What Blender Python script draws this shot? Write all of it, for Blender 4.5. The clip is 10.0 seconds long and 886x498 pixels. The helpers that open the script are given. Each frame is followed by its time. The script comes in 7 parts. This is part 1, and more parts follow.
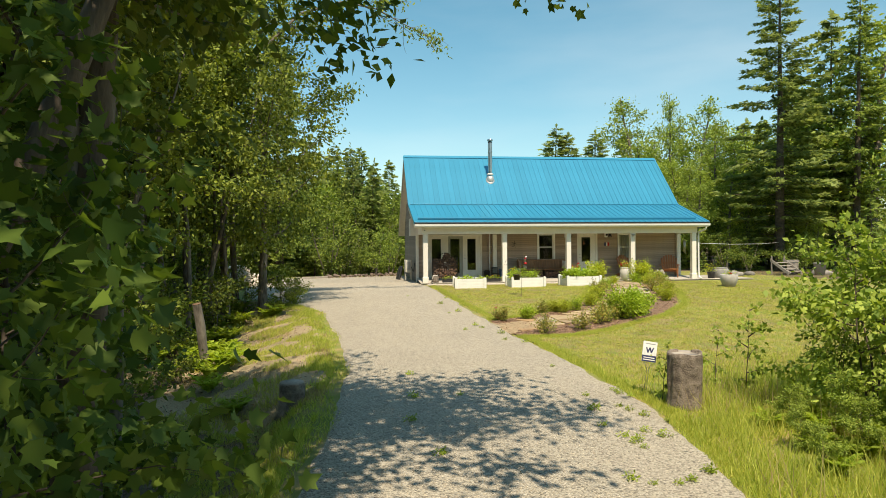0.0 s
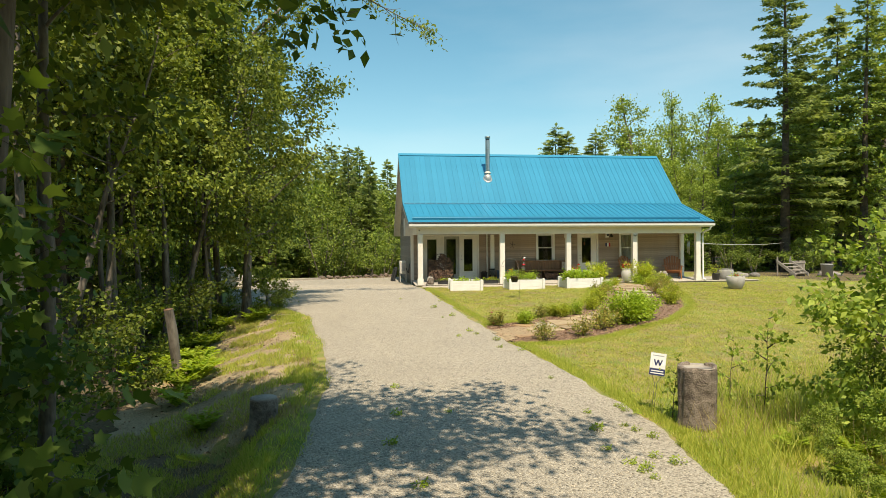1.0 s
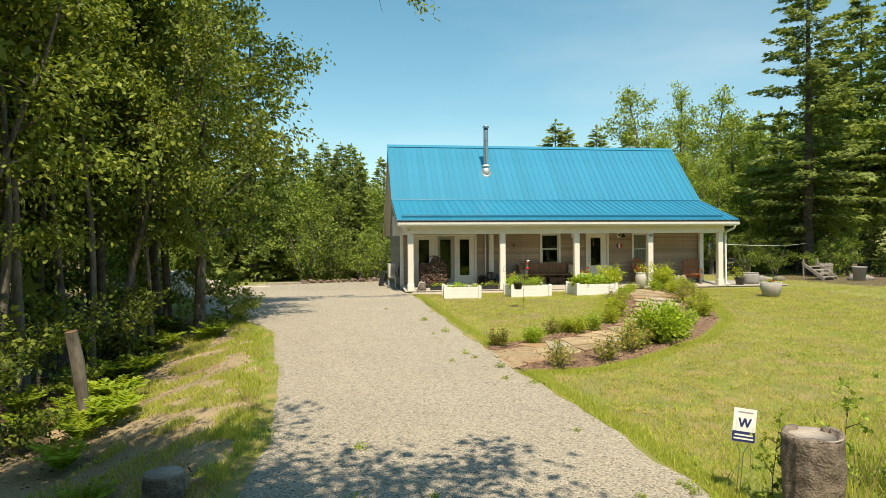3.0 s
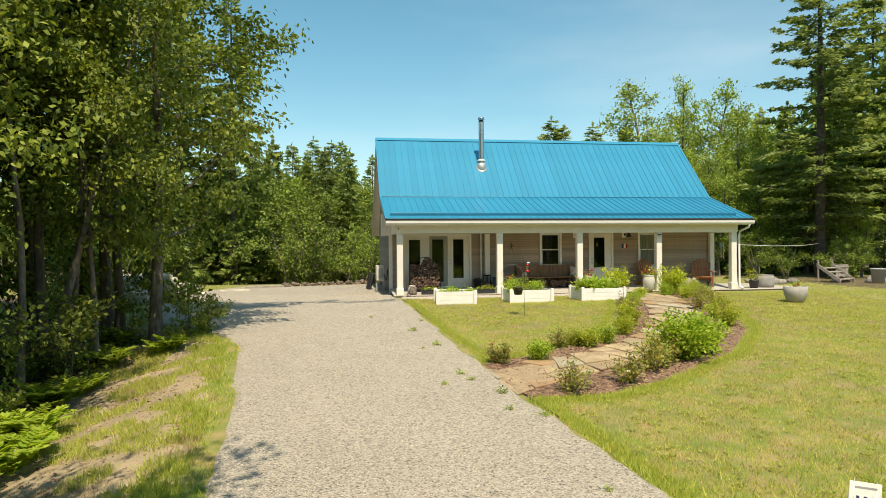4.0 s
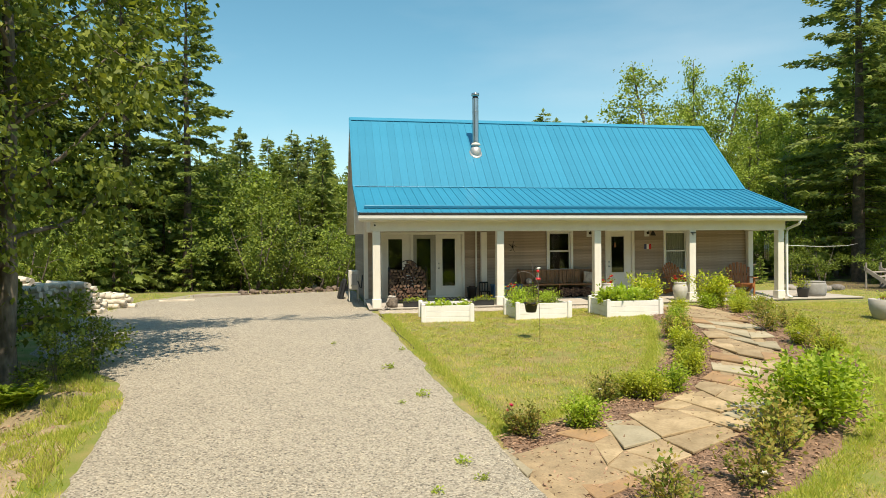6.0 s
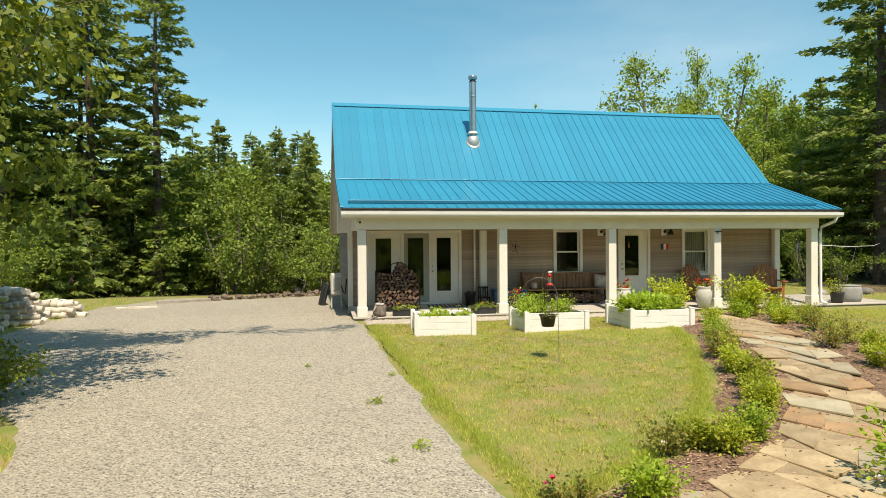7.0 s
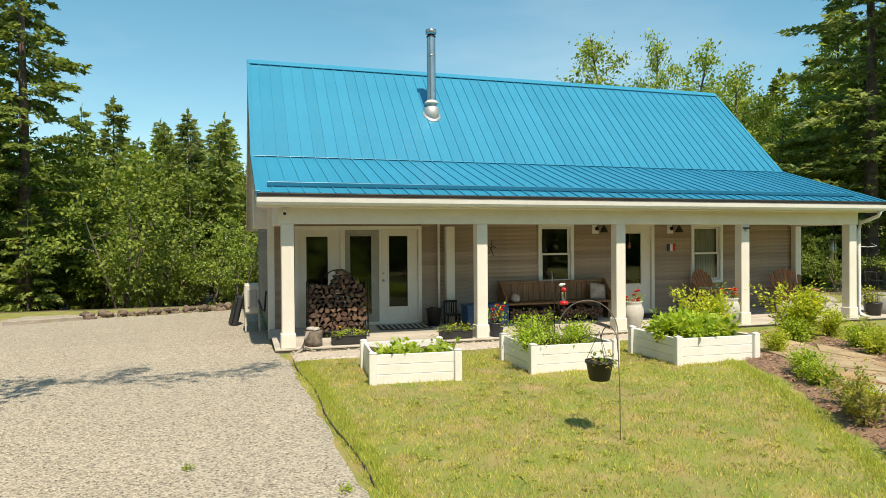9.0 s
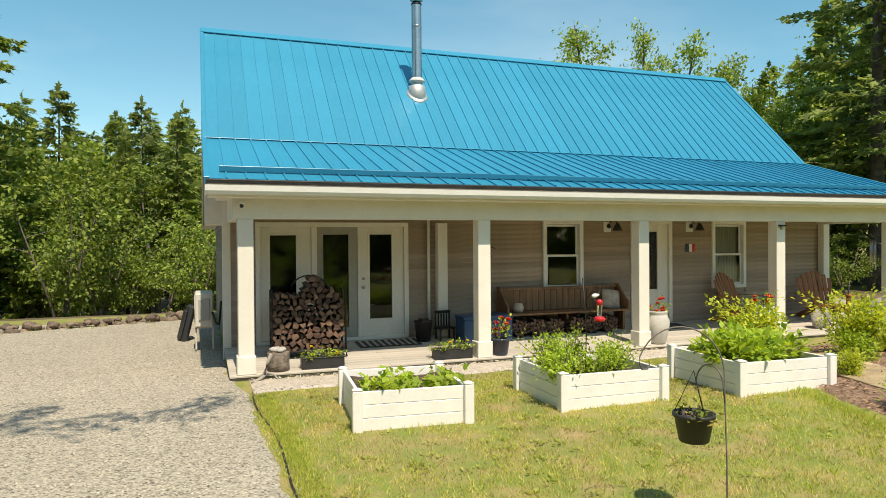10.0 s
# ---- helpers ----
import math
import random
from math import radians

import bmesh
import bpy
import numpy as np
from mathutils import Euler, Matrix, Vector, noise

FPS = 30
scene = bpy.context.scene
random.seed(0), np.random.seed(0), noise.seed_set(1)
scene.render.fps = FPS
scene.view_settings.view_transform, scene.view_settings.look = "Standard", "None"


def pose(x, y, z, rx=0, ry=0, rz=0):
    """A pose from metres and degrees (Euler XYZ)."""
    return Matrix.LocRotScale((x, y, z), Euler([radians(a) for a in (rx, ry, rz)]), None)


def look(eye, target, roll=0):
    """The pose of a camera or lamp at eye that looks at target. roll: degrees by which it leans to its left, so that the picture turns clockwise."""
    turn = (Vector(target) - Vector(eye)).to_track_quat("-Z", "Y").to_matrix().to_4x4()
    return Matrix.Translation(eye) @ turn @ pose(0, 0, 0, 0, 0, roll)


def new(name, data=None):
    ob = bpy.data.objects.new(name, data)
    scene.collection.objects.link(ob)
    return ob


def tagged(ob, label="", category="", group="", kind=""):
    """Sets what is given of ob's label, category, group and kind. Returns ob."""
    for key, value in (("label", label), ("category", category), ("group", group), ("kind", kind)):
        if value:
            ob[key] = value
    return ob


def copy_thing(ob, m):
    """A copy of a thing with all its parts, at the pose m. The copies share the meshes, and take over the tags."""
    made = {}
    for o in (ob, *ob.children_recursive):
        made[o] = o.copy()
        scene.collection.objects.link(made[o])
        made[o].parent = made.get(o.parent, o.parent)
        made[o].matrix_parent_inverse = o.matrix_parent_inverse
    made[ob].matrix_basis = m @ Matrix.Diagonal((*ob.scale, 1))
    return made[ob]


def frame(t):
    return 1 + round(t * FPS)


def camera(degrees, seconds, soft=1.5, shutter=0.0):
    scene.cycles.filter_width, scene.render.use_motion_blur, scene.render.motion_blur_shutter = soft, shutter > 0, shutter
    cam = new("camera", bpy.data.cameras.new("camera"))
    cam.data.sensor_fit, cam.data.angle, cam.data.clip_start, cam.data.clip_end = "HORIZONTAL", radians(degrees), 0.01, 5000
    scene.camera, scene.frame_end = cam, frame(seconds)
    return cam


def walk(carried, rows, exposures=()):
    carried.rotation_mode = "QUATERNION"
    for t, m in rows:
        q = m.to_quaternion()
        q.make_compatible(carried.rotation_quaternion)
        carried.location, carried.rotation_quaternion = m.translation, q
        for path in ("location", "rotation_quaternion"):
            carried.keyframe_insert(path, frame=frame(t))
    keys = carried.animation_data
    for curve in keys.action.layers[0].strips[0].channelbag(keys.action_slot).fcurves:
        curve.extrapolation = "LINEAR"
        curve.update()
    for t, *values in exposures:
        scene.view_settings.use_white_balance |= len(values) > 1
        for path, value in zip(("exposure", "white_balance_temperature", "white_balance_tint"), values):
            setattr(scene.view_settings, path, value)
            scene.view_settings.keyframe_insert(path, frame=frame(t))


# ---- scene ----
cam = camera(67.2, 10.0, soft=0.65)
ROWS = [
    (0, -3.439, -3.677, 1.978, -8.02, -0.41),
    (0.5, -3.242, -3.209, 1.988, -8.01, -0.40),
    (1, -3.079, -2.624, 1.997, -8.02, -0.40),
    (1.5, -2.932, -1.930, 2.006, -8.04, -0.39),
    (2, -2.785, -1.134, 2.014, -8.07, -0.39),
    (3.5, -2.290, 1.779, 2.036, -8.57, -0.39),
    (4.5, -1.918, 4.053, 2.049, -9.29, -0.40),
    (5.5, -1.558, 6.493, 2.061, -9.99, -0.42),
    (7, -1.139, 10.282, 2.075, -11.19, -0.47),
    (7.5, -1.040, 11.545, 2.079, -12.56, -0.48),
    (8.5, -0.877, 14.032, 2.086, -15.84, -0.53),
    (9, -0.786, 15.249, 2.089, -17.46, -0.55),
    (9.5, -0.662, 16.449, 2.091, -19.24, -0.58),
    (10, -0.474, 17.632, 2.093, -20.12, -0.60),
]
walk(cam, [(t, pose(x, y, z, 90 + p, 0, w) @ pose(0, 0, 0, 0, 0, -0.42)) for t, x, y, z, w, p in ROWS], [(0, 0.40, 7250, 11), (10, 0.40, 7000, 11)])

# ---- light ----
SUN_EL, SUN_AZ = radians(60), radians(2)      # height, and turn from the -y axis towards +x
to_sun = Vector((math.cos(SUN_EL) * math.sin(SUN_AZ), -math.cos(SUN_EL) * math.cos(SUN_AZ), math.sin(SUN_EL)))
world = bpy.data.worlds.new("sky")
scene.world = world
world.use_nodes = True
wn, wl = world.node_tree.nodes, world.node_tree.links
sky = wn.new("ShaderNodeTexSky")
sky.sky_type, sky.sun_disc, sky.sun_elevation, sky.sun_rotation = "NISHITA", False, SUN_EL, radians(180) - SUN_AZ
sky.air_density, sky.dust_density, sky.ozone_density = 1.0, 0.6, 1.5
wn["Background"].inputs[1].default_value = 0.135
tone = wn.new("ShaderNodeHueSaturation")
tone.inputs["Hue"].default_value, tone.inputs["Saturation"].default_value, tone.inputs["Value"].default_value = 0.472, 1.22, 0.93
wl.new(sky.outputs[0], tone.inputs["Color"])
geo, stretch, wisp, band, veil = wn.new("ShaderNodeTexCoord"), wn.new("ShaderNodeMapping"), wn.new("ShaderNodeTexNoise"), wn.new("ShaderNodeValToRGB"), wn.new("ShaderNodeMixRGB")
stretch.inputs["Scale"].default_value = (1.2, 1.2, 5.0)
wisp.inputs["Scale"].default_value, wisp.inputs["Detail"].default_value = 2.2, 8
band.color_ramp.elements[0].position, band.color_ramp.elements[1].position = 0.45, 0.9
band.color_ramp.elements[1].color = (0.16, 0.16, 0.16, 1)
veil.inputs[2].default_value = (6.5, 6.8, 7.0, 1)
wl.new(geo.outputs["Generated"], stretch.inputs["Vector"]), wl.new(stretch.outputs[0], wisp.inputs["Vector"])
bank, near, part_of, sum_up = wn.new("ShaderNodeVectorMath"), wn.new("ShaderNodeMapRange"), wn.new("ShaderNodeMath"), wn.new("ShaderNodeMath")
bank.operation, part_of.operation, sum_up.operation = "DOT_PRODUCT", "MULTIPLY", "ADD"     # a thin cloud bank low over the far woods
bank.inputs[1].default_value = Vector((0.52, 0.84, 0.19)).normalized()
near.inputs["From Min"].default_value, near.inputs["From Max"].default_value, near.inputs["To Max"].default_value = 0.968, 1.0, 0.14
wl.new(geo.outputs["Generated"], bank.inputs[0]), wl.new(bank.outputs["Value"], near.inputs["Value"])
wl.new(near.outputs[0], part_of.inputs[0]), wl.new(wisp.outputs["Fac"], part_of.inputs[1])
wl.new(wisp.outputs["Fac"], band.inputs[0]), wl.new(band.outputs[0], sum_up.inputs[0])
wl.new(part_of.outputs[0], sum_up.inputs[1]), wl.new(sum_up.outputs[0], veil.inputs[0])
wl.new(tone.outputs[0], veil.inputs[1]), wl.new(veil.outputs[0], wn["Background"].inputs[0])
sun = new("sun", bpy.data.lights.new("sun", "SUN"))
sun.data.energy, sun.data.angle, sun.data.color = 4.6, radians(0.53), (1.0, 0.90, 0.74)
sun.matrix_world = look(to_sun * 60, (0, 0, 0))

# ---- materials ----
MATS = {}


def mat(name, a, b=None, rough=0.7, metal=0.0, scale=6.0, fine=60.0, bump=0.2, stretch=(1, 1, 1), vary=0.0, spec=0.5, depth=0.01, mid=0.5):
    """Two-tone surface: a broad and a fine noise mix colours a and b, with a fine relief; vary changes it from piece to piece."""
    m = bpy.data.materials.new(name)
    m.use_nodes = True
    n, l = m.node_tree.nodes, m.node_tree.links
    p = n["Principled BSDF"]
    b = b or tuple(c * 0.75 for c in a)
    co, mp = n.new("ShaderNodeTexCoord"), n.new("ShaderNodeMapping")
    mp.inputs["Scale"].default_value = stretch
    l.new(co.outputs["Object"], mp.inputs["Vector"])
    big, small = n.new("ShaderNodeTexNoise"), n.new("ShaderNodeTexNoise")
    big.inputs["Scale"].default_value, small.inputs["Scale"].default_value = scale, fine
    big.inputs["Detail"].default_value, small.inputs["Detail"].default_value = 4, 3
    l.new(mp.outputs[0], big.inputs["Vector"]), l.new(mp.outputs[0], small.inputs["Vector"])
    mix = n.new("ShaderNodeMath")
    mix.operation = "MULTIPLY_ADD"
    l.new(small.outputs["Fac"], mix.inputs[0])
    mix.inputs[1].default_value = 0.6
    l.new(big.outputs["Fac"], mix.inputs[2])
    ramp = n.new("ShaderNodeValToRGB")
    ramp.color_ramp.elements[0].position, ramp.color_ramp.elements[1].position = mid + 0.08, mid + 0.52
    ramp.color_ramp.elements[0].color, ramp.color_ramp.elements[1].color = (*b, 1), (*a, 1)
    l.new(mix.outputs[0], ramp.inputs[0])
    out = ramp.outputs[0]
    if vary:
        info, hsv, rng = n.new("ShaderNodeObjectInfo"), n.new("ShaderNodeHueSaturation"), n.new("ShaderNodeMapRange")
        rng.inputs["To Min"].default_value, rng.inputs["To Max"].default_value = 1 - vary, 1 + vary
        l.new(info.outputs["Random"], rng.inputs["Value"])
        l.new(rng.outputs[0], hsv.inputs["Value"])
        l.new(out, hsv.inputs["Color"])
        out = hsv.outputs[0]
    l.new(out, p.inputs["Base Color"])
    p.inputs["Roughness"].default_value, p.inputs["Metallic"].default_value = rough, metal
    p.inputs["Specular IOR Level"].default_value = spec
    if bump:
        bp = n.new("ShaderNodeBump")
        bp.inputs["Strength"].default_value, bp.inputs["Distance"].default_value = bump, depth
        l.new(mix.outputs[0], bp.inputs["Height"])
        l.new(bp.outputs[0], p.inputs["Normal"])
    MATS[name] = m
    return m


def leaf_mat(name, a, b, through_light=0.35, rough=0.6):
    """Foliage: each leaf takes its own tone between a and b, with light passing through."""
    m = bpy.data.materials.new(name)
    m.use_nodes = True
    n, l = m.node_tree.nodes, m.node_tree.links
    p = n["Principled BSDF"]
    geo, ramp, tr, mixs = n.new("ShaderNodeNewGeometry"), n.new("ShaderNodeValToRGB"), n.new("ShaderNodeBsdfTranslucent"), n.new("ShaderNodeMixShader")
    info, hsv, rng = n.new("ShaderNodeObjectInfo"), n.new("ShaderNodeHueSaturation"), n.new("ShaderNodeMapRange")
    ramp.color_ramp.elements[0].color, ramp.color_ramp.elements[1].color = (*a, 1), (*b, 1)
    l.new(geo.outputs["Random Per Island"], ramp.inputs[0])
    rng.inputs["To Min"].default_value, rng.inputs["To Max"].default_value = 0.8, 1.2
    l.new(info.outputs["Random"], rng.inputs["Value"])
    l.new(rng.outputs[0], hsv.inputs["Value"])
    l.new(ramp.outputs[0], hsv.inputs["Color"])
    l.new(hsv.outputs[0], p.inputs["Base Color"])
    bright = n.new("ShaderNodeHueSaturation")
    bright.inputs["Value"].default_value, bright.inputs["Saturation"].default_value, bright.inputs["Hue"].default_value = 1.5, 1.1, 0.49
    l.new(hsv.outputs[0], bright.inputs["Color"])
    l.new(bright.outputs[0], tr.inputs["Color"])
    p.inputs["Roughness"].default_value, p.inputs["Specular IOR Level"].default_value = rough, 0.3
    mixs.inputs[0].default_value = through_light
    l.new(p.outputs[0], mixs.inputs[1]), l.new(tr.outputs[0], mixs.inputs[2])
    l.new(mixs.outputs[0], n["Material Output"].inputs["Surface"])
    MATS[name] = m
    return m


def stone_mat(name, tones, scale, bump=0.6, depth=0.02, stain=0.3):
    """Loose stones seen as cells, each cell with a tone of its own, over broad patches."""
    m = bpy.data.materials.new(name)
    m.use_nodes = True
    n, l = m.node_tree.nodes, m.node_tree.links
    p = n["Principled BSDF"]
    co, vor, big, ramp, mixc, bp = (n.new(k) for k in ("ShaderNodeTexCoord", "ShaderNodeTexVoronoi", "ShaderNodeTexNoise", "ShaderNodeValToRGB", "ShaderNodeMixRGB", "ShaderNodeBump"))
    vor.inputs["Scale"].default_value, big.inputs["Scale"].default_value, big.inputs["Detail"].default_value = scale, 0.6, 6
    l.new(co.outputs["Object"], vor.inputs["Vector"]), l.new(co.outputs["Object"], big.inputs["Vector"])
    sep = n.new("ShaderNodeSeparateColor")
    l.new(vor.outputs["Color"], sep.inputs[0])
    l.new(sep.outputs[0], ramp.inputs[0])
    ramp.color_ramp.elements[0].color, ramp.color_ramp.elements[1].color = (*tones[0], 1), (*tones[-1], 1)
    for i, c in enumerate(tones[1:-1], 1):
        e = ramp.color_ramp.elements.new(i / (len(tones) - 1))
        e.color = (*c, 1)
    mixc.blend_type = "MULTIPLY"
    mixc.inputs[0].default_value = stain
    l.new(ramp.outputs[0], mixc.inputs[1]), l.new(big.outputs["Color"], mixc.inputs[2])
    hs = n.new("ShaderNodeHueSaturation")
    hs.inputs["Saturation"].default_value = 0.0
    l.new(big.outputs["Color"], hs.inputs["Color"]), l.new(hs.outputs[0], mixc.inputs[2])
    l.new(mixc.outputs[0], p.inputs["Base Color"])
    p.inputs["Roughness"].default_value = 0.9
    bp.inputs["Strength"].default_value, bp.inputs["Distance"].default_value, bp.invert = bump, depth, True
    l.new(vor.outputs["Distance"], bp.inputs["Height"]), l.new(bp.outputs[0], p.inputs["Normal"])
    MATS[name] = m
    return m


mat("roof_blue", (0.028, 0.245, 0.40), (0.018, 0.215, 0.355), rough=0.36, scale=0.7, fine=9, bump=0.03, vary=0.05)
mat("white_paint", (0.78, 0.75, 0.68), (0.70, 0.67, 0.60), rough=0.5, scale=2, fine=40, bump=0.05, vary=0.03)
mat("white_vinyl", (0.80, 0.80, 0.78), (0.73, 0.72, 0.69), rough=0.4, scale=3, fine=30, bump=0.03)
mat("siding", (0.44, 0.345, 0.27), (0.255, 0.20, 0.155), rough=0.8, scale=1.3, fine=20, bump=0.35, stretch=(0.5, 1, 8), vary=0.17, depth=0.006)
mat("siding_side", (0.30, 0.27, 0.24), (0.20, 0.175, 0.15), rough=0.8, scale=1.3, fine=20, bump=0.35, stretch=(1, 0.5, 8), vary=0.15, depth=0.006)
mat("soffit", (0.74, 0.70, 0.62), (0.64, 0.60, 0.54), rough=0.6)
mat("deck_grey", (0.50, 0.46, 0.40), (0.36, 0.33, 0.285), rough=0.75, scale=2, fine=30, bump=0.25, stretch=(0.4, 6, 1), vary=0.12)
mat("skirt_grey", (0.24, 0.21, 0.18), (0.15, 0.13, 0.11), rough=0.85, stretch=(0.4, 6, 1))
mat("steel", (0.55, 0.55, 0.54), (0.42, 0.42, 0.42), rough=0.28, metal=1.0, scale=3, fine=20, bump=0.02)
mat("galvanized", (0.62, 0.61, 0.58), (0.50, 0.49, 0.47), rough=0.5, metal=0.6, bump=0.03)
mat("dark_metal", (0.035, 0.032, 0.03), (0.02, 0.02, 0.02), rough=0.45, metal=0.6, bump=0.05)
mat("black_plastic", (0.03, 0.03, 0.032), (0.02, 0.02, 0.02), rough=0.5, bump=0.05)
mat("screen_mesh", (0.36, 0.355, 0.31), (0.30, 0.295, 0.255), rough=0.6, bump=0.05, fine=200)
mat("bark", (0.136, 0.108, 0.084), (0.048, 0.036, 0.028), rough=0.95, scale=5, fine=22, bump=0.8, stretch=(1, 1, 0.25), depth=0.03)
mat("bark_grey", (0.22, 0.19, 0.155), (0.07, 0.058, 0.045), rough=0.95, scale=4, fine=20, bump=0.6, stretch=(1, 1, 0.35), depth=0.02)
mat("bark_spruce", (0.14, 0.105, 0.08), (0.05, 0.04, 0.03), rough=0.95, scale=6, fine=30, bump=0.7, depth=0.02)
mat("cut_wood", (0.19, 0.115, 0.07), (0.10, 0.06, 0.04), rough=0.85, scale=8, fine=60, vary=0.4)
mat("log_pale", (0.72, 0.66, 0.56), (0.48, 0.42, 0.34), rough=0.9, scale=5, fine=30, vary=0.2)
mat("split_wood", (0.13, 0.072, 0.05), (0.045, 0.026, 0.02), rough=0.9, scale=5, fine=40, vary=0.45)
mat("stump_bark", (0.27, 0.225, 0.185), (0.09, 0.07, 0.055), rough=0.95, scale=9, fine=45, bump=1.0, depth=0.03)
mat("bench_wood", (0.30, 0.16, 0.08), (0.14, 0.07, 0.035), rough=0.5, scale=3, fine=25, stretch=(6, 1, 0.5), bump=0.15)
mat("cedar", (0.42, 0.17, 0.06), (0.27, 0.10, 0.035), rough=0.55, scale=3, fine=30, stretch=(4, 1, 0.6), bump=0.15, vary=0.12)
mat("soil", (0.09, 0.06, 0.04), (0.04, 0.028, 0.02), rough=1.0, fine=50, bump=0.8, depth=0.02)
mat("mulch", (0.30, 0.19, 0.125), (0.12, 0.075, 0.05), rough=1.0, scale=9, fine=55, bump=1.0, depth=0.03)
mat("stone_grey", (0.34, 0.31, 0.28), (0.18, 0.165, 0.15), rough=0.9, scale=4, fine=30, bump=0.5, vary=0.25)
mat("rock_brown", (0.23, 0.175, 0.135), (0.09, 0.07, 0.055), rough=0.95, scale=4, fine=30, bump=0.6, vary=0.3)
mat("flag_tan", (0.46, 0.355, 0.22), (0.29, 0.215, 0.12), rough=0.85, scale=2.5, fine=30, bump=0.3, vary=0.16)
mat("flag_rust", (0.40, 0.25, 0.13), (0.27, 0.18, 0.10), rough=0.85, scale=2.5, fine=30, bump=0.3, vary=0.16)
mat("flag_grey", (0.43, 0.375, 0.265), (0.32, 0.28, 0.19), rough=0.85, scale=2.5, fine=30, bump=0.3, vary=0.16)
mat("urn_glaze", (0.58, 0.56, 0.51), (0.48, 0.46, 0.42), rough=0.45, fine=30, bump=0.3)
mat("pot_concrete", (0.42, 0.40, 0.37), (0.33, 0.315, 0.29), rough=0.85, bump=0.3)
mat("ottoman_grey", (0.30, 0.295, 0.28), (0.23, 0.225, 0.21), rough=0.8, bump=0.3)
mat("blue_paint", (0.03, 0.09, 0.20), (0.02, 0.06, 0.14), rough=0.45)
mat("navy_pot", (0.04, 0.05, 0.08), (0.03, 0.035, 0.055), rough=0.4)
mat("grey_plastic", (0.40, 0.40, 0.39), (0.34, 0.34, 0.33), rough=0.5)
mat("beige_metal", (0.62, 0.60, 0.53), (0.55, 0.53, 0.47), rough=0.45, bump=0.03)
mat("weathered_wood", (0.40, 0.36, 0.31), (0.24, 0.21, 0.18), rough=0.9, scale=3, fine=30, stretch=(1, 1, 5), vary=0.15)
mat("red_petal", (0.75, 0.05, 0.03), (0.55, 0.03, 0.02), rough=0.6, bump=0)
mat("pink_petal", (0.70, 0.05, 0.16), (0.50, 0.03, 0.10), rough=0.6, bump=0)
mat("yellow_petal", (0.80, 0.55, 0.03), (0.7, 0.45, 0.02), rough=0.6, bump=0)
mat("white_petal", (0.8, 0.78, 0.72), (0.7, 0.68, 0.6), rough=0.6, bump=0)
mat("red_plastic", (0.65, 0.02, 0.03), (0.5, 0.015, 0.02), rough=0.25, bump=0)
mat("cushion", (0.58, 0.54, 0.47), (0.40, 0.30, 0.25), rough=0.95, scale=9, fine=60, bump=0.3)
mat("mat_dark", (0.05, 0.048, 0.045), (0.03, 0.03, 0.03), rough=0.95, bump=0.3)
mat("mat_pale", (0.45, 0.42, 0.37), (0.36, 0.33, 0.29), rough=0.95, bump=0.3)
mat("curtain", (0.62, 0.60, 0.55), (0.42, 0.41, 0.37), rough=0.95, scale=2, fine=8, stretch=(14, 1, 0.4), bump=0.5)
# near-black brown stands for the dim interior behind the glass
mat("room_dim_paint", (0.10, 0.085, 0.07), (0.07, 0.06, 0.05), rough=0.9)
mat("sign_white", (0.8, 0.8, 0.78), (0.74, 0.74, 0.72), rough=0.5, bump=0)
mat("sign_navy", (0.025, 0.035, 0.12), (0.02, 0.03, 0.10), rough=0.5, bump=0)
mat("sign_grey", (0.35, 0.36, 0.38), (0.30, 0.31, 0.33), rough=0.5, bump=0)
mat("tarp_green", (0.03, 0.10, 0.05), (0.02, 0.06, 0.03), rough=0.5)
mat("edging_black", (0.02, 0.02, 0.02), (0.015, 0.015, 0.015), rough=0.6)
mat("forest_floor", (0.16, 0.115, 0.065), (0.07, 0.06, 0.03), rough=1.0, scale=0.8, fine=14, bump=0.8, depth=0.04)
mat("path_sand", (0.40, 0.30, 0.18), (0.25, 0.19, 0.115), rough=1.0, scale=4, fine=40, bump=0.5)
mat("hook_grey", (0.17, 0.155, 0.14), (0.10, 0.085, 0.075), rough=0.7, scale=12, fine=60)
mat("bank_soil", (0.42, 0.33, 0.21), (0.18, 0.15, 0.08), rough=1.0, scale=0.9, fine=30, bump=0.7, depth=0.03)
mat("lawn", (0.16, 0.21, 0.034), (0.37, 0.265, 0.125), rough=1.0, scale=2.3, fine=70, bump=1.0, depth=0.02, mid=0.42)
stone_mat("gravel", ((0.12, 0.11, 0.09), (0.41, 0.37, 0.295), (0.49, 0.445, 0.36), (0.26, 0.23, 0.18), (0.60, 0.55, 0.45), (0.48, 0.435, 0.345)), 50, 0.8, 0.02)
stone_mat("crushed_stone", ((0.34, 0.30, 0.27), (0.55, 0.48, 0.42), (0.48, 0.44, 0.40), (0.62, 0.56, 0.50)), 30)
mat("gravel_stone", (0.60, 0.54, 0.43), (0.34, 0.295, 0.225), rough=0.9, scale=18, fine=60, bump=0.2)
leaf_mat("maple_leaf", (0.035, 0.075, 0.013), (0.13, 0.195, 0.03), 0.36)
leaf_mat("grove_leaf", (0.06, 0.10, 0.016), (0.27, 0.32, 0.05), 0.3)
leaf_mat("birch_leaf", (0.13, 0.21, 0.03), (0.38, 0.46, 0.085), 0.32)
leaf_mat("wood_leaf", (0.065, 0.12, 0.022), (0.27, 0.34, 0.055), 0.3)
leaf_mat("spruce_needle", (0.075, 0.115, 0.036), (0.30, 0.36, 0.10), 0.42, 0.6)
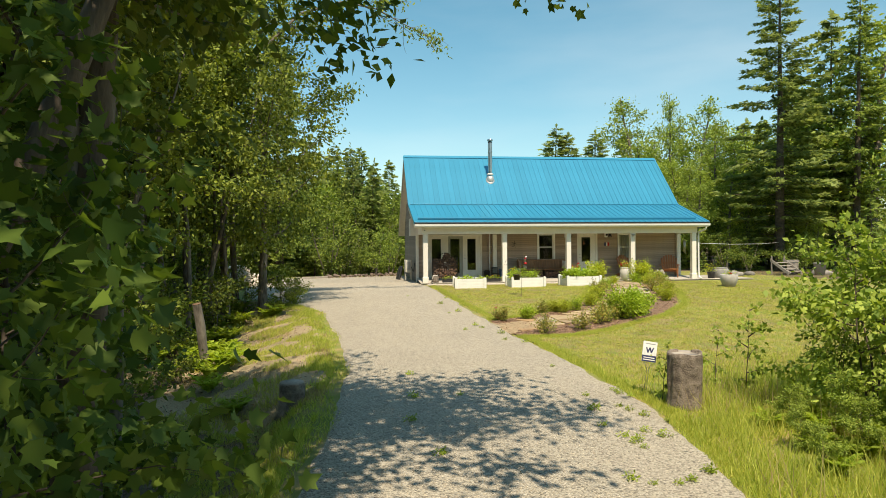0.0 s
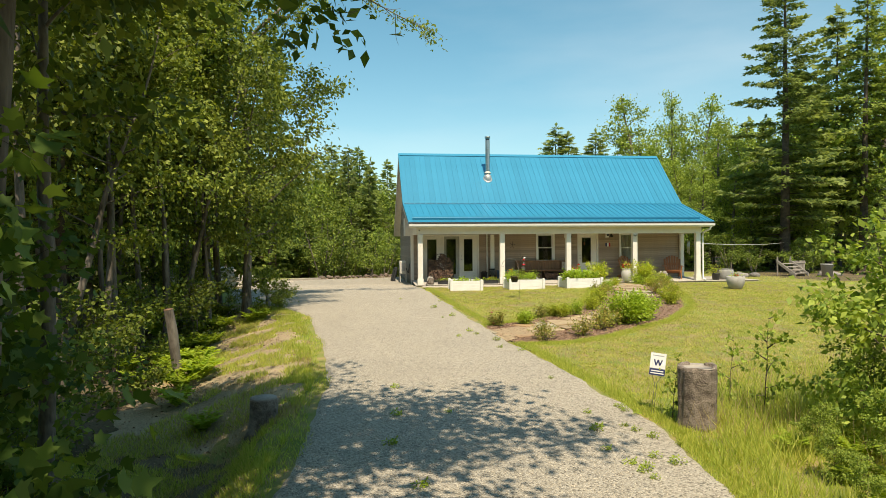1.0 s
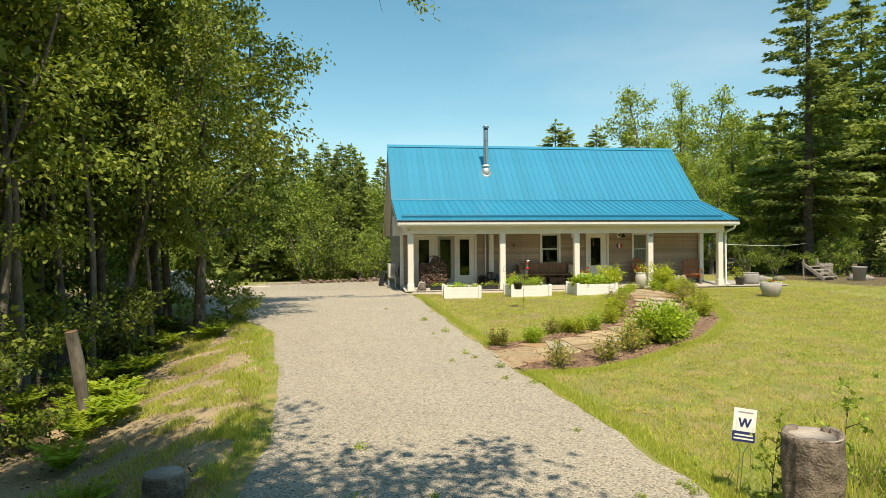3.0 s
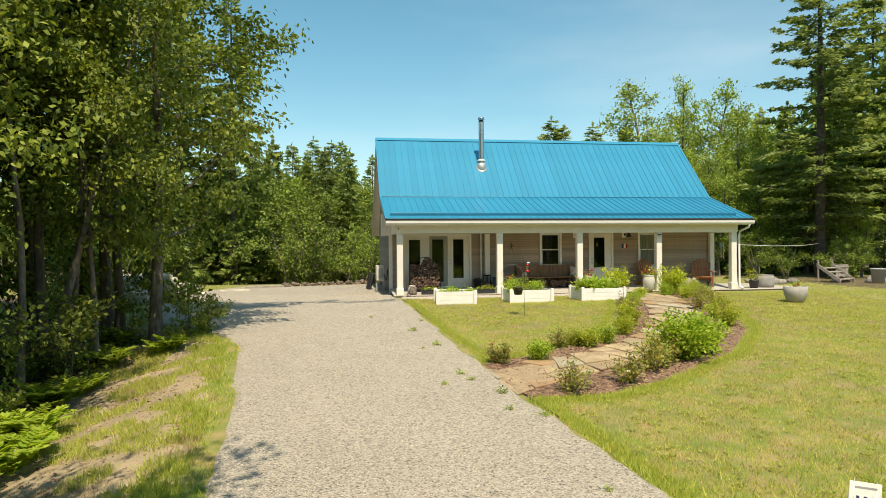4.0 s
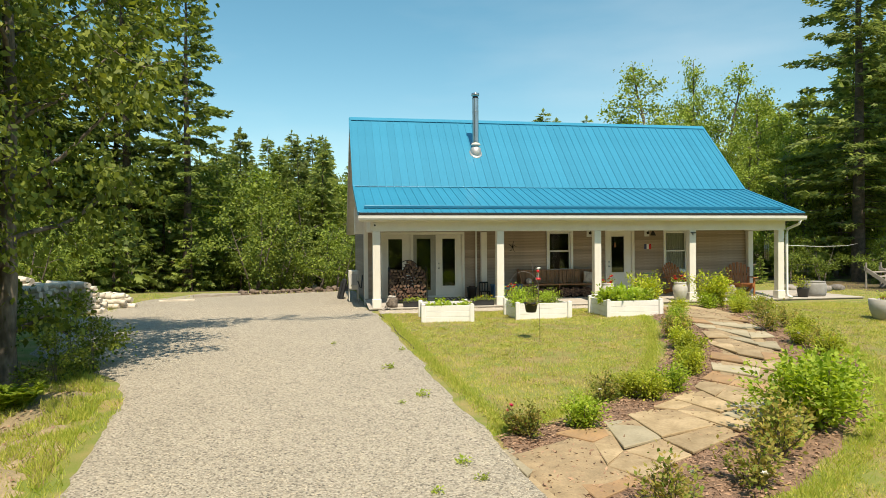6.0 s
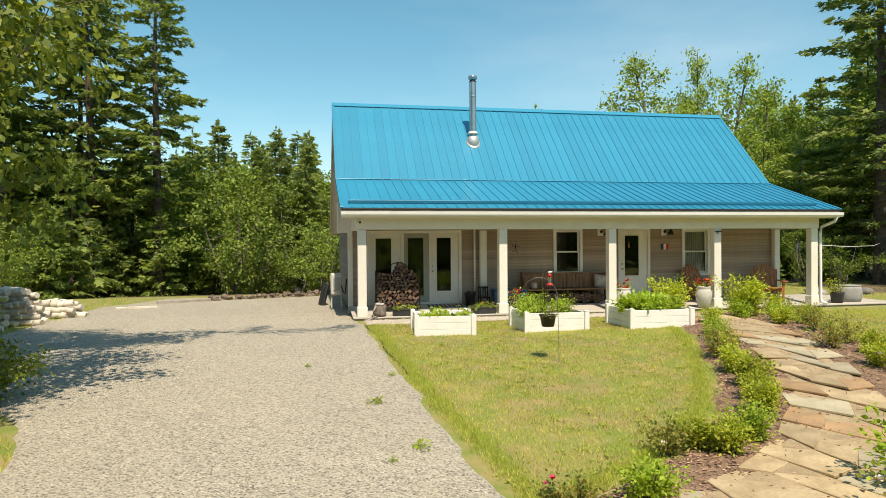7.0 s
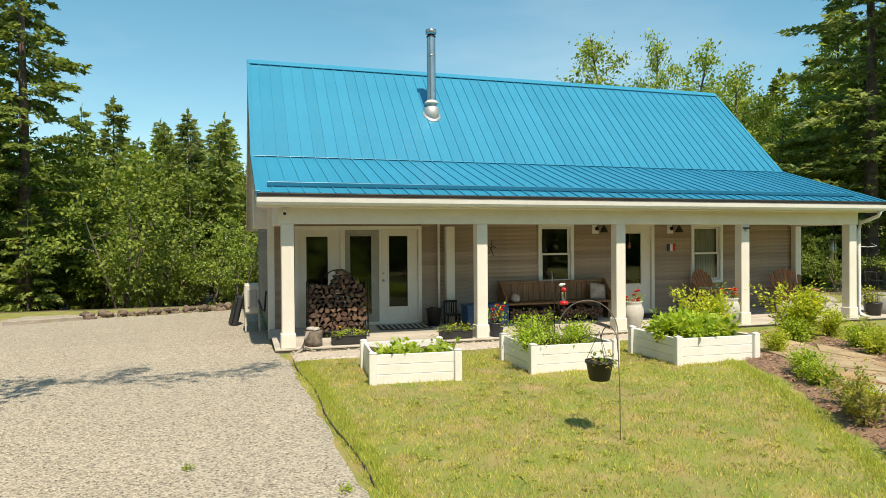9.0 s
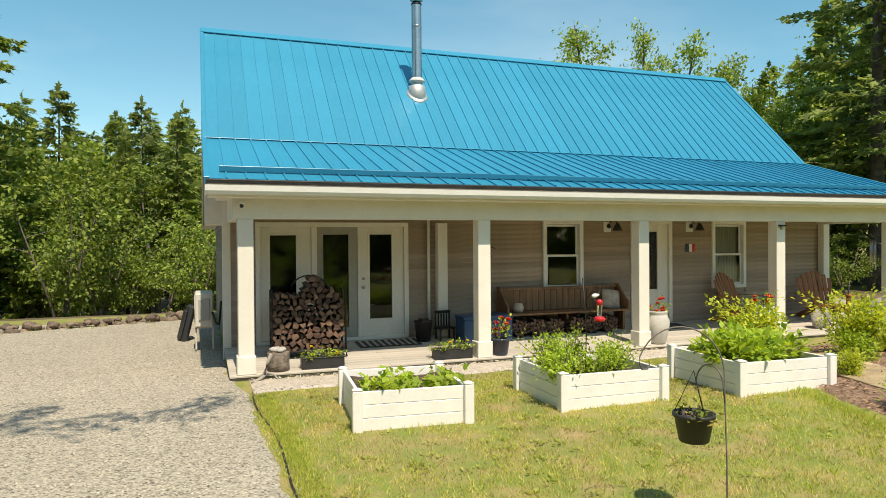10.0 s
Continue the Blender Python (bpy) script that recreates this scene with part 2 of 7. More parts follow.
leaf_mat("spruce_fresh", (0.08, 0.13, 0.036), (0.34, 0.42, 0.10), 0.42, 0.6)
leaf_mat("shrub_leaf", (0.22, 0.30, 0.035), (0.50, 0.52, 0.075), 0.42)
leaf_mat("rose_leaf", (0.16, 0.25, 0.04), (0.44, 0.34, 0.10), 0.4)
leaf_mat("veg_leaf", (0.22, 0.34, 0.035), (0.44, 0.54, 0.08), 0.42)
leaf_mat("bark_chip", (0.10, 0.06, 0.04), (0.46, 0.30, 0.20), 0.0, 0.9)
leaf_mat("fern_leaf", (0.20, 0.30, 0.03), (0.36, 0.44, 0.06), 0.4)
leaf_mat("grass_blade", (0.28, 0.36, 0.05), (0.70, 0.60, 0.21), 0.4)
leaf_mat("grass_fresh", (0.25, 0.34, 0.045), (0.54, 0.53, 0.13), 0.4)
leaf_mat("dry_grass", (0.38, 0.29, 0.13), (0.58, 0.47, 0.26), 0.3)
m = bpy.data.materials.new("glass")
m.use_nodes = True
p = m.node_tree.nodes["Principled BSDF"]
p.inputs["Base Color"].default_value, p.inputs["Roughness"].default_value = (0.92, 0.95, 0.94, 1), 0.02
p.inputs["Transmission Weight"].default_value, p.inputs["IOR"].default_value = 1.0, 1.5
MATS["glass"] = m

# ---- mesh helpers ----


def obj(name, me, material, parent=None, label="", place=None):
    ob = new(name, me)
    if material and not me.materials:
        me.materials.append(MATS[material])
    if parent:
        ob.parent = parent
    if place is not None:
        ob.matrix_basis = place
    return tagged(ob, label)


def part(name, bm, material, parent=None, label="", smooth=False):
    """Links a bmesh as one mesh object under a thing or a part."""
    me = bpy.data.meshes.new(name)
    if smooth:
        for f in bm.faces:
            f.smooth = True
    bm.to_mesh(me)
    bm.free()
    return obj(name, me, material, parent, label)


def thing(name, label, category, group="", place=None):
    ob = new(name)
    ob.empty_display_size = 0.2
    if place is not None:
        ob.matrix_basis = place
    return tagged(ob, label, category, group)


def join(*bms):
    out = bmesh.new()
    me = bpy.data.meshes.new("joining")
    for b in bms:
        b.to_mesh(me)
        b.free()
        out.from_mesh(me)
    bpy.data.meshes.remove(me)
    return out


def box(x0, x1, y0, y1, z0, z1, bev=0.0, m=None):
    bm = bmesh.new()
    bmesh.ops.create_cube(bm, size=1)
    bmesh.ops.transform(bm, matrix=Matrix.LocRotScale(((x0 + x1) / 2, (y0 + y1) / 2, (z0 + z1) / 2), None, (x1 - x0, y1 - y0, z1 - z0)), verts=bm.verts)
    if bev:
        bmesh.ops.bevel(bm, geom=bm.edges, offset=bev, segments=1, affect="EDGES")
    if m is not None:
        bmesh.ops.transform(bm, matrix=m, verts=bm.verts)
    return bm


def prism(outline, depth, m, bev=0.0):
    """A flat outline in x, y, drawn out by depth along z, then set at m."""
    bm = bmesh.new()
    f = bm.faces.new([bm.verts.new((x, y, 0)) for x, y in outline])
    top = bmesh.ops.extrude_face_region(bm, geom=[f])["geom"]
    bmesh.ops.translate(bm, vec=(0, 0, depth), verts=[v for v in top if isinstance(v, bmesh.types.BMVert)])
    bmesh.ops.recalc_face_normals(bm, faces=bm.faces)
    if bev:
        bmesh.ops.bevel(bm, geom=bm.edges, offset=bev, segments=1, affect="EDGES")
    bmesh.ops.transform(bm, matrix=m, verts=bm.verts)
    return bm


def lathe(profile, n=20, m=None, close=False):
    """Turns a profile of (radius, height) about z."""
    bm = bmesh.new()
    rings = [[bm.verts.new((r * math.cos(a), r * math.sin(a), z)) for a in (2 * math.pi * i / n for i in range(n))] for r, z in profile]
    for a, b in zip(rings, rings[1:]):
        for i in range(n):
            bm.faces.new((a[i], a[(i + 1) % n], b[(i + 1) % n], b[i]))
    if profile[0][0] > 0:
        bm.faces.new(rings[0][::-1])
    if profile[-1][0] > 0:
        bm.faces.new(rings[-1])
    bmesh.ops.remove_doubles(bm, verts=bm.verts, dist=1e-5)
    if m is not None:
        bmesh.ops.transform(bm, matrix=m, verts=bm.verts)
    for f in bm.faces:
        f.smooth = True
    return bm


def tube_arrays(points, radii, n=6):
    P, R = np.asarray(points, float), np.asarray(radii, float)
    D = np.gradient(P, axis=0)
    D /= np.linalg.norm(D, axis=1)[:, None] + 1e-9
    ref = np.where(np.abs(D[:, 2:3]) > 0.9, np.array([[1.0, 0, 0]]), np.array([[0, 0, 1.0]]))
    U = np.cross(D, ref)
    U /= np.linalg.norm(U, axis=1)[:, None] + 1e-9
    W = np.cross(D, U)
    a = np.linspace(0, 2 * math.pi, n, endpoint=False)
    V = P[:, None] + R[:, None, None] * (np.cos(a)[None, :, None] * U[:, None] + np.sin(a)[None, :, None] * W[:, None])
    k = len(P)
    i, j = np.meshgrid(np.arange(k - 1), np.arange(n), indexing="ij")
    F = np.stack([i * n + j, i * n + (j + 1) % n, (i + 1) * n + (j + 1) % n, (i + 1) * n + j], -1).reshape(-1, 4)
    return V.reshape(-1, 3), F


def mesh_np(name, chunks, smooth=False):
    """A mesh from (vertices, faces) arrays."""
    me, base, V, loops, sizes = bpy.data.meshes.new(name), 0, [], [], []
    for v, f in chunks:
        V.append(v)
        loops.append((f + base).ravel())
        sizes.append(np.full(len(f), f.shape[1]))
        base += len(v)
    V, loops, sizes = np.concatenate(V), np.concatenate(loops), np.concatenate(sizes)
    me.vertices.add(len(V))
    me.vertices.foreach_set("co", V.astype(np.float32).ravel())
    me.loops.add(len(loops))
    me.loops.foreach_set("vertex_index", loops.astype(np.int32))
    me.polygons.add(len(sizes))
    me.polygons.foreach_set("loop_start", np.concatenate([[0], np.cumsum(sizes)[:-1]]).astype(np.int32))
    me.polygons.foreach_set("loop_total", sizes.astype(np.int32))
    if smooth:
        me.polygons.foreach_set("use_smooth", np.ones(len(sizes), bool))
    me.update(calc_edges=True)
    return me


def rod(points, r, n=8):
    v, f = tube_arrays(points, [r] * len(points), n)
    bm = bmesh.new()
    vs = [bm.verts.new(p) for p in v]
    for q in f:
        bm.faces.new([vs[i] for i in q])
    for i in (0, len(points) - 1):
        bm.faces.new([vs[i * n + j] for j in (range(n) if i else reversed(range(n)))])
    bmesh.ops.recalc_face_normals(bm, faces=bm.faces)
    for fc in bm.faces:
        fc.smooth = True
    return bm


# ---- ground ----
LEFT_Y, LEFT_X = (-40, -12, 0, 6, 10, 14, 18.5, 19.6, 22, 27, 40), (-9, -6.5, -4.6, -3.8, -3.55, -3.85, -4.45, -4.9, -7.2, -8.2, -8.0)
RIGHT_Y, RIGHT_X = (-40, -8, 3, 6.5, 9, 11.5, 13, 15.4, 19.8, 23.3, 27.2, 27.9, 40), (0.5, 0.3, 0.9, 1.5, 1.3, 1.04, 0.85, 0.75, 0.31, 0.16, 0.06, -0.08, -0.08)


def step(a, b, x):
    u = np.clip((x - a) / (b - a), 0, 1)
    return u * u * (3 - 2 * u)


def ground_z(x, y):
    x, y = np.asarray(x, float), np.asarray(y, float)
    z = np.clip(-0.70 + (y - 6.4) * 0.0425, -1.1, 0.05)
    k = 1 - step(8.2, 10.6, y)                                       # the bank is steeper at the start
    z = z - (0.55 + 0.25 * k) * step(0.25, 3.2 - 1.7 * k, np.interp(y, LEFT_Y, LEFT_X) - x) * (1 - step(17, 22, y))
    z = z + 0.2 * step(2, 12, x) * step(4, 14, y) * (1 - 0.95 * step(22.5, 27.2, y))
    z = z - 2.5 * step(37, 60, y) * (1 - step(10, 22, x))           # the land falls away behind the house
    z = z + 9.0 * step(66, 130, y)
    z = z + 0.02 * np.sin(x * 0.9 + 1) * np.sin(y * 0.7) * (1 - step(20, 26, y))
    return z


def on_ground(x, y, dz=0.0):
    return (x, y, float(ground_z(x, y)) + dz)


gx = np.concatenate([np.linspace(-900, -40, 12), np.linspace(-34, -12, 12), np.arange(-11, 18, 0.4), np.linspace(19, 60, 20), np.linspace(80, 900, 12)])
gy = np.concatenate([np.linspace(-900, -40, 10), np.arange(-34, -8, 2.0), np.arange(-7, 40, 0.4), np.linspace(41, 140, 30), np.linspace(170, 1500, 12)])
X, Y = np.meshgrid(gx, gy)
V = np.stack([X, Y, ground_z(X, Y) - 0.0], -1).reshape(-1, 3)
i, j = np.meshgrid(np.arange(len(gy) - 1), np.arange(len(gx) - 1), indexing="ij")
k = len(gx)
F = np.stack([i * k + j, i * k + j + 1, (i + 1) * k + j + 1, (i + 1) * k + j], -1).reshape(-1, 4)
ground = obj("ground", mesh_np("ground", [(V, F)], True), "lawn")
tagged(ground, "sunlit lawn and rough grass with dry patches", "ground", kind="structure")


def wobble(x, y, s):
    return noise.noise((x * 1.7 + s * 31, y * 1.7, s * 7.3))


def strip(name, left, right, material, label, category, dz=0.012, rows=160, cols=16, ragged=0.12, seed=1, kind="structure"):
    """A sheet on the ground between two edge lines (equal counts of points), with ragged edges and its rim turned down into the ground."""
    L, R = np.array(left, float), np.array(right, float)
    s = np.linspace(0, 1, len(L))
    u = np.linspace(0, 1, rows)
    L = np.stack([np.interp(u, s, L[:, i]) for i in (0, 1)], -1)
    R = np.stack([np.interp(u, s, R[:, i]) for i in (0, 1)], -1)
    P = np.zeros((rows, cols, 2))
    for a in range(rows):
        d = (R[a] - L[a]) / (np.linalg.norm(R[a] - L[a]) + 1e-6)
        l = L[a] + d * ragged * (wobble(*L[a], seed) + 0.6 * wobble(*(L[a] * 3.1), seed + 2))
        r = R[a] - d * ragged * (wobble(*R[a], seed + 5) + 0.6 * wobble(*(R[a] * 3.1), seed + 9))
        P[a] = l + (r - l) * np.linspace(0, 1, cols)[:, None]
    Z = ground_z(P[..., 0], P[..., 1]) + dz
    rim = np.zeros((rows, cols), bool)
    rim[:, 0] = rim[:, -1] = True
    rim[0] = rim[-1] = True
    Z[rim] -= dz + 0.03
    V = np.concatenate([P, Z[..., None]], -1).reshape(-1, 3)
    i, j = np.meshgrid(np.arange(rows - 1), np.arange(cols - 1), indexing="ij")
    F = np.stack([i * cols + j, i * cols + j + 1, (i + 1) * cols + j + 1, (i + 1) * cols + j], -1).reshape(-1, 4)
    return tagged(obj(name, mesh_np(name, [(V, F)], True), material), label, category, kind=kind)


ys = np.arange(-14, 37.3, 0.5)
lx, rx = np.interp(ys, LEFT_Y, LEFT_X), np.interp(ys, RIGHT_Y, RIGHT_X)
lx = lx + 1.4 * step(33, 37, ys)
strip("driveway", np.stack([lx, ys], -1), np.stack([rx + 0.13 * step(17, 20.5, ys), ys], -1), "gravel", "pale grey loose gravel driveway leading to the house", "driveway", 0.03, 300, 40, 0.09, 3)
yb = np.arange(8.6, 21.1, 0.5)
lb = np.interp(yb, LEFT_Y, LEFT_X)
strip("bank", np.stack([lb - 3.6, yb], -1), np.stack([lb - 0.45, yb], -1), "bank_soil", "dry sandy bank with sparse grass beside the driveway", "ground", 0.034, 160, 24, 0.5, 8)
yf = np.arange(-30, 33, 1.0)
lf = np.interp(yf, LEFT_Y, LEFT_X)
strip("woodland_floor", np.stack([lf * 0 - 45, yf], -1), np.stack([lf - 6.8, yf], -1), "forest_floor", "leaf-littered woodland floor deep among the trees", "ground", 0.022, 90, 40, 0.3, 14)
# below y = 8 dark litter replaces bank soil, partly as colour for shade
strip("woodland_floor", np.stack([lf - 8.5, yf], -1), np.stack([lf - 0.6 - 2.3 * step(7.5, 9.5, yf), yf], -1), "forest_floor", "leaf-littered woodland floor under the trees, dark partly for the bank's shade", "ground", 0.026, 200, 24, 0.5, 11)
strip("woodland_floor", [(-45, 37.2), (60, 37.2)], [(-45, 135), (60, 135)], "forest_floor", "shaded woodland floor behind the house", "ground", 0.02, 80, 40, 0.5, 12)
strip("woodland_floor", [(19.5, 26), (19.5, 37)], [(60, 20), (60, 37)], "forest_floor", "shaded woodland floor beyond the lawn", "ground", 0.026, 30, 30, 0.8, 13)

# ---- house ----
X0, X1, WY, BY = 0.0, 14.0, 29.92, 37.42       # side walls, front wall, back wall
EAVE, BREAK, RIDGE = (27.59, 3.0), (30.82, 4.05), (33.67, 6.92)
RX0, RX1 = -0.37, 14.46
DECK_Y, DECK_Z, DECK_WALL = 27.92, 0.13, 0.27
house = thing("house", "wooden house with bright blue metal roof and long front porch", "house")


def deck_z(y):
    return DECK_Z + (DECK_WALL - DECK_Z) * min(max((y - DECK_Y) / (WY - DECK_Y), 0), 1)


OPEN = {"french": (0.47, 3.31, 0.27, 2.47), "win1": (6.23, 7.19, 1.04, 2.54), "door": (8.39, 9.49, 0.27, 2.54), "win2": (10.61, 11.6, 0.98, 2.54)}


def wall_pieces(x0, x1, z0, z1, opens):
    """Rectangles that fill a wall round its openings."""
    xs = sorted({x0, x1, *[v for o in opens for v in o[:2]]})
    out = []
    for a, b in zip(xs, xs[1:]):
        cut = sorted((o[2], o[3]) for o in opens if o[0] < (a + b) / 2 < o[1])
        z = z0
        for lo, hi in cut:
            if lo > z:
                out.append((a, b, z, lo))
            z = max(z, hi)
        if z < z1:
            out.append((a, b, z, z1))
    return out


opens = list(OPEN.values())
wall = part("wall_front", join(*[box(a, b, WY + 0.02, WY + 0.17, c, d) for a, b, c, d in wall_pieces(X0, X1, 0.0, 3.6, opens)]), "siding", house, "weathered grey-brown clapboard front wall")
side_outline = [(WY + 0.02, 0.0), (BY, 0.0), (BY, 3.1), (RIDGE[0], RIDGE[1] - 0.14), (WY + 0.02, 3.1)]
to_side = Matrix(((0, 0, 1, 0), (1, 0, 0, 0), (0, 1, 0, 0), (0, 0, 0, 1)))
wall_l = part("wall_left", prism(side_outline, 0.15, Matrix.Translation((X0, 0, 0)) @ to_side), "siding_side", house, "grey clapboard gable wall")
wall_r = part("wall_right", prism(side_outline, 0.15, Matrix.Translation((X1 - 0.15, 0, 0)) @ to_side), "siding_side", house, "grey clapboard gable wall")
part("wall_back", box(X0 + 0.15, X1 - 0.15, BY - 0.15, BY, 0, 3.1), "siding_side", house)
part("floor", box(X0 + 0.15, X1 - 0.15, WY + 0.17, BY - 0.15, 0.05, 0.26), "bench_wood", house)
# unseen wall, coloured dark in place of the room's dimness
part("inner_wall", box(X0 + 0.15, X1 - 0.15, 33.4, 33.5, 0.26, 3.0), "room_dim_paint", house)
part("room_ceiling", box(X0 + 0.15, X1 - 0.15, WY + 0.17, BY - 0.15, 3.0, 3.08), "soffit", house)
# roof: standing-seam panels on two pitches, and a plain back slope
roof = part("roof", join(
    prism([(EAVE[0] + 0.1, EAVE[1] - 0.10), (EAVE[0] + 0.1, EAVE[1] - 0.03), (BREAK[0], BREAK[1] - 0.045), (RIDGE[0], RIDGE[1] - 0.045), (BY + 0.5, 2.62), (BY + 0.5, 2.5), (RIDGE[0], RIDGE[1] - 0.2), (BREAK[0] + 0.02, BREAK[1] - 0.16)],
          RX1 - RX0 - 0.04, Matrix.Translation((RX0 + 0.02, 0, 0)) @ to_side)), "soffit", house, "bright blue standing-seam metal roof")
NP = 53
PW = (RX1 - RX0) / NP


def seam_panel(w, length):
    """A metal pan with its raised seam on one side, running up +y."""
    bm = box(0, w, 0, length, 0, 0.012)
    return join(bm, box(-0.012, 0.012, 0, length, 0, 0.036), box(w * 0.33 - 0.01, w * 0.33 + 0.01, 0.02, length - 0.02, 0.0105, 0.0145), box(w * 0.66 - 0.01, w * 0.66 + 0.01, 0.02, length - 0.02, 0.0105, 0.0145))


def slope(lo, hi):
    a = math.atan2(hi[1] - lo[1], hi[0] - lo[0])
    return a, math.hypot(hi[0] - lo[0], hi[1] - lo[1])


for lo, hi in ((EAVE, BREAK), ((BREAK[0] - 0.02, BREAK[1] + 0.0), RIDGE)):
    ang, length = slope(lo, hi)
    me = None
    for q in range(NP):
        place = Matrix.Translation((RX0 + q * PW, lo[0], lo[1])) @ Matrix.Rotation(ang, 4, "X")
        if me is None:
            first = part("panel", seam_panel(PW, length), "roof_blue", roof)
            first.matrix_basis, me = place, first.data
        else:
            obj("panel", me, None, roof, place=place)
a1, l1 = slope(EAVE, BREAK)
a2, l2 = slope(BREAK, RIDGE)
mlow, mup = Matrix.Translation((0, *EAVE)) @ Matrix.Rotation(a1, 4, "X"), Matrix.Translation((0, *BREAK)) @ Matrix.Rotation(a2, 4, "X")
part("ridge_cap", join(box(RX0 - 0.01, RX1 + 0.01, l2 - 0.16, l2 + 0.03, 0.03, 0.055, 0.006, mup), box(RX0 - 0.01, RX1 + 0.01, RIDGE[0] - 0.01, RIDGE[0] + 0.15, RIDGE[1] - 0.12, RIDGE[1] + 0.035, 0.006)), "roof_blue", roof)
part("break_flashing", box(RX0, RX1, l1 - 0.05, l1 + 0.03, 0.028, 0.042, 0.004, mlow), "roof_blue", roof)
part("rake_trim", join(box(RX0 - 0.03, RX0 + 0.05, 0, l1, -0.06, 0.04, 0.004, mlow), box(RX0 - 0.03, RX0 + 0.05, 0, l2, -0.06, 0.04, 0.004, mup)), "roof_blue", roof)
part("rake_trim", join(box(RX1 - 0.05, RX1 + 0.03, 0, l1, -0.06, 0.04, 0.004, mlow), box(RX1 - 0.05, RX1 + 0.03, 0, l2, -0.06, 0.04, 0.004, mup)), "roof_blue", roof)
part("snow_rail", join(box(-0.18, RX1 - 0.5, 0.42, 0.435, 0.036, 0.115, 0.004, mlow), box(-0.18, RX1 - 0.5, 0.435, 0.52, 0.036, 0.046, 0.003, mlow)), "roof_blue", roof, "low blue snow rail")
part("drip_edge", box(RX0, RX1, -0.03, 0.02, -0.05, 0.012, 0.003, mlow), "black_plastic", roof, "dark drip edge")
# rake boards and porch ceiling
part("rake_board", prism([(EAVE[0] + 0.1, EAVE[1] - 0.22), (EAVE[0] + 0.1, EAVE[1] - 0.04), (BREAK[0], BREAK[1] - 0.05), (RIDGE[0], RIDGE[1] - 0.05), (BY + 0.4, 2.7), (BY + 0.4, 2.5), (RIDGE[0], RIDGE[1] - 0.28), (BREAK[0] + 0.05, BREAK[1] - 0.26)], 0.03, Matrix.Translation((RX0 - 0.012, 0, 0)) @ to_side), "soffit", house)
part("rake_board", prism([(EAVE[0] + 0.1, EAVE[1] - 0.22), (EAVE[0] + 0.1, EAVE[1] - 0.04), (BREAK[0], BREAK[1] - 0.05), (RIDGE[0], RIDGE[1] - 0.05), (BY + 0.4, 2.7), (BY + 0.4, 2.5), (RIDGE[0], RIDGE[1] - 0.28), (BREAK[0] + 0.05, BREAK[1] - 0.26)], 0.03, Matrix.Translation((RX1 - 0.018, 0, 0)) @ to_side), "soffit", house)
part("eave_return", box(RX0, X0, WY + 0.05, WY + 0.75, 2.42, 3.3, 0.01), "soffit", house, "boxed beige eave return")
part("porch_ceiling", box(X0 - 0.2, X1 + 0.25, DECK_Y + 0.22, WY + 0.02, 2.84, 2.88), "soffit", house)
part("beam", box(0.0, 14.03, DECK_Y + 0.04, DECK_Y + 0.24, 2.46, 2.84, 0.008), "white_paint", house, "white porch beam")
part("beam_side", box(13.83, 14.03, DECK_Y + 0.24, WY, 2.46, 2.84, 0.008), "white_paint", house)
part("beam_side", box(0.0, 0.2, DECK_Y + 0.24, WY, 2.46, 2.84, 0.008), "white_paint", house)
part("fascia", box(RX0 + 0.02, RX1 - 0.02, EAVE[0] + 0.02, EAVE[0] + 0.05, 2.76, 2.95), "white_paint", house)
part("eave_soffit", box(RX0 + 0.02, RX1 - 0.02, EAVE[0] + 0.05, DECK_Y + 0.04, 2.76, 2.785), "soffit", house)
gut = [(0.0, 0.0), (-0.09, 0.0), (-0.12, 0.05), (-0.13, 0.13), (-0.115, 0.13), (-0.105, 0.055), (-0.08, 0.015), (0.0, 0.015)]
part("gutter", prism([(y + EAVE[0] + 0.02, z + 2.79) for y, z in gut], RX1 - RX0 + 0.03, Matrix.Translation((RX0 - 0.015, 0, 0)) @ to_side), "white_vinyl", house, "white eave gutter")
part("downspout", rod([(14.3, EAVE[0] - 0.02, 2.8), (14.3, EAVE[0] + 0.05, 2.66), (14.14, DECK_Y + 0.08, 2.5), (14.12, DECK_Y + 0.1, 2.3), (14.12, DECK_Y + 0.1, 0.3), (14.12, DECK_Y + 0.02, 0.22), (14.14, DECK_Y - 0.12, 0.18)], 0.045, 10), "white_vinyl", house, "white downspout")
# porch posts with plinths and caps
for px in (0.18, 4.05, 7.28, 10.6, 13.86):
    post = part("porch_post", box(px - 0.115, px + 0.115, DECK_Y + 0.03, DECK_Y + 0.26, DECK_Z, 2.46, 0.01), "white_paint", house, "square white porch post")
    part("plinth", box(px - 0.137, px + 0.137, DECK_Y + 0.008, DECK_Y + 0.282, DECK_Z + 0.002, DECK_Z + 0.28, 0.012), "white_paint", post)
for px in (3.95, 13.95):
    part("wall_post", box(px - 0.1, px + 0.1, WY - 0.2, WY - 0.03, deck_z(WY - 0.1), 2.46, 0.01), "white_paint", house, "white post against the wall")
part("corner_board", box(X0 - 0.09, X0 + 0.05, WY - 0.03, WY + 0.12, 0.05, 3.0, 0.006), "white_paint", house, "white corner board")
part("corner_board", box(X1 - 0.05, X1 + 0.09, WY + 0.0, WY + 0.13, 0.05, 3.0, 0.006), "white_paint", house)
part("rain_pipe", rod([(3.7, WY - 0.08, 2.8), (3.7, WY - 0.08, 0.3)], 0.03, 8), "white_vinyl", house)


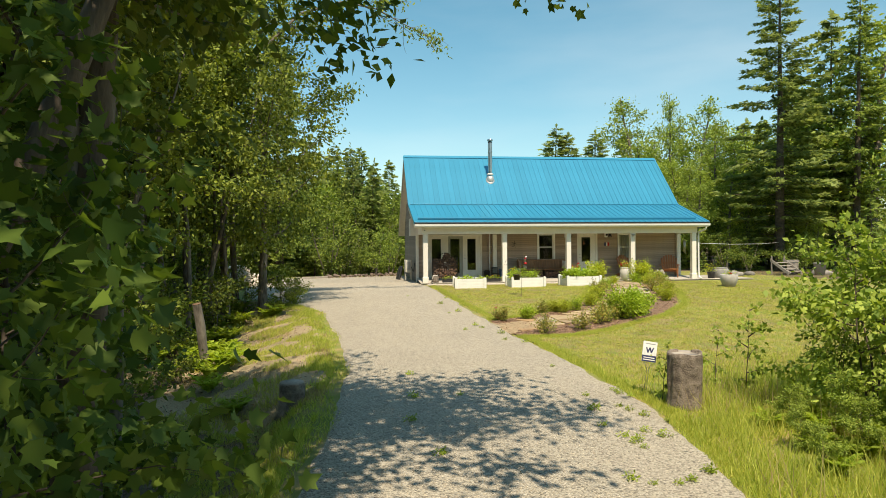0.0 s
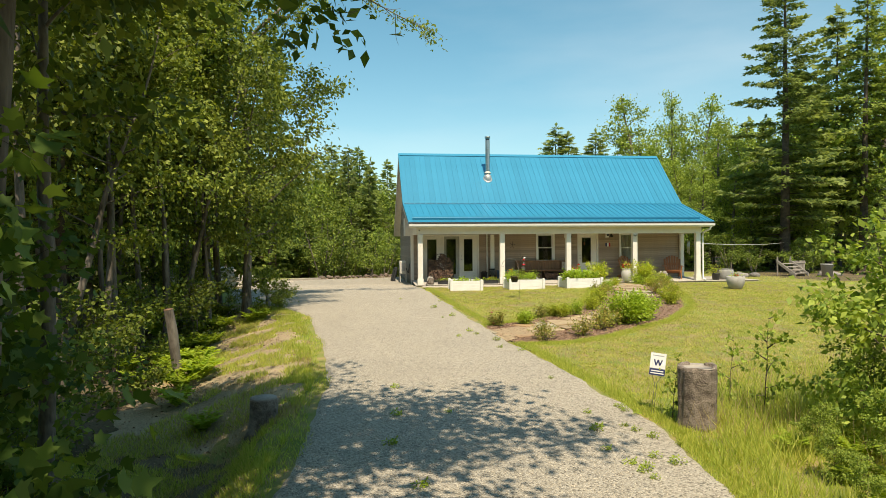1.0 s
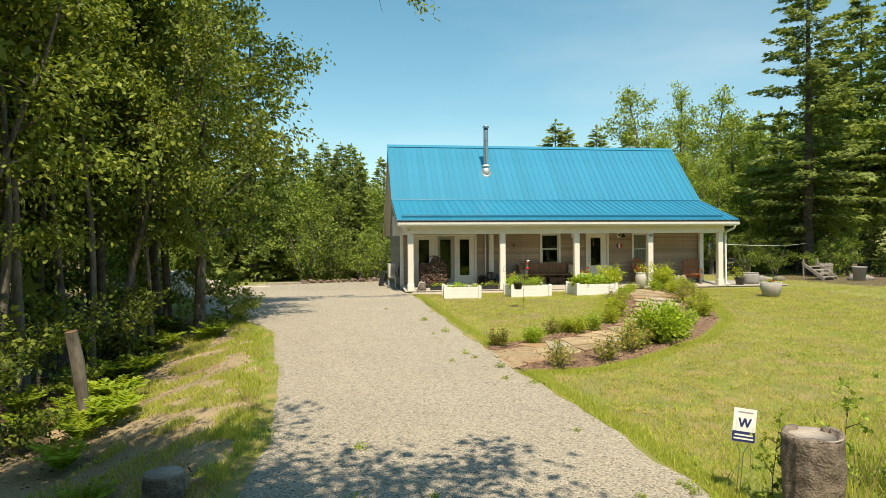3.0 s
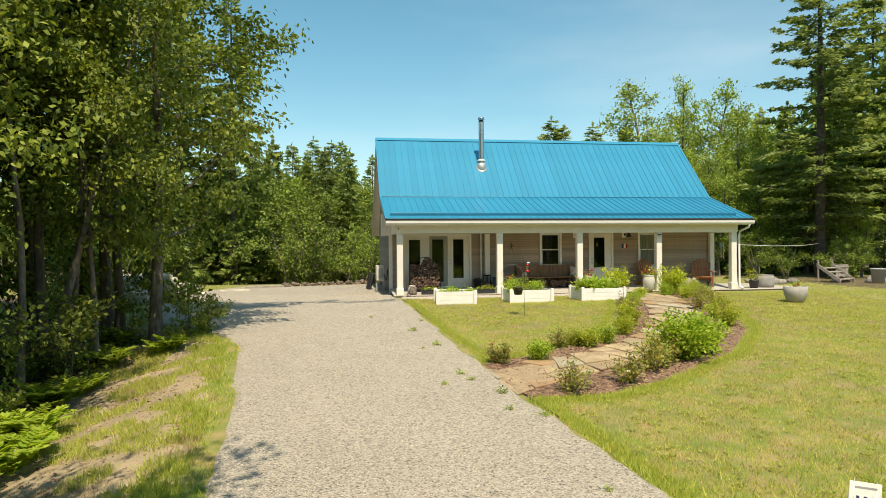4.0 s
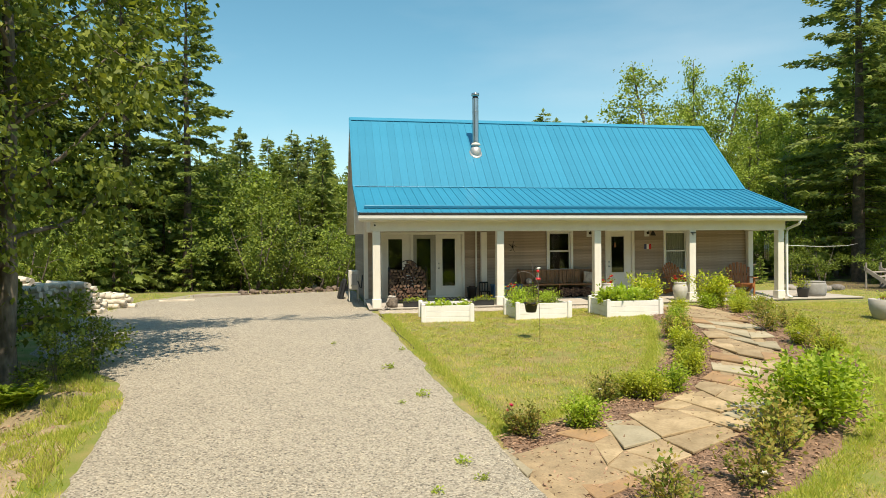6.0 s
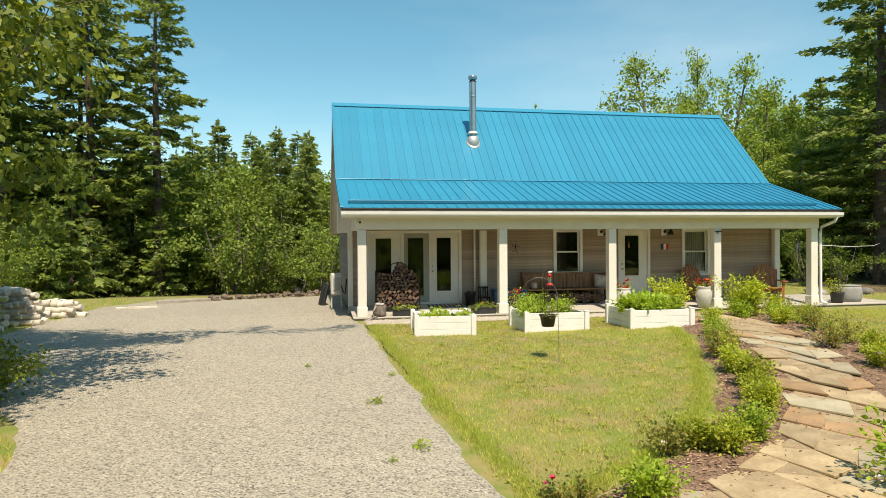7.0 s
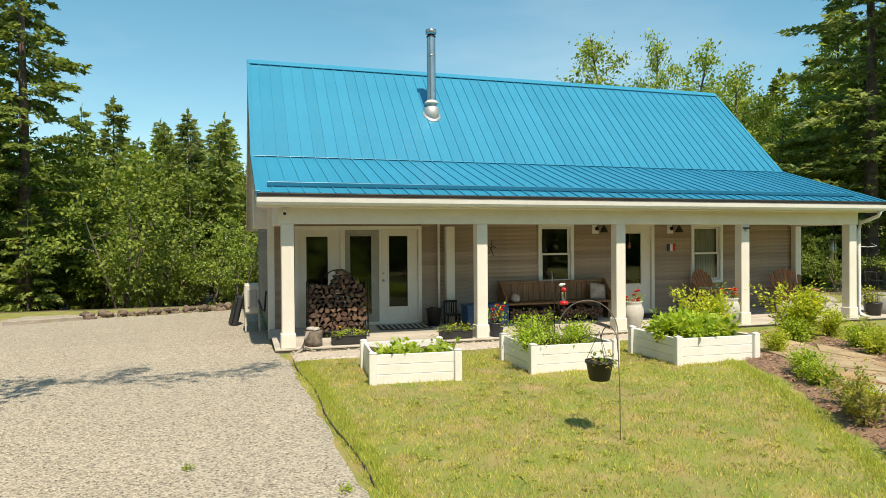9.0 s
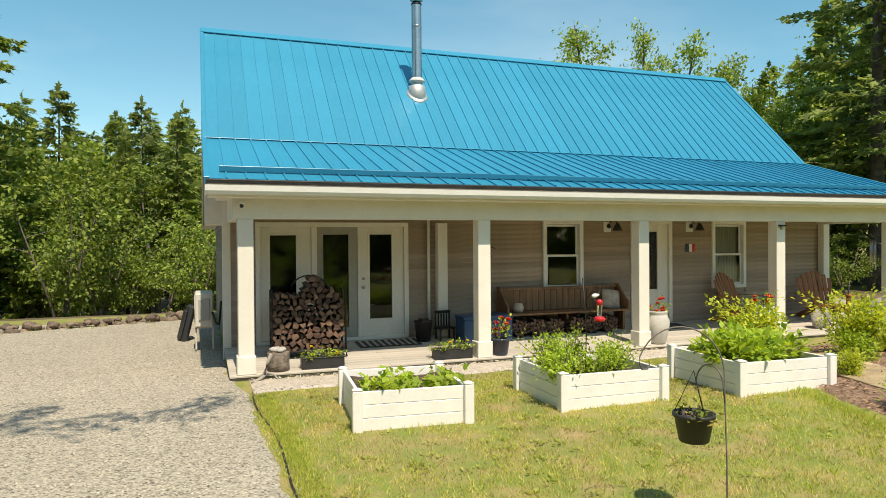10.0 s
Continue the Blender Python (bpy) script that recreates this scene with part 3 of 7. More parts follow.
def window(x0, x1, z0, z1, curtain=False):
    w = part("window", join(box(x0, x0 + 0.085, WY - 0.04, WY + 0.1, z0, z1, 0.006), box(x1 - 0.085, x1, WY - 0.04, WY + 0.1, z0, z1, 0.006),
                            box(x0 + 0.085, x1 - 0.085, WY - 0.04, WY + 0.1, z1 - 0.09, z1, 0.006), box(x0 + 0.085, x1 - 0.085, WY - 0.055, WY + 0.1, z0, z0 + 0.08, 0.006)),
             "white_vinyl", house, "white double-hung window" + (" with lace curtains" if curtain else ""))
    a, b, c, d, mid = x0 + 0.09, x1 - 0.09, z0 + 0.085, z1 - 0.095, (z0 + z1) / 2
    for lo, hi, y in ((c, mid + 0.02, WY + 0.02), (mid - 0.02, d, WY + 0.055)):
        sash = part("sash", join(box(a, a + 0.045, y, y + 0.03, lo, hi, 0.004), box(b - 0.045, b, y, y + 0.03, lo, hi, 0.004), box(a + 0.045, b - 0.045, y, y + 0.03, lo, lo + 0.045, 0.004), box(a + 0.045, b - 0.045, y, y + 0.03, hi - 0.045, hi, 0.004)), "white_vinyl", w)
        pane = part("pane", box(a + 0.04, b - 0.04, y + 0.012, y + 0.018, lo + 0.04, hi - 0.04), "glass", sash)
        pane.visible_shadow = False
    if curtain:
        pts = [(a + (b - a) * i / 60, 0.16 + 0.018 * math.sin(i * 1.1)) for i in range(61)]
        bm = bmesh.new()
        lowv, topv = [bm.verts.new((x, WY + y, c)) for x, y in pts], [bm.verts.new((x, WY + y, d)) for x, y in pts]
        for i in range(60):
            bm.faces.new((lowv[i], lowv[i + 1], topv[i + 1], topv[i]))
        part("curtain", bm, "curtain", w, "pale lace curtain", True)
    return w


window(*OPEN["win1"])
window(*OPEN["win2"], curtain=True)


def frame_box(x0, x1, z0, z1, y0, y1, w, base=None, top=None):
    base, top = base or w, top or w
    return join(box(x0, x0 + w, y0, y1, z0, z1, 0.005), box(x1 - w, x1, y0, y1, z0, z1, 0.005), box(x0 + w, x1 - w, y0, y1, z0, z0 + base, 0.005), box(x0 + w, x1 - w, y0, y1, z1 - top, z1, 0.005))


def leaf_door(parent, x0, x1, z0, z1, glass, material, handle=None, y=None):
    y = WY + 0.02 if y is None else y
    gx0, gx1, gz0, gz1 = glass
    d = part("door", join(box(x0, gx0, y, y + 0.045, z0, z1, 0.004), box(gx1, x1, y, y + 0.045, z0, z1, 0.004), box(gx0, gx1, y, y + 0.045, z0, gz0), box(gx0, gx1, y, y + 0.045, gz1, z1)), material, parent)
    part("glazing_bead", frame_box(gx0 - 0.02, gx1 + 0.02, gz0 - 0.02, gz1 + 0.02, y - 0.014, y + 0.002, 0.035), material, d)
    pn = part("pane", box(gx0, gx1, y + 0.016, y + 0.024, gz0, gz1), "glass", d)
    pn.visible_shadow = False
    if handle:
        h = lathe([(0.0, 0), (0.03, 0), (0.03, 0.012), (0.012, 0.02), (0.012, 0.05), (0.028, 0.06), (0.028, 0.08), (0.0, 0.085)], 12, Matrix.Translation((handle, y, z0 + 0.92)) @ Matrix.Rotation(radians(90), 4, "X"))
        part("door_handle", join(h, lathe([(0.0, 0), (0.028, 0), (0.028, 0.02), (0, 0.024)], 12, Matrix.Translation((handle, y, z0 + 1.08)) @ Matrix.Rotation(radians(90), 4, "X"))), "steel", d, "brushed steel door handle")
    return d


fx0, fx1, fz0, fz1 = OPEN["french"]
fr = part("french_door", box(fx0, fx1, WY - 0.035, WY + 0.13, fz1 - 0.085, fz1, 0.005), "white_paint", house, "white three-leaf glazed patio door unit")
part("jamb", box(fx0, fx0 + 0.085, WY - 0.035, WY + 0.13, fz0, fz1 - 0.085, 0.005), "white_paint", fr)
part("jamb", box(fx1 - 0.085, fx1, WY - 0.035, WY + 0.13, fz0, fz1 - 0.085, 0.005), "white_paint", fr)
part("sill", box(fx0 + 0.085, fx1 - 0.085, WY - 0.05, WY + 0.13, fz0, fz0 + 0.06, 0.005), "white_paint", fr)
part("mullion", box(1.46, 1.56, WY - 0.02, WY + 0.13, fz0 + 0.06, fz1 - 0.085, 0.005), "white_paint", fr)
part("mullion", box(2.32, 2.36, WY - 0.02, WY + 0.13, fz0 + 0.06, fz1 - 0.085, 0.005), "white_paint", fr)
leaf_door(fr, fx0 + 0.087, 1.458, fz0 + 0.062, fz1 - 0.087, (0.71, 1.2, 0.62, 2.25), "white_paint")
leaf_door(fr, 1.562, 2.318, fz0 + 0.062, fz1 - 0.087, (1.66, 2.16, 0.5, 2.26), "screen_mesh", y=WY + 0.0)
leaf_door(fr, 2.362, fx1 - 0.087, fz0 + 0.062, fz1 - 0.087, (2.54, 3.0, 0.64, 2.26), "white_paint", handle=2.43)
ed = part("entrance_door", frame_box(8.39, 9.49, 0.27, 2.54, WY - 0.035, WY + 0.13, 0.09, 0.04), "white_paint", house, "white entrance door with a tall glass light")
leaf_door(ed, 8.482, 9.398, 0.312, 2.448, (8.62, 9.12, 1.0, 2.3), "white_paint", handle=8.54)
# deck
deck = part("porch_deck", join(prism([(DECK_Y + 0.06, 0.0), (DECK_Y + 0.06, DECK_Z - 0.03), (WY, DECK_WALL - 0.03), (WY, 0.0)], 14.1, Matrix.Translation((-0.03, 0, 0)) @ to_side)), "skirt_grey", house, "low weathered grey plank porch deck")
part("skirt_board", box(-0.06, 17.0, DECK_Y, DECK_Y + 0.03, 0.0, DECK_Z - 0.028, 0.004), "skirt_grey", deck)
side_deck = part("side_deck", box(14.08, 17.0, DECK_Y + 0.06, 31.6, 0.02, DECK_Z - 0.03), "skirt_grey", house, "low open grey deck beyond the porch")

# ---- trees and plants ----


def unit(v):
    return v / (np.linalg.norm(v, axis=-1, keepdims=True) + 1e-9)


SHAPES = {
    "leaf": np.array([(0, 0, 0), (0.30, 0.45, 0.06), (0, 1, -0.05), (-0.30, 0.45, 0.06)]),
    "oval": np.array([(0, 0, 0), (0.27, 0.22, 0.04), (0.30, 0.55, 0.04), (0, 1, -0.06), (-0.30, 0.55, 0.04), (-0.27, 0.22, 0.04)]),
    "needle": np.array([(0, 0, 0), (0.17, 0.42, 0.02), (0, 1, -0.06), (-0.17, 0.42, 0.02)]),
    "maple": np.array([(0, 0, 0), (0.34, 0.10, 0.03), (0.28, 0.26, 0), (0.50, 0.50, 0.06), (0.20, 0.56, 0), (0, 1, -0.08), (-0.20, 0.56, 0), (-0.50, 0.50, 0.06), (-0.28, 0.26, 0), (-0.34, 0.10, 0.03)]),
    "spray": np.array([(0, 0, 0), (0.36, 0.26, -0.05), (0.13, 0.33, 0.02), (0.33, 0.60, -0.05), (0.10, 0.64, 0.01), (0, 1, -0.08), (-0.10, 0.64, 0.01), (-0.33, 0.60, -0.05), (-0.13, 0.33, 0.02), (-0.36, 0.26, -0.05)]),
    "twig": np.array([(0, 0, 0), (0.30, 0.42, -0.04), (0.07, 0.52, 0.02), (0, 1, -0.06), (-0.07, 0.52, 0.02), (-0.30, 0.42, -0.04)]),
    "blade": np.array([(-0.5, 0, 0), (0.5, 0, 0), (0, 1, 0)]),
}


def scatter(P, D, N, size, shape, aspect=1.0):
    """Small leaves at P, pointing along D, with upper side N."""
    S = SHAPES[shape]
    D = unit(D)
    N = unit(N - (N * D).sum(-1, keepdims=True) * D)
    W = np.cross(D, N)
    size = np.broadcast_to(np.asarray(size, float), (len(P),))[:, None, None]
    V = P[:, None] + size * (S[None, :, 0:1] * aspect * W[:, None] + S[None, :, 1:2] * D[:, None] + S[None, :, 2:3] * N[:, None])
    k = len(S)
    return V.reshape(-1, 3), np.arange(len(P) * k).reshape(-1, k)


def bent(rng, a, d, length, n, wander=0.15, lift=0.0):
    P, d = [np.array(a, float)], np.array(d, float)
    for _ in range(n):
        d = unit(d + rng.normal(0, wander, 3) + np.array([0, 0, lift]))
        P.append(P[-1] + d * length / n)
    return np.array(P)


def broadleaf(name, label, H, spread, clear, seed, leaves, size, bark="bark_grey", leaf="wood_leaf", shape="leaf", trunk_r=None, lean=(0, 0), category="tree", limbs=14, clump=0.45, stems=1, twigs=0.25):
    """A broad-leaved tree: tapered trunk, limbs, twigs, and leaves in loose clumps along the twigs."""
    rng = np.random.default_rng(seed)
    t = thing(name, label, category)
    r0 = trunk_r or 0.016 * H + 0.02
    wood, tips, weight = [], [], []
    for st in range(stems):
        ang = rng.uniform(0, 6.28)
        off = np.array([math.cos(ang), math.sin(ang), 0]) * (0.0 if stems == 1 else r0 * 1.5)
        d0 = np.array([lean[0], lean[1], 1.0]) + (off * 2.0 if stems > 1 else 0)
        T = bent(rng, off + (0, 0, -0.15), unit(d0), H * rng.uniform(0.9, 1.0), 12, 0.045, 0.03)
        R = r0 * (1 - np.linspace(0, 1, 13) * 0.9) * (1 if stems == 1 else 0.7)
        R[0] *= 1.35
        wood.append(tube_arrays(T, R, 9))
        for i in range(limbs // stems):
            f = clear + (1 - clear) * (i + rng.uniform(0, 1)) / (limbs // stems)
            k = f * 12
            p = T[int(min(k, 11))] * (1 - k % 1) + T[min(int(k) + 1, 12)] * (k % 1)
            a = i * 2.4 + rng.uniform(-0.5, 0.5)
            prof = max(math.sin(math.pi * min(0.98, (f - clear * 0.75) / (1 - clear * 0.75)) ** 0.85), 0.25)
            L = spread * prof * rng.uniform(0.65, 1.15)
            d = np.array([math.cos(a), math.sin(a), rng.uniform(0.15, 0.75)])
            B = bent(rng, p, unit(d), L, 6, 0.14, 0.02)
            rb = max(0.012, r0 * 0.38 * (1 - 0.7 * f))
            wood.append(tube_arrays(B, rb * (1 - np.linspace(0, 0.85, 7)), 5))
            for j in range(2, 7):
                for _ in range(2):
                    d2 = unit(rng.normal(0, 1, 3) + np.array([0, 0, 0.15]) + unit(B[j] - B[0]))
                    C = bent(rng, B[j], d2, L * rng.uniform(0.18, 0.4), 3, 0.2, -0.02)
                    if rng.random() < twigs:
                        wood.append(tube_arrays(C, rb * 0.3 * (1 - np.linspace(0, 0.8, 4)), 3))
                    tips.extend(C[1:])
                    weight.extend([L] * 3)
            tips.append(B[-1])
            weight.append(L)
        tips.append(T[-1])
        tips.append(T[-2])
        weight.extend([spread * 0.4] * 2)
    tips = np.array(tips)
    part_me = mesh_np("trunk", wood, True)
    obj("trunk", part_me, bark, t)
    pick = rng.choice(len(tips), leaves, p=np.array(weight) / sum(weight))
    P = tips[pick] + np.clip(rng.normal(0, 1, (leaves, 3)), -1.4, 1.4) * np.array([clump, clump, clump * 0.6]) * rng.uniform(0.2, 1.0, (leaves, 1))
    out = unit(P - np.array([0, 0, H * 0.55])) * 0.7
    D = unit(rng.normal(0, 0.8, (leaves, 3)) + out + np.array([0, 0, -0.35]))
    N = unit(rng.normal(0, 0.75, (leaves, 3)) + out * 0.8 + np.array([0, 0, 0.6]))
    obj("crown", mesh_np("crown", [scatter(P, D, N, size * rng.uniform(0.6, 1.25, leaves), shape)]), leaf, t)
    return t


def conifer(name, label, H, R, clear, seed, needle="spruce_needle", sprays=26, size=0.36, gaps=0.12, trunk_r=None, whorl=0.42, boughs=0.35, shape="spray"):
    """A spruce: straight trunk, uneven whorls of drooping boughs, each hung with flat sprays; dead sticks below."""
    rng = np.random.default_rng(seed)
    t = thing(name, label, "tree")
    r0 = trunk_r or 0.012 * H + 0.03
    T = bent(rng, (0, 0, -0.2), (0, 0, 1), H + 0.2, 10, 0.012, 0.05)
    wood, P, D = [tube_arrays(T, r0 * (1 - np.linspace(0, 0.96, 11)), 8)], [], []
    z = 0.08 * H
    while z < H * 0.985:
        f = z / H
        dead = f < clear
        prof = (1 - f) ** 0.75 * (0.55 + 0.45 * min(1, (f - clear) / 0.18 + 0.4)) if not dead else 0.45
        for b in range(5):
            if rng.random() < (0.45 if dead else gaps):
                continue
            a = rng.uniform(0, 6.28)
            L = (R * prof * rng.uniform(0.6, 1.15) + 0.15) * (0.7 if dead else 1)
            up = 0.25 * (f - 0.45) - 0.1 if not dead else -0.1
            base = np.array([np.interp(z, T[:, 2], T[:, 0]), np.interp(z, T[:, 2], T[:, 1]), z + rng.uniform(-0.5, 0.5) * whorl])
            B = bent(rng, base, unit(np.array([math.cos(a), math.sin(a), up])), L, 5, 0.07, 0.03)
            if dead or rng.random() < boughs:
                wood.append(tube_arrays(B[::2], max(0.008, 0.02 * (1 - f) + 0.008) * (1 - np.linspace(0, 0.6, 3)), 3))
            if dead and rng.random() < 0.75:
                continue
            k = max(5, int(sprays * (L / R) * 1.2))
            u = np.linspace(0.14, 1.0, k) ** 0.85
            q = np.stack([np.interp(u * 5, np.arange(6), B[:, i]) for i in range(3)], -1)
            side = unit(np.cross(B[-1] - B[0], (0, 0, 1)))
            sgn = np.where(np.arange(k) % 2, 1, -1)[:, None]
            q = q + sgn * side * rng.uniform(0, 0.26, (k, 1)) * L * (1 - u[:, None] * 0.75) + np.array([0, 0, -0.06]) * rng.uniform(0, 2, (k, 1))
            P.append(q)
            D.append(unit(unit(B[-1] - B[0]) * 0.8 + sgn * side * rng.uniform(0.2, 1.0, (k, 1)) * (1.2 - u[:, None]) + rng.normal(0, 0.2, (k, 3)) + np.array([0, 0, -0.16])))
        z += whorl * rng.uniform(0.7, 1.25) * (0.55 + 0.6 * (1 - f))
    for q in (0.0, 0.12, 0.25):
        P.append(T[-1:] - np.array([[0, 0, q]]))
        D.append(np.array([[0.2 * math.cos(q * 40), 0.2 * math.sin(q * 40), 1.0]]))
    P, D = np.concatenate(P), np.concatenate(D)
    obj("trunk", mesh_np("trunk", wood, True), "bark_spruce", t)
    N = unit(rng.normal(0, 0.5, P.shape) + unit(P * np.array([1, 1, 0])) * 0.9 + np.array([0, 0, 0.75]))
    s = size * rng.uniform(0.65, 1.3, len(P)) * (1.05 - 0.5 * np.clip(P[:, 2] / H, 0, 1) ** 2)
    obj("crown", mesh_np("crown", [scatter(P, D, N, s, shape, 1.1)]), needle, t)
    return t


def bush(name, label, H, W, seed, leaves, size, leaf="shrub_leaf", category="shrub", stems=9, shape="leaf", flowers=0, petal="pink_petal", bloom=0.035, bark="bark"):
    """A shrub: several wiry stems from the ground, leaves in uneven tufts, some with blooms."""
    rng = np.random.default_rng(seed)
    t = thing(name, label, category)
    wood, tips = [], []
    for i in range(stems):
        a = rng.uniform(0, 6.28)
        lean = rng.uniform(0.1, 0.9) * W / H
        S = bent(rng, (0.05 * math.cos(a), 0.05 * math.sin(a), -0.03), unit(np.array([math.cos(a) * lean, math.sin(a) * lean, 1])), H * rng.uniform(0.65, 1.0), 6, 0.12, 0.0)
        wood.append(tube_arrays(S, (0.006 + 0.006 * H) * (1 - np.linspace(0, 0.7, 7)), 5))
        for j in range(2, 7):
            C = bent(rng, S[j], unit(rng.normal(0, 1, 3) + np.array([0, 0, 0.5])), W * rng.uniform(0.15, 0.35), 2, 0.2)
            wood.append(tube_arrays(C, (0.004, 0.003, 0.002), 3))
            tips.extend(C)
    tips = np.array(tips)
    obj("stem", mesh_np("stem", wood, True), bark, t)
    P = tips[rng.integers(0, len(tips), leaves)] + rng.normal(0, 0.10 * W + 0.015, (leaves, 3))
    P[:, 2] = np.abs(P[:, 2]) + 0.01
    D = unit(rng.normal(0, 0.7, P.shape) + unit(P * np.array([1, 1, 0.4])))
    N = unit(rng.normal(0, 0.5, P.shape) + np.array([0, 0, 1.0]))
    obj("leaves", mesh_np("leaves", [scatter(P, D, N, size * rng.uniform(0.6, 1.3, leaves), shape)]), leaf, t)
    for i in range(flowers):
        c = tips[rng.integers(0, len(tips))] + np.array([0, 0, 0.04]) + rng.normal(0, 0.03, 3)
        k = 12
        Q = np.repeat(c[None], k, 0)
        a = np.linspace(0, 4 * math.pi, k)
        Dq = np.stack([np.cos(a), np.sin(a), np.linspace(0.1, 1.6, k)], -1)
        obj("bloom", mesh_np("bloom", [scatter(Q, Dq, np.tile((0, 0, 1.0), (k, 1)) + rng.normal(0, 0.2, (k, 3)), bloom * 1.3, "leaf", 1.8)]), petal, t)
    return t


def at(x, y, turn=0.0, s=1.0, dz=0.0, sz=None):
    return Matrix.LocRotScale(on_ground(x, y, dz), Euler((0, 0, turn)), (s, s, sz or s))


def again(ob, m):
    """Another one of ob at m, whatever the size of the first."""
    return copy_thing(ob, m @ Matrix.Diagonal((*[1 / k for k in ob.scale], 1)))


rnd = random.Random(11)
# spruces
SPR = [conifer("spruce", "dark green spruce among the trees behind the house", 16, 3.1, 0.14, 21, sprays=13, size=0.80, gaps=0.12),
       conifer("spruce", "narrow dark spruce with bare lower trunk", 14, 2.4, 0.22, 22, sprays=12, size=0.74, gaps=0.14),
       conifer("spruce", "ragged spruce with dead lower branches", 15, 2.7, 0.38, 23, "spruce_fresh", sprays=13, size=0.76, gaps=0.2),
       conifer("spruce", "young bushy spruce with fresh growth", 8, 2.4, 0.04, 24, "spruce_fresh", sprays=12, size=0.62, whorl=0.5),
       conifer("spruce", "tall full spruce with drooping boughs at the clearing's edge", 18, 3.4, 0.16, 25, sprays=88, size=0.36, gaps=0.08, boughs=1.0, shape="twig"),
       conifer("spruce", "tall dark spruce with a bare lower trunk", 18, 3.0, 0.26, 26, "spruce_fresh", sprays=84, size=0.36, gaps=0.12, boughs=1.0, shape="twig")]
BRD = [broadleaf("maple", "leafy maple at the edge of the woods", 12, 3.3, 0.14, 31, 4300, 0.25, twigs=0.05, limbs=18, clump=0.55),
       broadleaf("birch", "light green birch with airy crown", 13, 2.6, 0.12, 32, 6800, 0.20, leaf="birch_leaf", limbs=30, twigs=0.05, clump=0.5),
       broadleaf("maple", "rounded leafy maple with low branches", 9, 3.2, 0.06, 33, 4300, 0.24, leaf="wood_leaf", twigs=0.05, limbs=18, clump=0.55),
       broadleaf("alder", "bushy alder at the wood's edge", 6, 2.6, 0.04, 34, 2600, 0.22, leaf="wood_leaf", stems=3, limbs=15, twigs=0.0)]
SPR_USED, BRD_USED = set(), set()


def put(store, used, idx, x, y, s=1.0, sz=None, turn=None):
    m = at(x, y, rnd.uniform(0, 6.28) if turn is None else turn, s, 0, sz)
    if idx not in used:
        used.add(idx)
        store[idx].matrix_basis = m
        return store[idx]
    return again(store[idx], m)


def spr(i, x, y, h, w=1.0):
    H = (16, 14, 15, 8, 18, 18)[i]
    return put(SPR, SPR_USED, i, x, y, h / H * w, h / H)


def brd(i, x, y, h, w=1.0):
    H = (12, 13, 9, 6)[i]
    return put(BRD, BRD_USED, i, x, y, h / H * w, h / H)


# the tall spruce by the woodpile, and its neighbours
spr(5, -8.4, 44, 18, 1.1)
spr(4, -11.5, 45, 21)
spr(5, -14.0, 42, 19)
brd(2, -6.5, 47, 8), spr(0, -16.5, 46, 18), spr(1, -13, 48, 17, 1.1), spr(3, -10.2, 47, 8), brd(0, -15, 40, 9), brd(0, -19, 39, 11)
# far slope with its pointed tops
def to_top(i, x, y, top, w=1.0):
    return spr(i, x, y, top - float(ground_z(x, y)), w)


to_top(0, -6.0, 104.4, 18.0, 1.3), to_top(1, -7.7, 92, 15.2, 1.2), to_top(0, -2.8, 116, 19.4, 1.4), to_top(2, -1.1, 105, 17.6, 1.3), to_top(1, 3, 105, 15.5, 1.4), to_top(0, -13, 98, 15.2, 1.4), to_top(1, -10.3, 95, 13.6, 1.3)
for i in range(22):
    x, y = -26 + i * 3.2 + rnd.uniform(-1.2, 1.2), rnd.uniform(84, 100)
    (spr if rnd.random() < 0.45 else brd)(rnd.choice((0, 1, 2)), x, y, rnd.uniform(9, 11.5), 1.3)
# middle belt behind and left of the house
spr(2, -3.0, 65.4, 12, 1.1), spr(1, -6.2, 60, 10.5), spr(0, -0.5, 66, 11), spr(0, -4.9, 68, 12.5), spr(2, -9.5, 62, 11)
for x, y, h in ((-9.6, 54, 8.2), (-7.6, 51.5, 7.4), (-6.3, 55, 8.8), (-4.8, 50.5, 6.6), (-2.2, 51, 7.2), (-0.6, 53, 8.0), (-8.9, 49, 5.6), (-11, 57, 9.4)):
    brd(rnd.choice((0, 2, 2)), x, y, h + 1.0, 1.15)
for i in range(26):
    x, y = -26 + i * 1.6 + rnd.uniform(-0.8, 0.8), rnd.uniform(52, 76)
    q = rnd.random()
    if q < 0.5:
        spr(rnd.choice((0, 1, 2)), x, y, rnd.uniform(9.5, 12.5), 1.1)
    else:
        brd(rnd.choice((0, 0, 2, 2)), x, y, rnd.uniform(9, 12.5))
for i in range(22):
    x, y = -18 + i * 1.0 + rnd.uniform(-0.5, 0.5), rnd.uniform(42.5, 52)
    if x > -9.5 or y > 46:
        (brd if rnd.random() < 0.6 else spr)(3, x, y, rnd.uniform(2.8, 5.2))
spr(1, -2.9, 54, 11.2), spr(0, -1.3, 54.6, 11.4, 0.9), spr(2, -4.4, 55, 10.8), spr(0, -3.7, 53, 9.5, 0.8)
# behind the ridge
for x, y, h in ((4.5, 62, 12.5), (8, 64, 12), (11, 60, 11.5), (1, 58, 9.5)):
    brd(rnd.choice((0, 2)), x, y, h)
spr(0, 25.5, 88, 16.0, 1.5), spr(1, 27.9, 88, 14.9, 1.5), spr(0, 31.8, 89, 15.3, 1.5), spr(2, 36.3, 88, 15.6, 1.4)
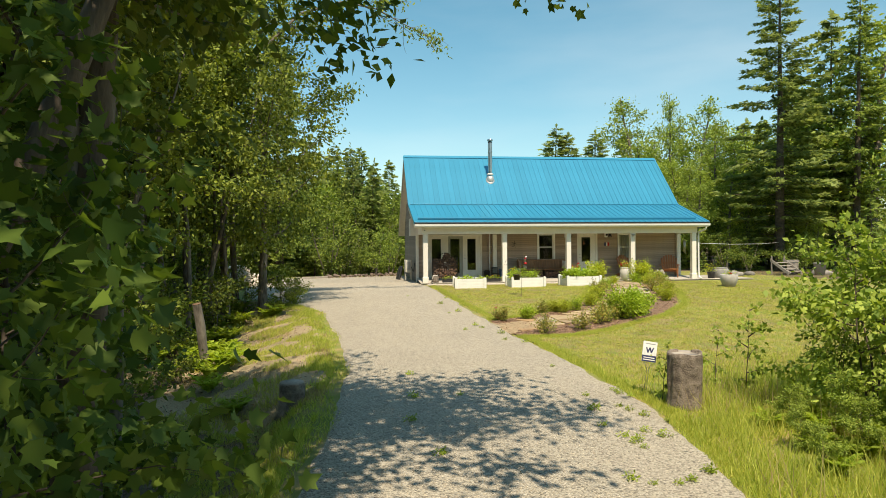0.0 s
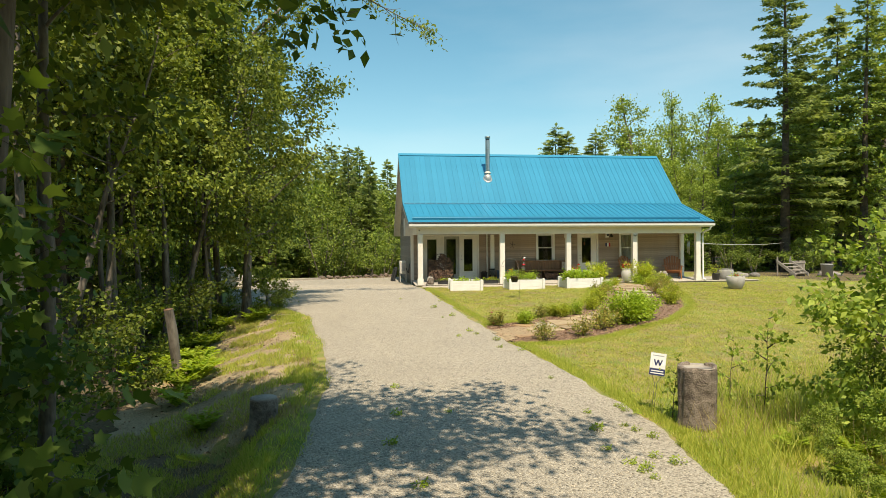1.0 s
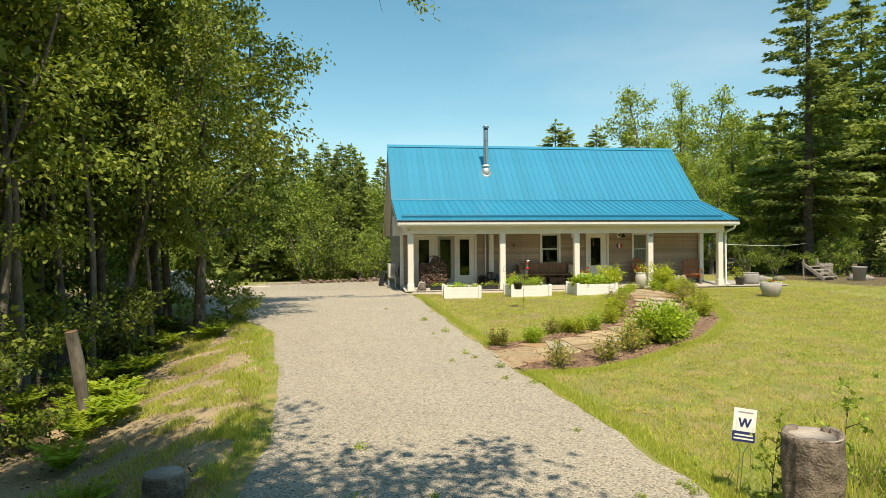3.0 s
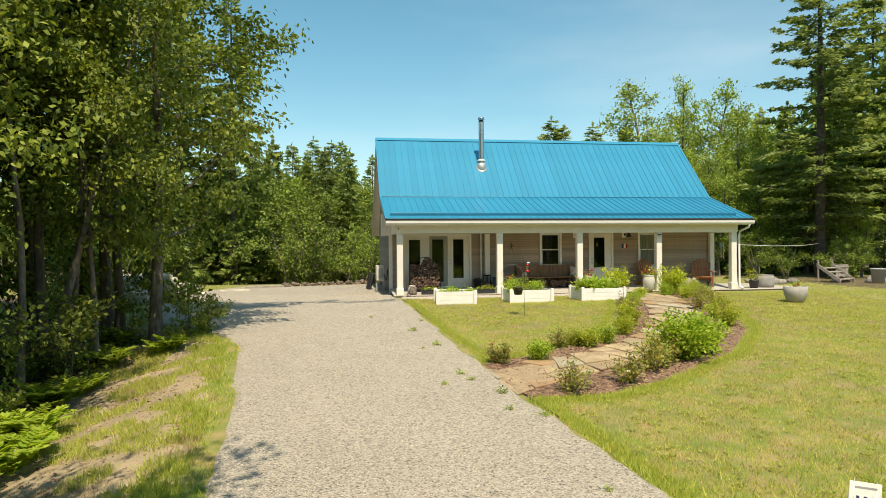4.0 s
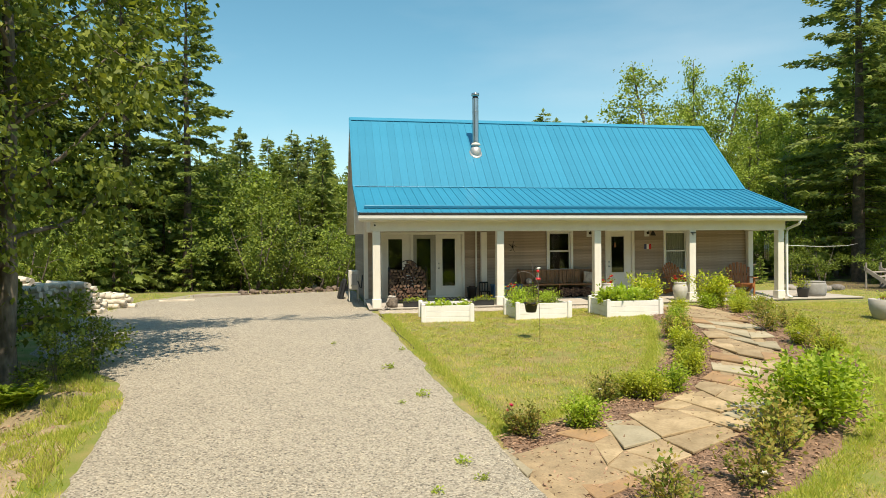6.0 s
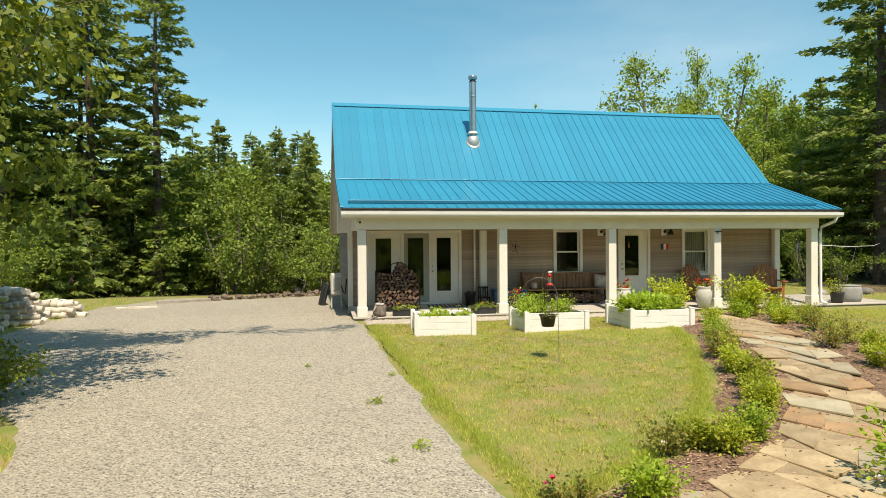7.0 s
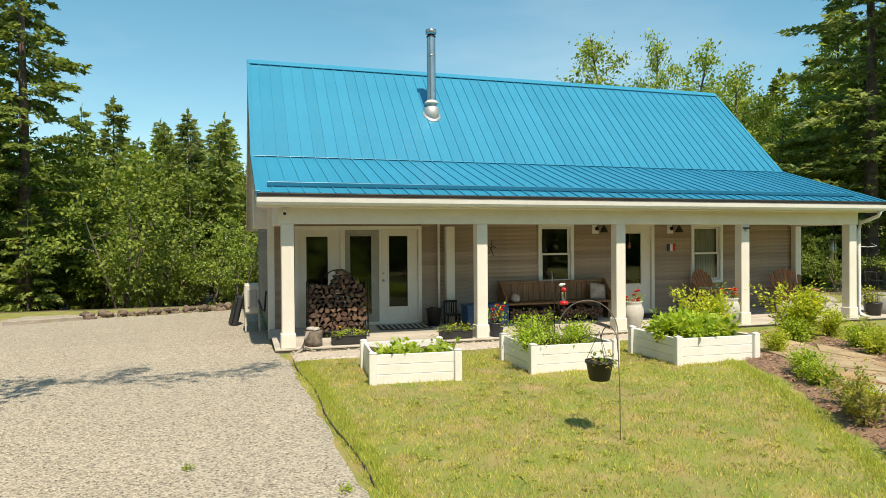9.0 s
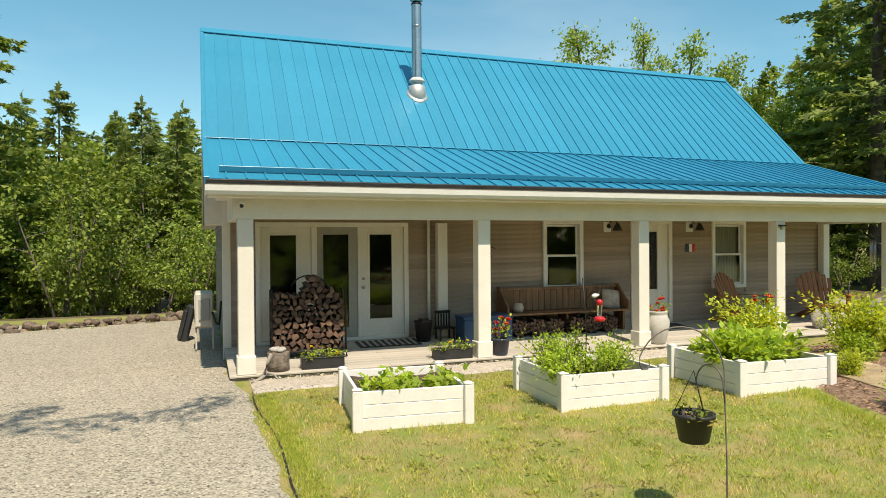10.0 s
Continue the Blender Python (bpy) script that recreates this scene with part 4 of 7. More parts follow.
# airy birches beyond the right gable
brd(1, 21.6, 50, 15.2, 1.0), brd(1, 25.6, 50.5, 15.2, 0.9), brd(1, 23.6, 50.8, 15.4, 0.65), brd(1, 24.0, 42.6, 12.0, 1.0), brd(1, 20.2, 39.6, 7.5), brd(1, 22.4, 39.2, 8.5), brd(1, 27, 37.8, 7), brd(1, 26, 35.2, 4.0), brd(1, 21.4, 48, 11.2, 0.95), brd(1, 24.0, 49.5, 10.2, 0.95), brd(1, 26.2, 48, 10.2), brd(1, 19.6, 47, 10.6, 0.9), brd(1, 23.2, 46, 9.2), brd(1, 21.8, 43.5, 8.4), brd(2, 18.8, 42, 7)
brd(1, 29.4, 49, 12.0, 1.1), brd(1, 30.4, 46, 13.0, 1.1), brd(1, 34, 45, 15, 1.2), brd(1, 27, 43.5, 10.5)
# the tall spruce beyond the lawn, and the dark wood round it
spr(4, 24.3, 36.2, 20.5, 1.2)
spr(5, 29.5, 36, 19, 1.1), spr(1, 31, 40, 18), spr(3, 30.5, 30.5, 6.5), spr(3, 27.2, 31.8, 4.5), spr(3, 33, 27.5, 5.5)
brd(1, 31.0, 36.5, 19, 1.2), brd(3, 26.5, 27.5, 2.4), brd(3, 23.5, 34.2, 2.2), brd(3, 20.5, 36.0, 2.6)
for i in range(26):
    x, y = rnd.uniform(18.5, 46), rnd.uniform(38, 64)
    if x < 28:
        brd(rnd.choice((0, 2, 3)), x, y, rnd.uniform(5, 8.5))
    else:
        spr(rnd.choice((1, 2)), x, y, rnd.uniform(12, 16)) if rnd.random() < 0.35 else brd(rnd.choice((0, 1, 1)), x, y, rnd.uniform(11, 15))
for i in range(12):
    spr(3, 20 + i * 1.7, 41 + 3 * math.sin(i * 2.3), 3.5 + math.sin(i * 1.7))
for i in range(9):
    (brd if i % 2 else spr)(3, rnd.uniform(17, 34), rnd.uniform(39, 48), rnd.uniform(2.5, 4.5))
for i in range(9):
    (brd if i % 2 else spr)(3, 19.5 + i * 1.9 + rnd.uniform(-0.6, 0.6), rnd.uniform(34.2, 36.6) - 0.2 * i, rnd.uniform(1.2, 2.8))
# deep wood on the left
for i in range(28):
    x, y = rnd.uniform(-30, -12.5), rnd.uniform(2, 46)
    if (y > 24 and x > -17) or x < -6.5 - 0.5 * (y + 3.7):
        continue
    q = rnd.random()
    if q < 0.4:
        spr(rnd.choice((0, 1, 2)), x, y, rnd.uniform(12, 18))
    elif q < 0.8:
        brd(rnd.choice((0, 0, 1)), x, y, rnd.uniform(11, 16))
    else:
        brd(3, x, y, rnd.uniform(3, 6))
for i in range(9):
    spr(3, rnd.uniform(-14, -10), 38 + i * 1.0, rnd.uniform(3.0, 5.5))
    brd(3, rnd.uniform(-14, -11.0), 33 + i * 1.3, rnd.uniform(2.2, 4.0))
# behind the camera
for i in range(8):
    brd(rnd.choice((0, 2)), -24 + i * 7 + rnd.uniform(-1, 1), rnd.uniform(-24, -15), rnd.uniform(13, 17), 1.5)

# the wooded slope in the distance
rng = np.random.default_rng(300)
chunks = []
for i in range(120):
    x, y = rng.uniform(-62, 95), rng.uniform(108, 128)
    z, h, w = float(ground_z(x, y)), rng.uniform(4.5, 7.0), rng.uniform(1.8, 3.0)
    n = 330
    q = rng.normal(0, 1, (n, 3))
    q = unit(q) * np.array([w, w, h * 0.5]) * rng.uniform(0.75, 1.05, (n, 1)) + np.array([x, y, z + h * 0.5])
    chunks.append(scatter(q, rng.normal(0, 1, (n, 3)), rng.normal(0, 0.6, (n, 3)) + (0, -0.5, 0.8), rng.uniform(0.5, 1.0, n), "leaf", 1.4))
tagged(obj("far_woods", mesh_np("far_woods", chunks), "wood_leaf"), "dense green woods on the distant slope", "woods", kind="stuff")
chunks = []
for i in range(60):
    x, y, h, w, n = -70 + i * 2.6 + rng.uniform(-1, 1), rng.uniform(-42, -30), rng.uniform(11, 16), rng.uniform(2.5, 4.0), 260
    q = unit(rng.normal(0, 1, (n, 3))) * np.array([w, w, h * 0.5]) * rng.uniform(0.75, 1.05, (n, 1)) + np.array([x, y, h * 0.45 - 1])
    chunks.append(scatter(q, rng.normal(0, 1, (n, 3)), rng.normal(0, 0.6, (n, 3)) + (0, 0.5, 0.8), rng.uniform(1.0, 2.0, n), "leaf", 1.4))
tagged(obj("far_woods", mesh_np("far_woods", chunks), "wood_leaf"), "dense green woods closing the far end of the drive", "woods", kind="stuff")

# the grove beside the drive: slim trunks, one leaning, leaf from low down
GRV = [broadleaf("maple", "slim maple with a dense leafy crown beside the driveway", 12.5, 3.9, 0.08, 41, 15500, 0.145, leaf="grove_leaf", trunk_r=0.15, clump=0.38, limbs=27),
       broadleaf("maple", "tall slender maple with a bare lower trunk in the grove", 13.5, 2.7, 0.42, 42, 6000, 0.16, leaf="grove_leaf", trunk_r=0.12, limbs=16),
       broadleaf("maple", "leaning grey-barked maple in the grove", 9.5, 2.5, 0.36, 43, 9500, 0.115, bark="bark_grey", leaf="grove_leaf", trunk_r=0.10, lean=(0.30, 0.0), limbs=14)]
GRV[0].matrix_basis = at(-6.3, 19.2, 0.4)
copy_thing(GRV[0], at(-7.7, 20.3, 2.2, 1.05))
copy_thing(GRV[0], at(-10.2, 19.6, 4.0, 1.05))
copy_thing(GRV[0], at(-10.4, 17.5, 1.1, 1.0))
GRV[1].matrix_basis = at(-7.3, 19.9, 1.0)
for x, y, s in ((-8.6, 19.0, 1.05), (-9.4, 20.4, 1.0), (-11, 20.2, 1.1), (-8.9, 15.2, 1.0), (-10.6, 13.4, 1.08), (-9.3, 10.9, 0.95), (-12.4, 15.8, 1.1), (-12.0, 10.2, 1.1), (-12.4, 19.0, 1.1), (-13.5, 21.0, 1.0)):
    copy_thing(GRV[1], at(x, y, rnd.uniform(0, 6.28), s))
GRV[2].matrix_basis = at(-8.3, 18.0, 0.0)
copy_thing(GRV[2], at(-9.6, 13.0, 0.5, 1.05))
for i, x, y, h in ((5, -9.0, 22.4, 14.5), (2, -11.4, 22.0, 15), (2, -11.0, 17.4, 14.5), (5, -10.0, 14.6, 13.5), (2, -12.4, 12.4, 14), (0, -13.2, 17.0, 15)):
    spr(i, x, y, h, 0.95)
# bare trunks in the shade of the grove
BARE = broadleaf("maple", "thin grey trunk with a few high leaves in the grove", 11, 1.5, 0.62, 45, 1600, 0.16, leaf="grove_leaf", trunk_r=0.085, limbs=8, clump=0.4)
BARE.matrix_basis = at(-8.1, 16.6, 0.0)
for x, y, s in ((-7.9, 18.6, 0.9), (-8.9, 17.2, 1.1), (-9.4, 15.9, 0.95), (-8.8, 14.0, 1.1), (-9.9, 18.4, 1.2), (-10.6, 15.0, 1.0), (-9.0, 12.2, 1.05), (-10.4, 11.8, 1.2), (-7.2, 18.0, 0.8), (-11.2, 16.8, 1.2), (-9.9, 9.6, 1.1)):
    copy_thing(BARE, at(x, y, rnd.uniform(0, 6.28), s))
# the big maple at the start, with its boughs over the drive
big = broadleaf("maple", "large old maple with rough bark and broad lobed leaves", 13, 4.4, 0.50, 51, 9500, 0.14, bark="bark", leaf="maple_leaf", shape="maple", trunk_r=0.24, twigs=0.6, limbs=26, clump=0.4)
big.matrix_basis = at(-5.8, 2.5, 3.0)
# extra slim maples, added only to shade the bank and low leaves
for x, y, s in ((-7.4, 3.2, 1.0), (-8.9, 0.6, 1.05), (-9.1, 5.0, 1.0), (-6.4, 5.2, 0.85), (-5.9, 2.4, 1.0), (-5.3, -6.8, 1.05)):
    copy_thing(GRV[1], at(x, y, rnd.uniform(0, 6.28), s))
# unseen high crowns, added to shade the bank and start of the drive
tall = broadleaf("maple", "tall maple added to shade the driveway, its high spreading crown out of view", 13.5, 4.4, 0.60, 53, 7000, 0.21, leaf="maple_leaf", bark="bark", trunk_r=0.15, lean=(0.30, 0.22), limbs=24, clump=0.5, twigs=0.3)
tall.matrix_basis = at(-7.6, 1.6, -0.63)
for x, y, s, turn in ((-5.2, -6.0, 1.0, 1.5), (-8.6, 2.6, 0.8, -0.63)):
    copy_thing(tall, at(x, y, turn, s))
low = broadleaf("maple", "young maple with large lobed leaves hanging low", 5.2, 1.5, 0.05, 52, 2500, 0.138, bark="bark", leaf="maple_leaf", shape="maple", trunk_r=0.05, limbs=22, clump=0.3)
low.matrix_basis = at(-5.6, -0.2, 0.3)
copy_thing(low, at(-6.1, 2.2, 2.0, 1.05))
copy_thing(low, at(-6.9, 4.3, 3.0, 1.0))
copy_thing(low, at(-7.9, 6.5, 4.0, 0.9))
copy_thing(low, at(-7.6, 1.2, 5.0, 1.25))
copy_thing(low, at(-9.2, 4.0, 5.5, 1.3))

# a long bough of the grove reaching over the drive
rng = np.random.default_rng(91)
limb = np.array([(-6.2, 19.3, 8.6), (-5.0, 19.6, 9.9), (-3.6, 20.0, 10.5), (-2.4, 20.3, 10.4), (-1.4, 20.6, 10.0), (-0.6, 20.8, 9.7)])
wood, tips = [tube_arrays(limb, (0.06, 0.05, 0.035, 0.025, 0.016, 0.006), 6)], []
for j in range(1, 6):
    for q in range(5):
        a = limb[j] * 0.6 + limb[j - 1] * 0.4 if q % 2 else limb[j]
        C = bent(rng, a, unit(np.array([1.0, 0.2, -0.15]) + rng.normal(0, 0.6, 3)), rng.uniform(0.6, 1.5), 5, 0.16, -0.03)
        wood.append(tube_arrays(C, np.linspace(0.014, 0.004, 6), 4))
        if rng.random() < 0.6:
            tips.extend(C[2:])
bough = obj("bough", mesh_np("bough", wood, True), "bark_grey", GRV[0])
bough.matrix_parent_inverse = GRV[0].matrix_basis.inverted()
tips = np.array(tips)
P = tips[rng.integers(0, len(tips), 900)] + rng.normal(0, 0.16, (900, 3))
leafage = obj("bough_leaves", mesh_np("bough_leaves", [scatter(P, rng.normal(0, 1, P.shape) + (0, 0, -0.6), rng.normal(0, 0.6, P.shape) + (0, 0, 1), 0.15 * rng.uniform(0.6, 1.2, 900), "leaf")]), "grove_leaf", bough)

# ---- garden: beds, path, lawn ----
PL = [(0.60, 15.2), (1.84, 15.75), (3.31, 16.45), (4.78, 17.7), (6.0, 19.5), (7.2, 22.0), (8.0, 24.5), (8.5, 27.0)]
PR = [(0.70, 13.3), (2.12, 14.26), (3.6, 15.05), (5.2, 16.2), (6.6, 18.0), (8.0, 20.6), (9.0, 23.2), (9.7, 27.0)]
BL = [(0.66, 15.75), (1.8, 16.3), (3.0, 17.1), (4.2, 18.4), (5.3, 20.2), (6.5, 22.6), (7.3, 24.8), (7.9, 27.2)]
BR = [(0.82, 13.0), (2.2, 13.05), (3.6, 13.8), (6.0, 15.6), (7.9, 17.9), (9.2, 21.0), (9.9, 23.5), (11.4, 27.2)]
strip("mulch_bed", BL, BR, "mulch", "red-brown bark mulch bed along the garden path", "flower bed", 0.03, 120, 20, 0.16, 21)
strip("stone_border", [(0.15, 26.95), (4, 27.15), (9, 27.1)], [(0.15, 27.9), (4, 27.9), (9, 27.9)], "crushed_stone", "strip of pale crushed stone along the porch deck", "gravel", 0.03, 60, 8, 0.08, 22)


def along(line, u):
    s = np.linspace(0, 1, len(line))
    a = np.array(line, float)
    return np.array([np.interp(u, s, a[:, 0]), np.interp(u, s, a[:, 1])])


strip("path_bed", PL, PR, "path_sand", "sandy joints between the flagstones", "path", 0.042, 90, 8, 0.05, 23)
path = thing("garden_path", "curving garden path of irregular tan and rust flagstones", "path")
rng = np.random.default_rng(8)
NU, NV = 19, 3
grid = np.zeros((NU + 1, NV + 1, 2))
for a in range(NU + 1):
    for b in range(NV + 1):
        u = np.clip((a + (rng.uniform(-0.42, 0.42) if 0 < a < NU else 0)) / NU, 0, 1)
        v = (b + rng.uniform(-0.36, 0.36)) / NV if 0 < b < NV else b / NV + rng.uniform(-0.04, 0.04)
        grid[a, b] = along(PL, u) * (1 - v) + along(PR, u) * v
for a in range(NU):
    b = 0
    while b < NV:
        w = 2 if b < NV - 1 and rng.random() < 0.25 else 1
        q = [grid[a, b], grid[a + 1, b]] + ([(grid[a + 1, b + 1])] if w == 2 else []) + [grid[a + 1, b + w], grid[a, b + w]]
        q = np.array(q)
        c = q.mean(0)
        q = c + (q - c) * (1 - 0.009 / (np.linalg.norm(q - c, axis=1)[:, None] + 1e-6))
        c3 = on_ground(c[0], c[1])
        out = [tuple(p - c) for p in q]
        f = part("flagstone", prism(out, 0.036, Matrix.Translation((0, 0, 0.0135 if a > 1 else -0.01)) @ Matrix.Rotation(rng.uniform(-0.006, 0.006), 4, "X"), 0.008), ("flag_tan", "flag_tan", "flag_rust", "flag_rust", "flag_grey", "flag_grey", "flag_tan")[rng.integers(0, 7)], path)
        f.location = c3
        b += w

for ey in (np.arange(12.0, 13.4, 0.2), np.arange(21.0, 27.1, 0.3)):
    edge = [on_ground(np.interp(y, RIGHT_Y, RIGHT_X) + (0.12 if y > 20 else 0.0) + 0.03 * math.sin(y * 2.1), y, 0.014) for y in ey]
    tagged(part("lawn_edging", rod(edge, 0.011, 8), "edging_black"), "black plastic edging strip between lawn and gravel", "edging")

BUSH = {}


def plant(kind, x, y, s=1.0, sz=None, dz=0.0):
    m = at(x, y, rnd.uniform(0, 6.28), s, dz, sz)
    if kind not in BUSH:
        BUSH[kind] = KINDS[kind]()
        BUSH[kind].matrix_basis = m
        return BUSH[kind]
    return again(BUSH[kind], m)


KINDS = {
    "rose": lambda: bush("rose_bush", "small pink rose bush in the mulch bed", 0.62, 0.42, 61, 800, 0.065, "rose_leaf", flowers=3, petal="pink_petal", bloom=0.05),
    "leggy": lambda: bush("rose_bush", "thin rose bush with reddish young leaves", 0.6, 0.45, 62, 650, 0.065, "rose_leaf", flowers=1, petal="white_petal", bloom=0.035),
    "round": lambda: bush("boxwood", "small rounded bright green shrub in mulch", 0.42, 0.36, 63, 1500, 0.05, "veg_leaf", stems=14),
    "spirea": lambda: bush("spirea", "loose yellow-green garden shrub", 0.66, 0.46, 64, 1500, 0.07, "shrub_leaf", stems=12),
    "burning": lambda: bush("rose_bush", "large dense green rose bush beside the path", 1.0, 0.85, 65, 3600, 0.095, "veg_leaf", stems=22),
    "azalea": lambda: bush("azalea", "tall airy yellow-green shrub before the porch", 1.1, 0.62, 66, 2600, 0.08, "shrub_leaf", stems=16),
    "weed": lambda: bush("weed", "small green weed growing in gravel", 0.10, 0.22, 67, 60, 0.06, "fern_leaf", stems=4, category="weed"),
}
for x, y, s in ((1.05, 15.6, 0.7), (0.98, 15.75, 0.5)):
    plant("rose", x, y, s)
for x, y, s in ((1.65, 13.25, 0.88), (2.75, 13.7, 0.86), (3.6, 14.4, 1.0), (3.95, 14.75, 1.05), (2.6, 16.9, 0.7), (8.3, 21.0, 0.9), (9.0, 21.3, 0.9), (6.0, 20.95, 0.9), (6.4, 21.5, 0.8), (9.3, 22.6, 0.85), (10.2, 24.5, 0.8), (7.9, 18.9, 0.9)):
    plant("leggy", x, y, s)
for x, y, s in ((1.85, 15.85, 1.0), (3.75, 17.1, 1.0), (7.15, 22.9, 0.95), (9.75, 24.2, 1.0), (6.9, 22.4, 0.8), (9.7, 25.6, 1.2)):
    plant("round", x, y, s)
for x, y, s in ((3.3, 16.75, 0.9), (4.6, 18.0, 0.95), (4.9, 18.5, 0.9), (5.3, 19.2, 1.05), (5.6, 20.0, 0.95), (6.2, 21.2, 0.8), (3.05, 16.95, 0.8), (7.5, 18.3, 1.0), (7.9, 19.5, 0.9), (8.6, 20.4, 0.9), (8.1, 24.5, 0.85), (9.3, 23.6, 0.9), (9.9, 23.4, 1.0)):
    plant("spirea", x, y, s * 0.74)
plant("burning", 4.6, 15.2, 0.88)
plant("burning", 5.3, 15.65, 0.75)
plant("azalea", 10.0, 25.9, 1.0)
plant("azalea", 8.0, 26.1, 0.98)
plant("azalea", 10.8, 25.9, 0.55)
for i in range(46):
    y = rnd.uniform(4, 22) if i < 18 else rnd.uniform(2.5, 8)
    x = np.interp(y, RIGHT_Y, RIGHT_X) - abs(rnd.gauss(0, 0.5)) - 0.1 if rnd.random() < 0.8 else rnd.uniform(-3, 0)
    plant("weed", x, y, rnd.uniform(0.35, 0.75), dz=0.03)

# grass, tufts and dry stalks
rng = np.random.default_rng(77)


def blades(n, xs, ys, h, w, keep, lean=0.5):
    P = np.stack([rng.uniform(*xs, n), rng.uniform(*ys, n)], -1)
    P = P[keep(P[:, 0], P[:, 1])]
    n = len(P)
    Q = np.concatenate([P, (ground_z(P[:, 0], P[:, 1]) + 0.0)[:, None]], -1)
    D = unit(np.concatenate([rng.normal(0, lean, (n, 2)), np.ones((n, 1))], -1))
    N = rng.normal(0, 1, (n, 3)) * np.array([1, 1, 0.1])
    hh = h * rng.uniform(0.5, 1.3, n)
    return scatter(Q, D, N, hh, "blade", w / h)


def inside_bed(x, y):
    lo, hi = np.array(BL), np.array(BR)
    out = np.zeros(len(x), bool)
    for u in np.linspace(0, 1, 60):
        a, b = along(BL, u), along(BR, u)
        d = b - a
        k = np.clip(((x - a[0]) * d[0] + (y - a[1]) * d[1]) / (d @ d), 0, 1)
        out |= (x - a[0] - k * d[0]) ** 2 + (y - a[1] - k * d[1]) ** 2 < 0.15 ** 2
    return out


def patchy(x, y, s, cut):
    v = np.array([noise.noise((a * s, b * s, 3.7)) for a, b in zip(x, y)])
    return v > cut


def lawn_ok(x, y):
    return (x > np.interp(y, RIGHT_Y, RIGHT_X) + 0.05) & ~inside_bed(x, y) & ~((y > 27.0) & (x < 17.3))


def fades(x, y):
    """Thins out away from the brush at the lawn's edge."""
    d = np.hypot((x - 4.6) / 1.25, (y - 4.6) * 0.85 - 0.25 * (x - 4.6)) + rng.normal(0, 0.5, len(x))
    return d < 3.0


def stuff(name, chunks, material, label, category):
    return tagged(obj(name, mesh_np(name, chunks), material), label, category, kind="stuff")


stuff("grass", [blades(400000, (0, 15), (8, 27.2), 0.043, 0.009, lambda x, y: lawn_ok(x, y) & patchy(x, y, 1.5, -0.3) & patchy(x, y, 5.0, -0.4)), blades(90000, (2, 24), (8, 36), 0.055, 0.014, lambda x, y: lawn_ok(x, y) & (x > 9))], "grass_blade", "short mown lawn grass with yellowing patches", "grass")
stuff("dry_grass", [blades(200000, (0, 15), (8, 27.2), 0.045, 0.009, lambda x, y: lawn_ok(x, y) & ~patchy(x, y, 1.5, 0.06)), blades(110000, (-9, -3), (4, 21), 0.10, 0.012, lambda x, y: (x < np.interp(y, LEFT_Y, LEFT_X) - 0.2) & (x > np.interp(y, LEFT_Y, LEFT_X) - 3.4) & patchy(x, y, 0.8, 0.16))], "dry_grass", "dry straw-coloured grass in the lawn", "grass")


def fringe(line, n, h, w, spread):
    """Blades along both sides of a line."""
    u, d = rng.uniform(0, 1, n), rng.normal(0, spread, (n, 2))
    a = np.array(line, float)
    t = np.linspace(0, 1, len(a))
    P = np.stack([np.interp(u, t, a[:, 0]), np.interp(u, t, a[:, 1])], -1) + d
    P = P[P[:, 0] > np.interp(P[:, 1], RIGHT_Y, RIGHT_X) - 0.06]
    n = len(P)
    Q = np.concatenate([P, ground_z(P[:, 0], P[:, 1])[:, None]], -1)
    D = unit(np.concatenate([rng.normal(0, 0.5, (n, 2)), np.ones((n, 1))], -1))
    return scatter(Q, D, rng.normal(0, 1, (n, 3)) * np.array([1, 1, 0.1]), h * rng.uniform(0.5, 1.3, n), "blade", w / h)


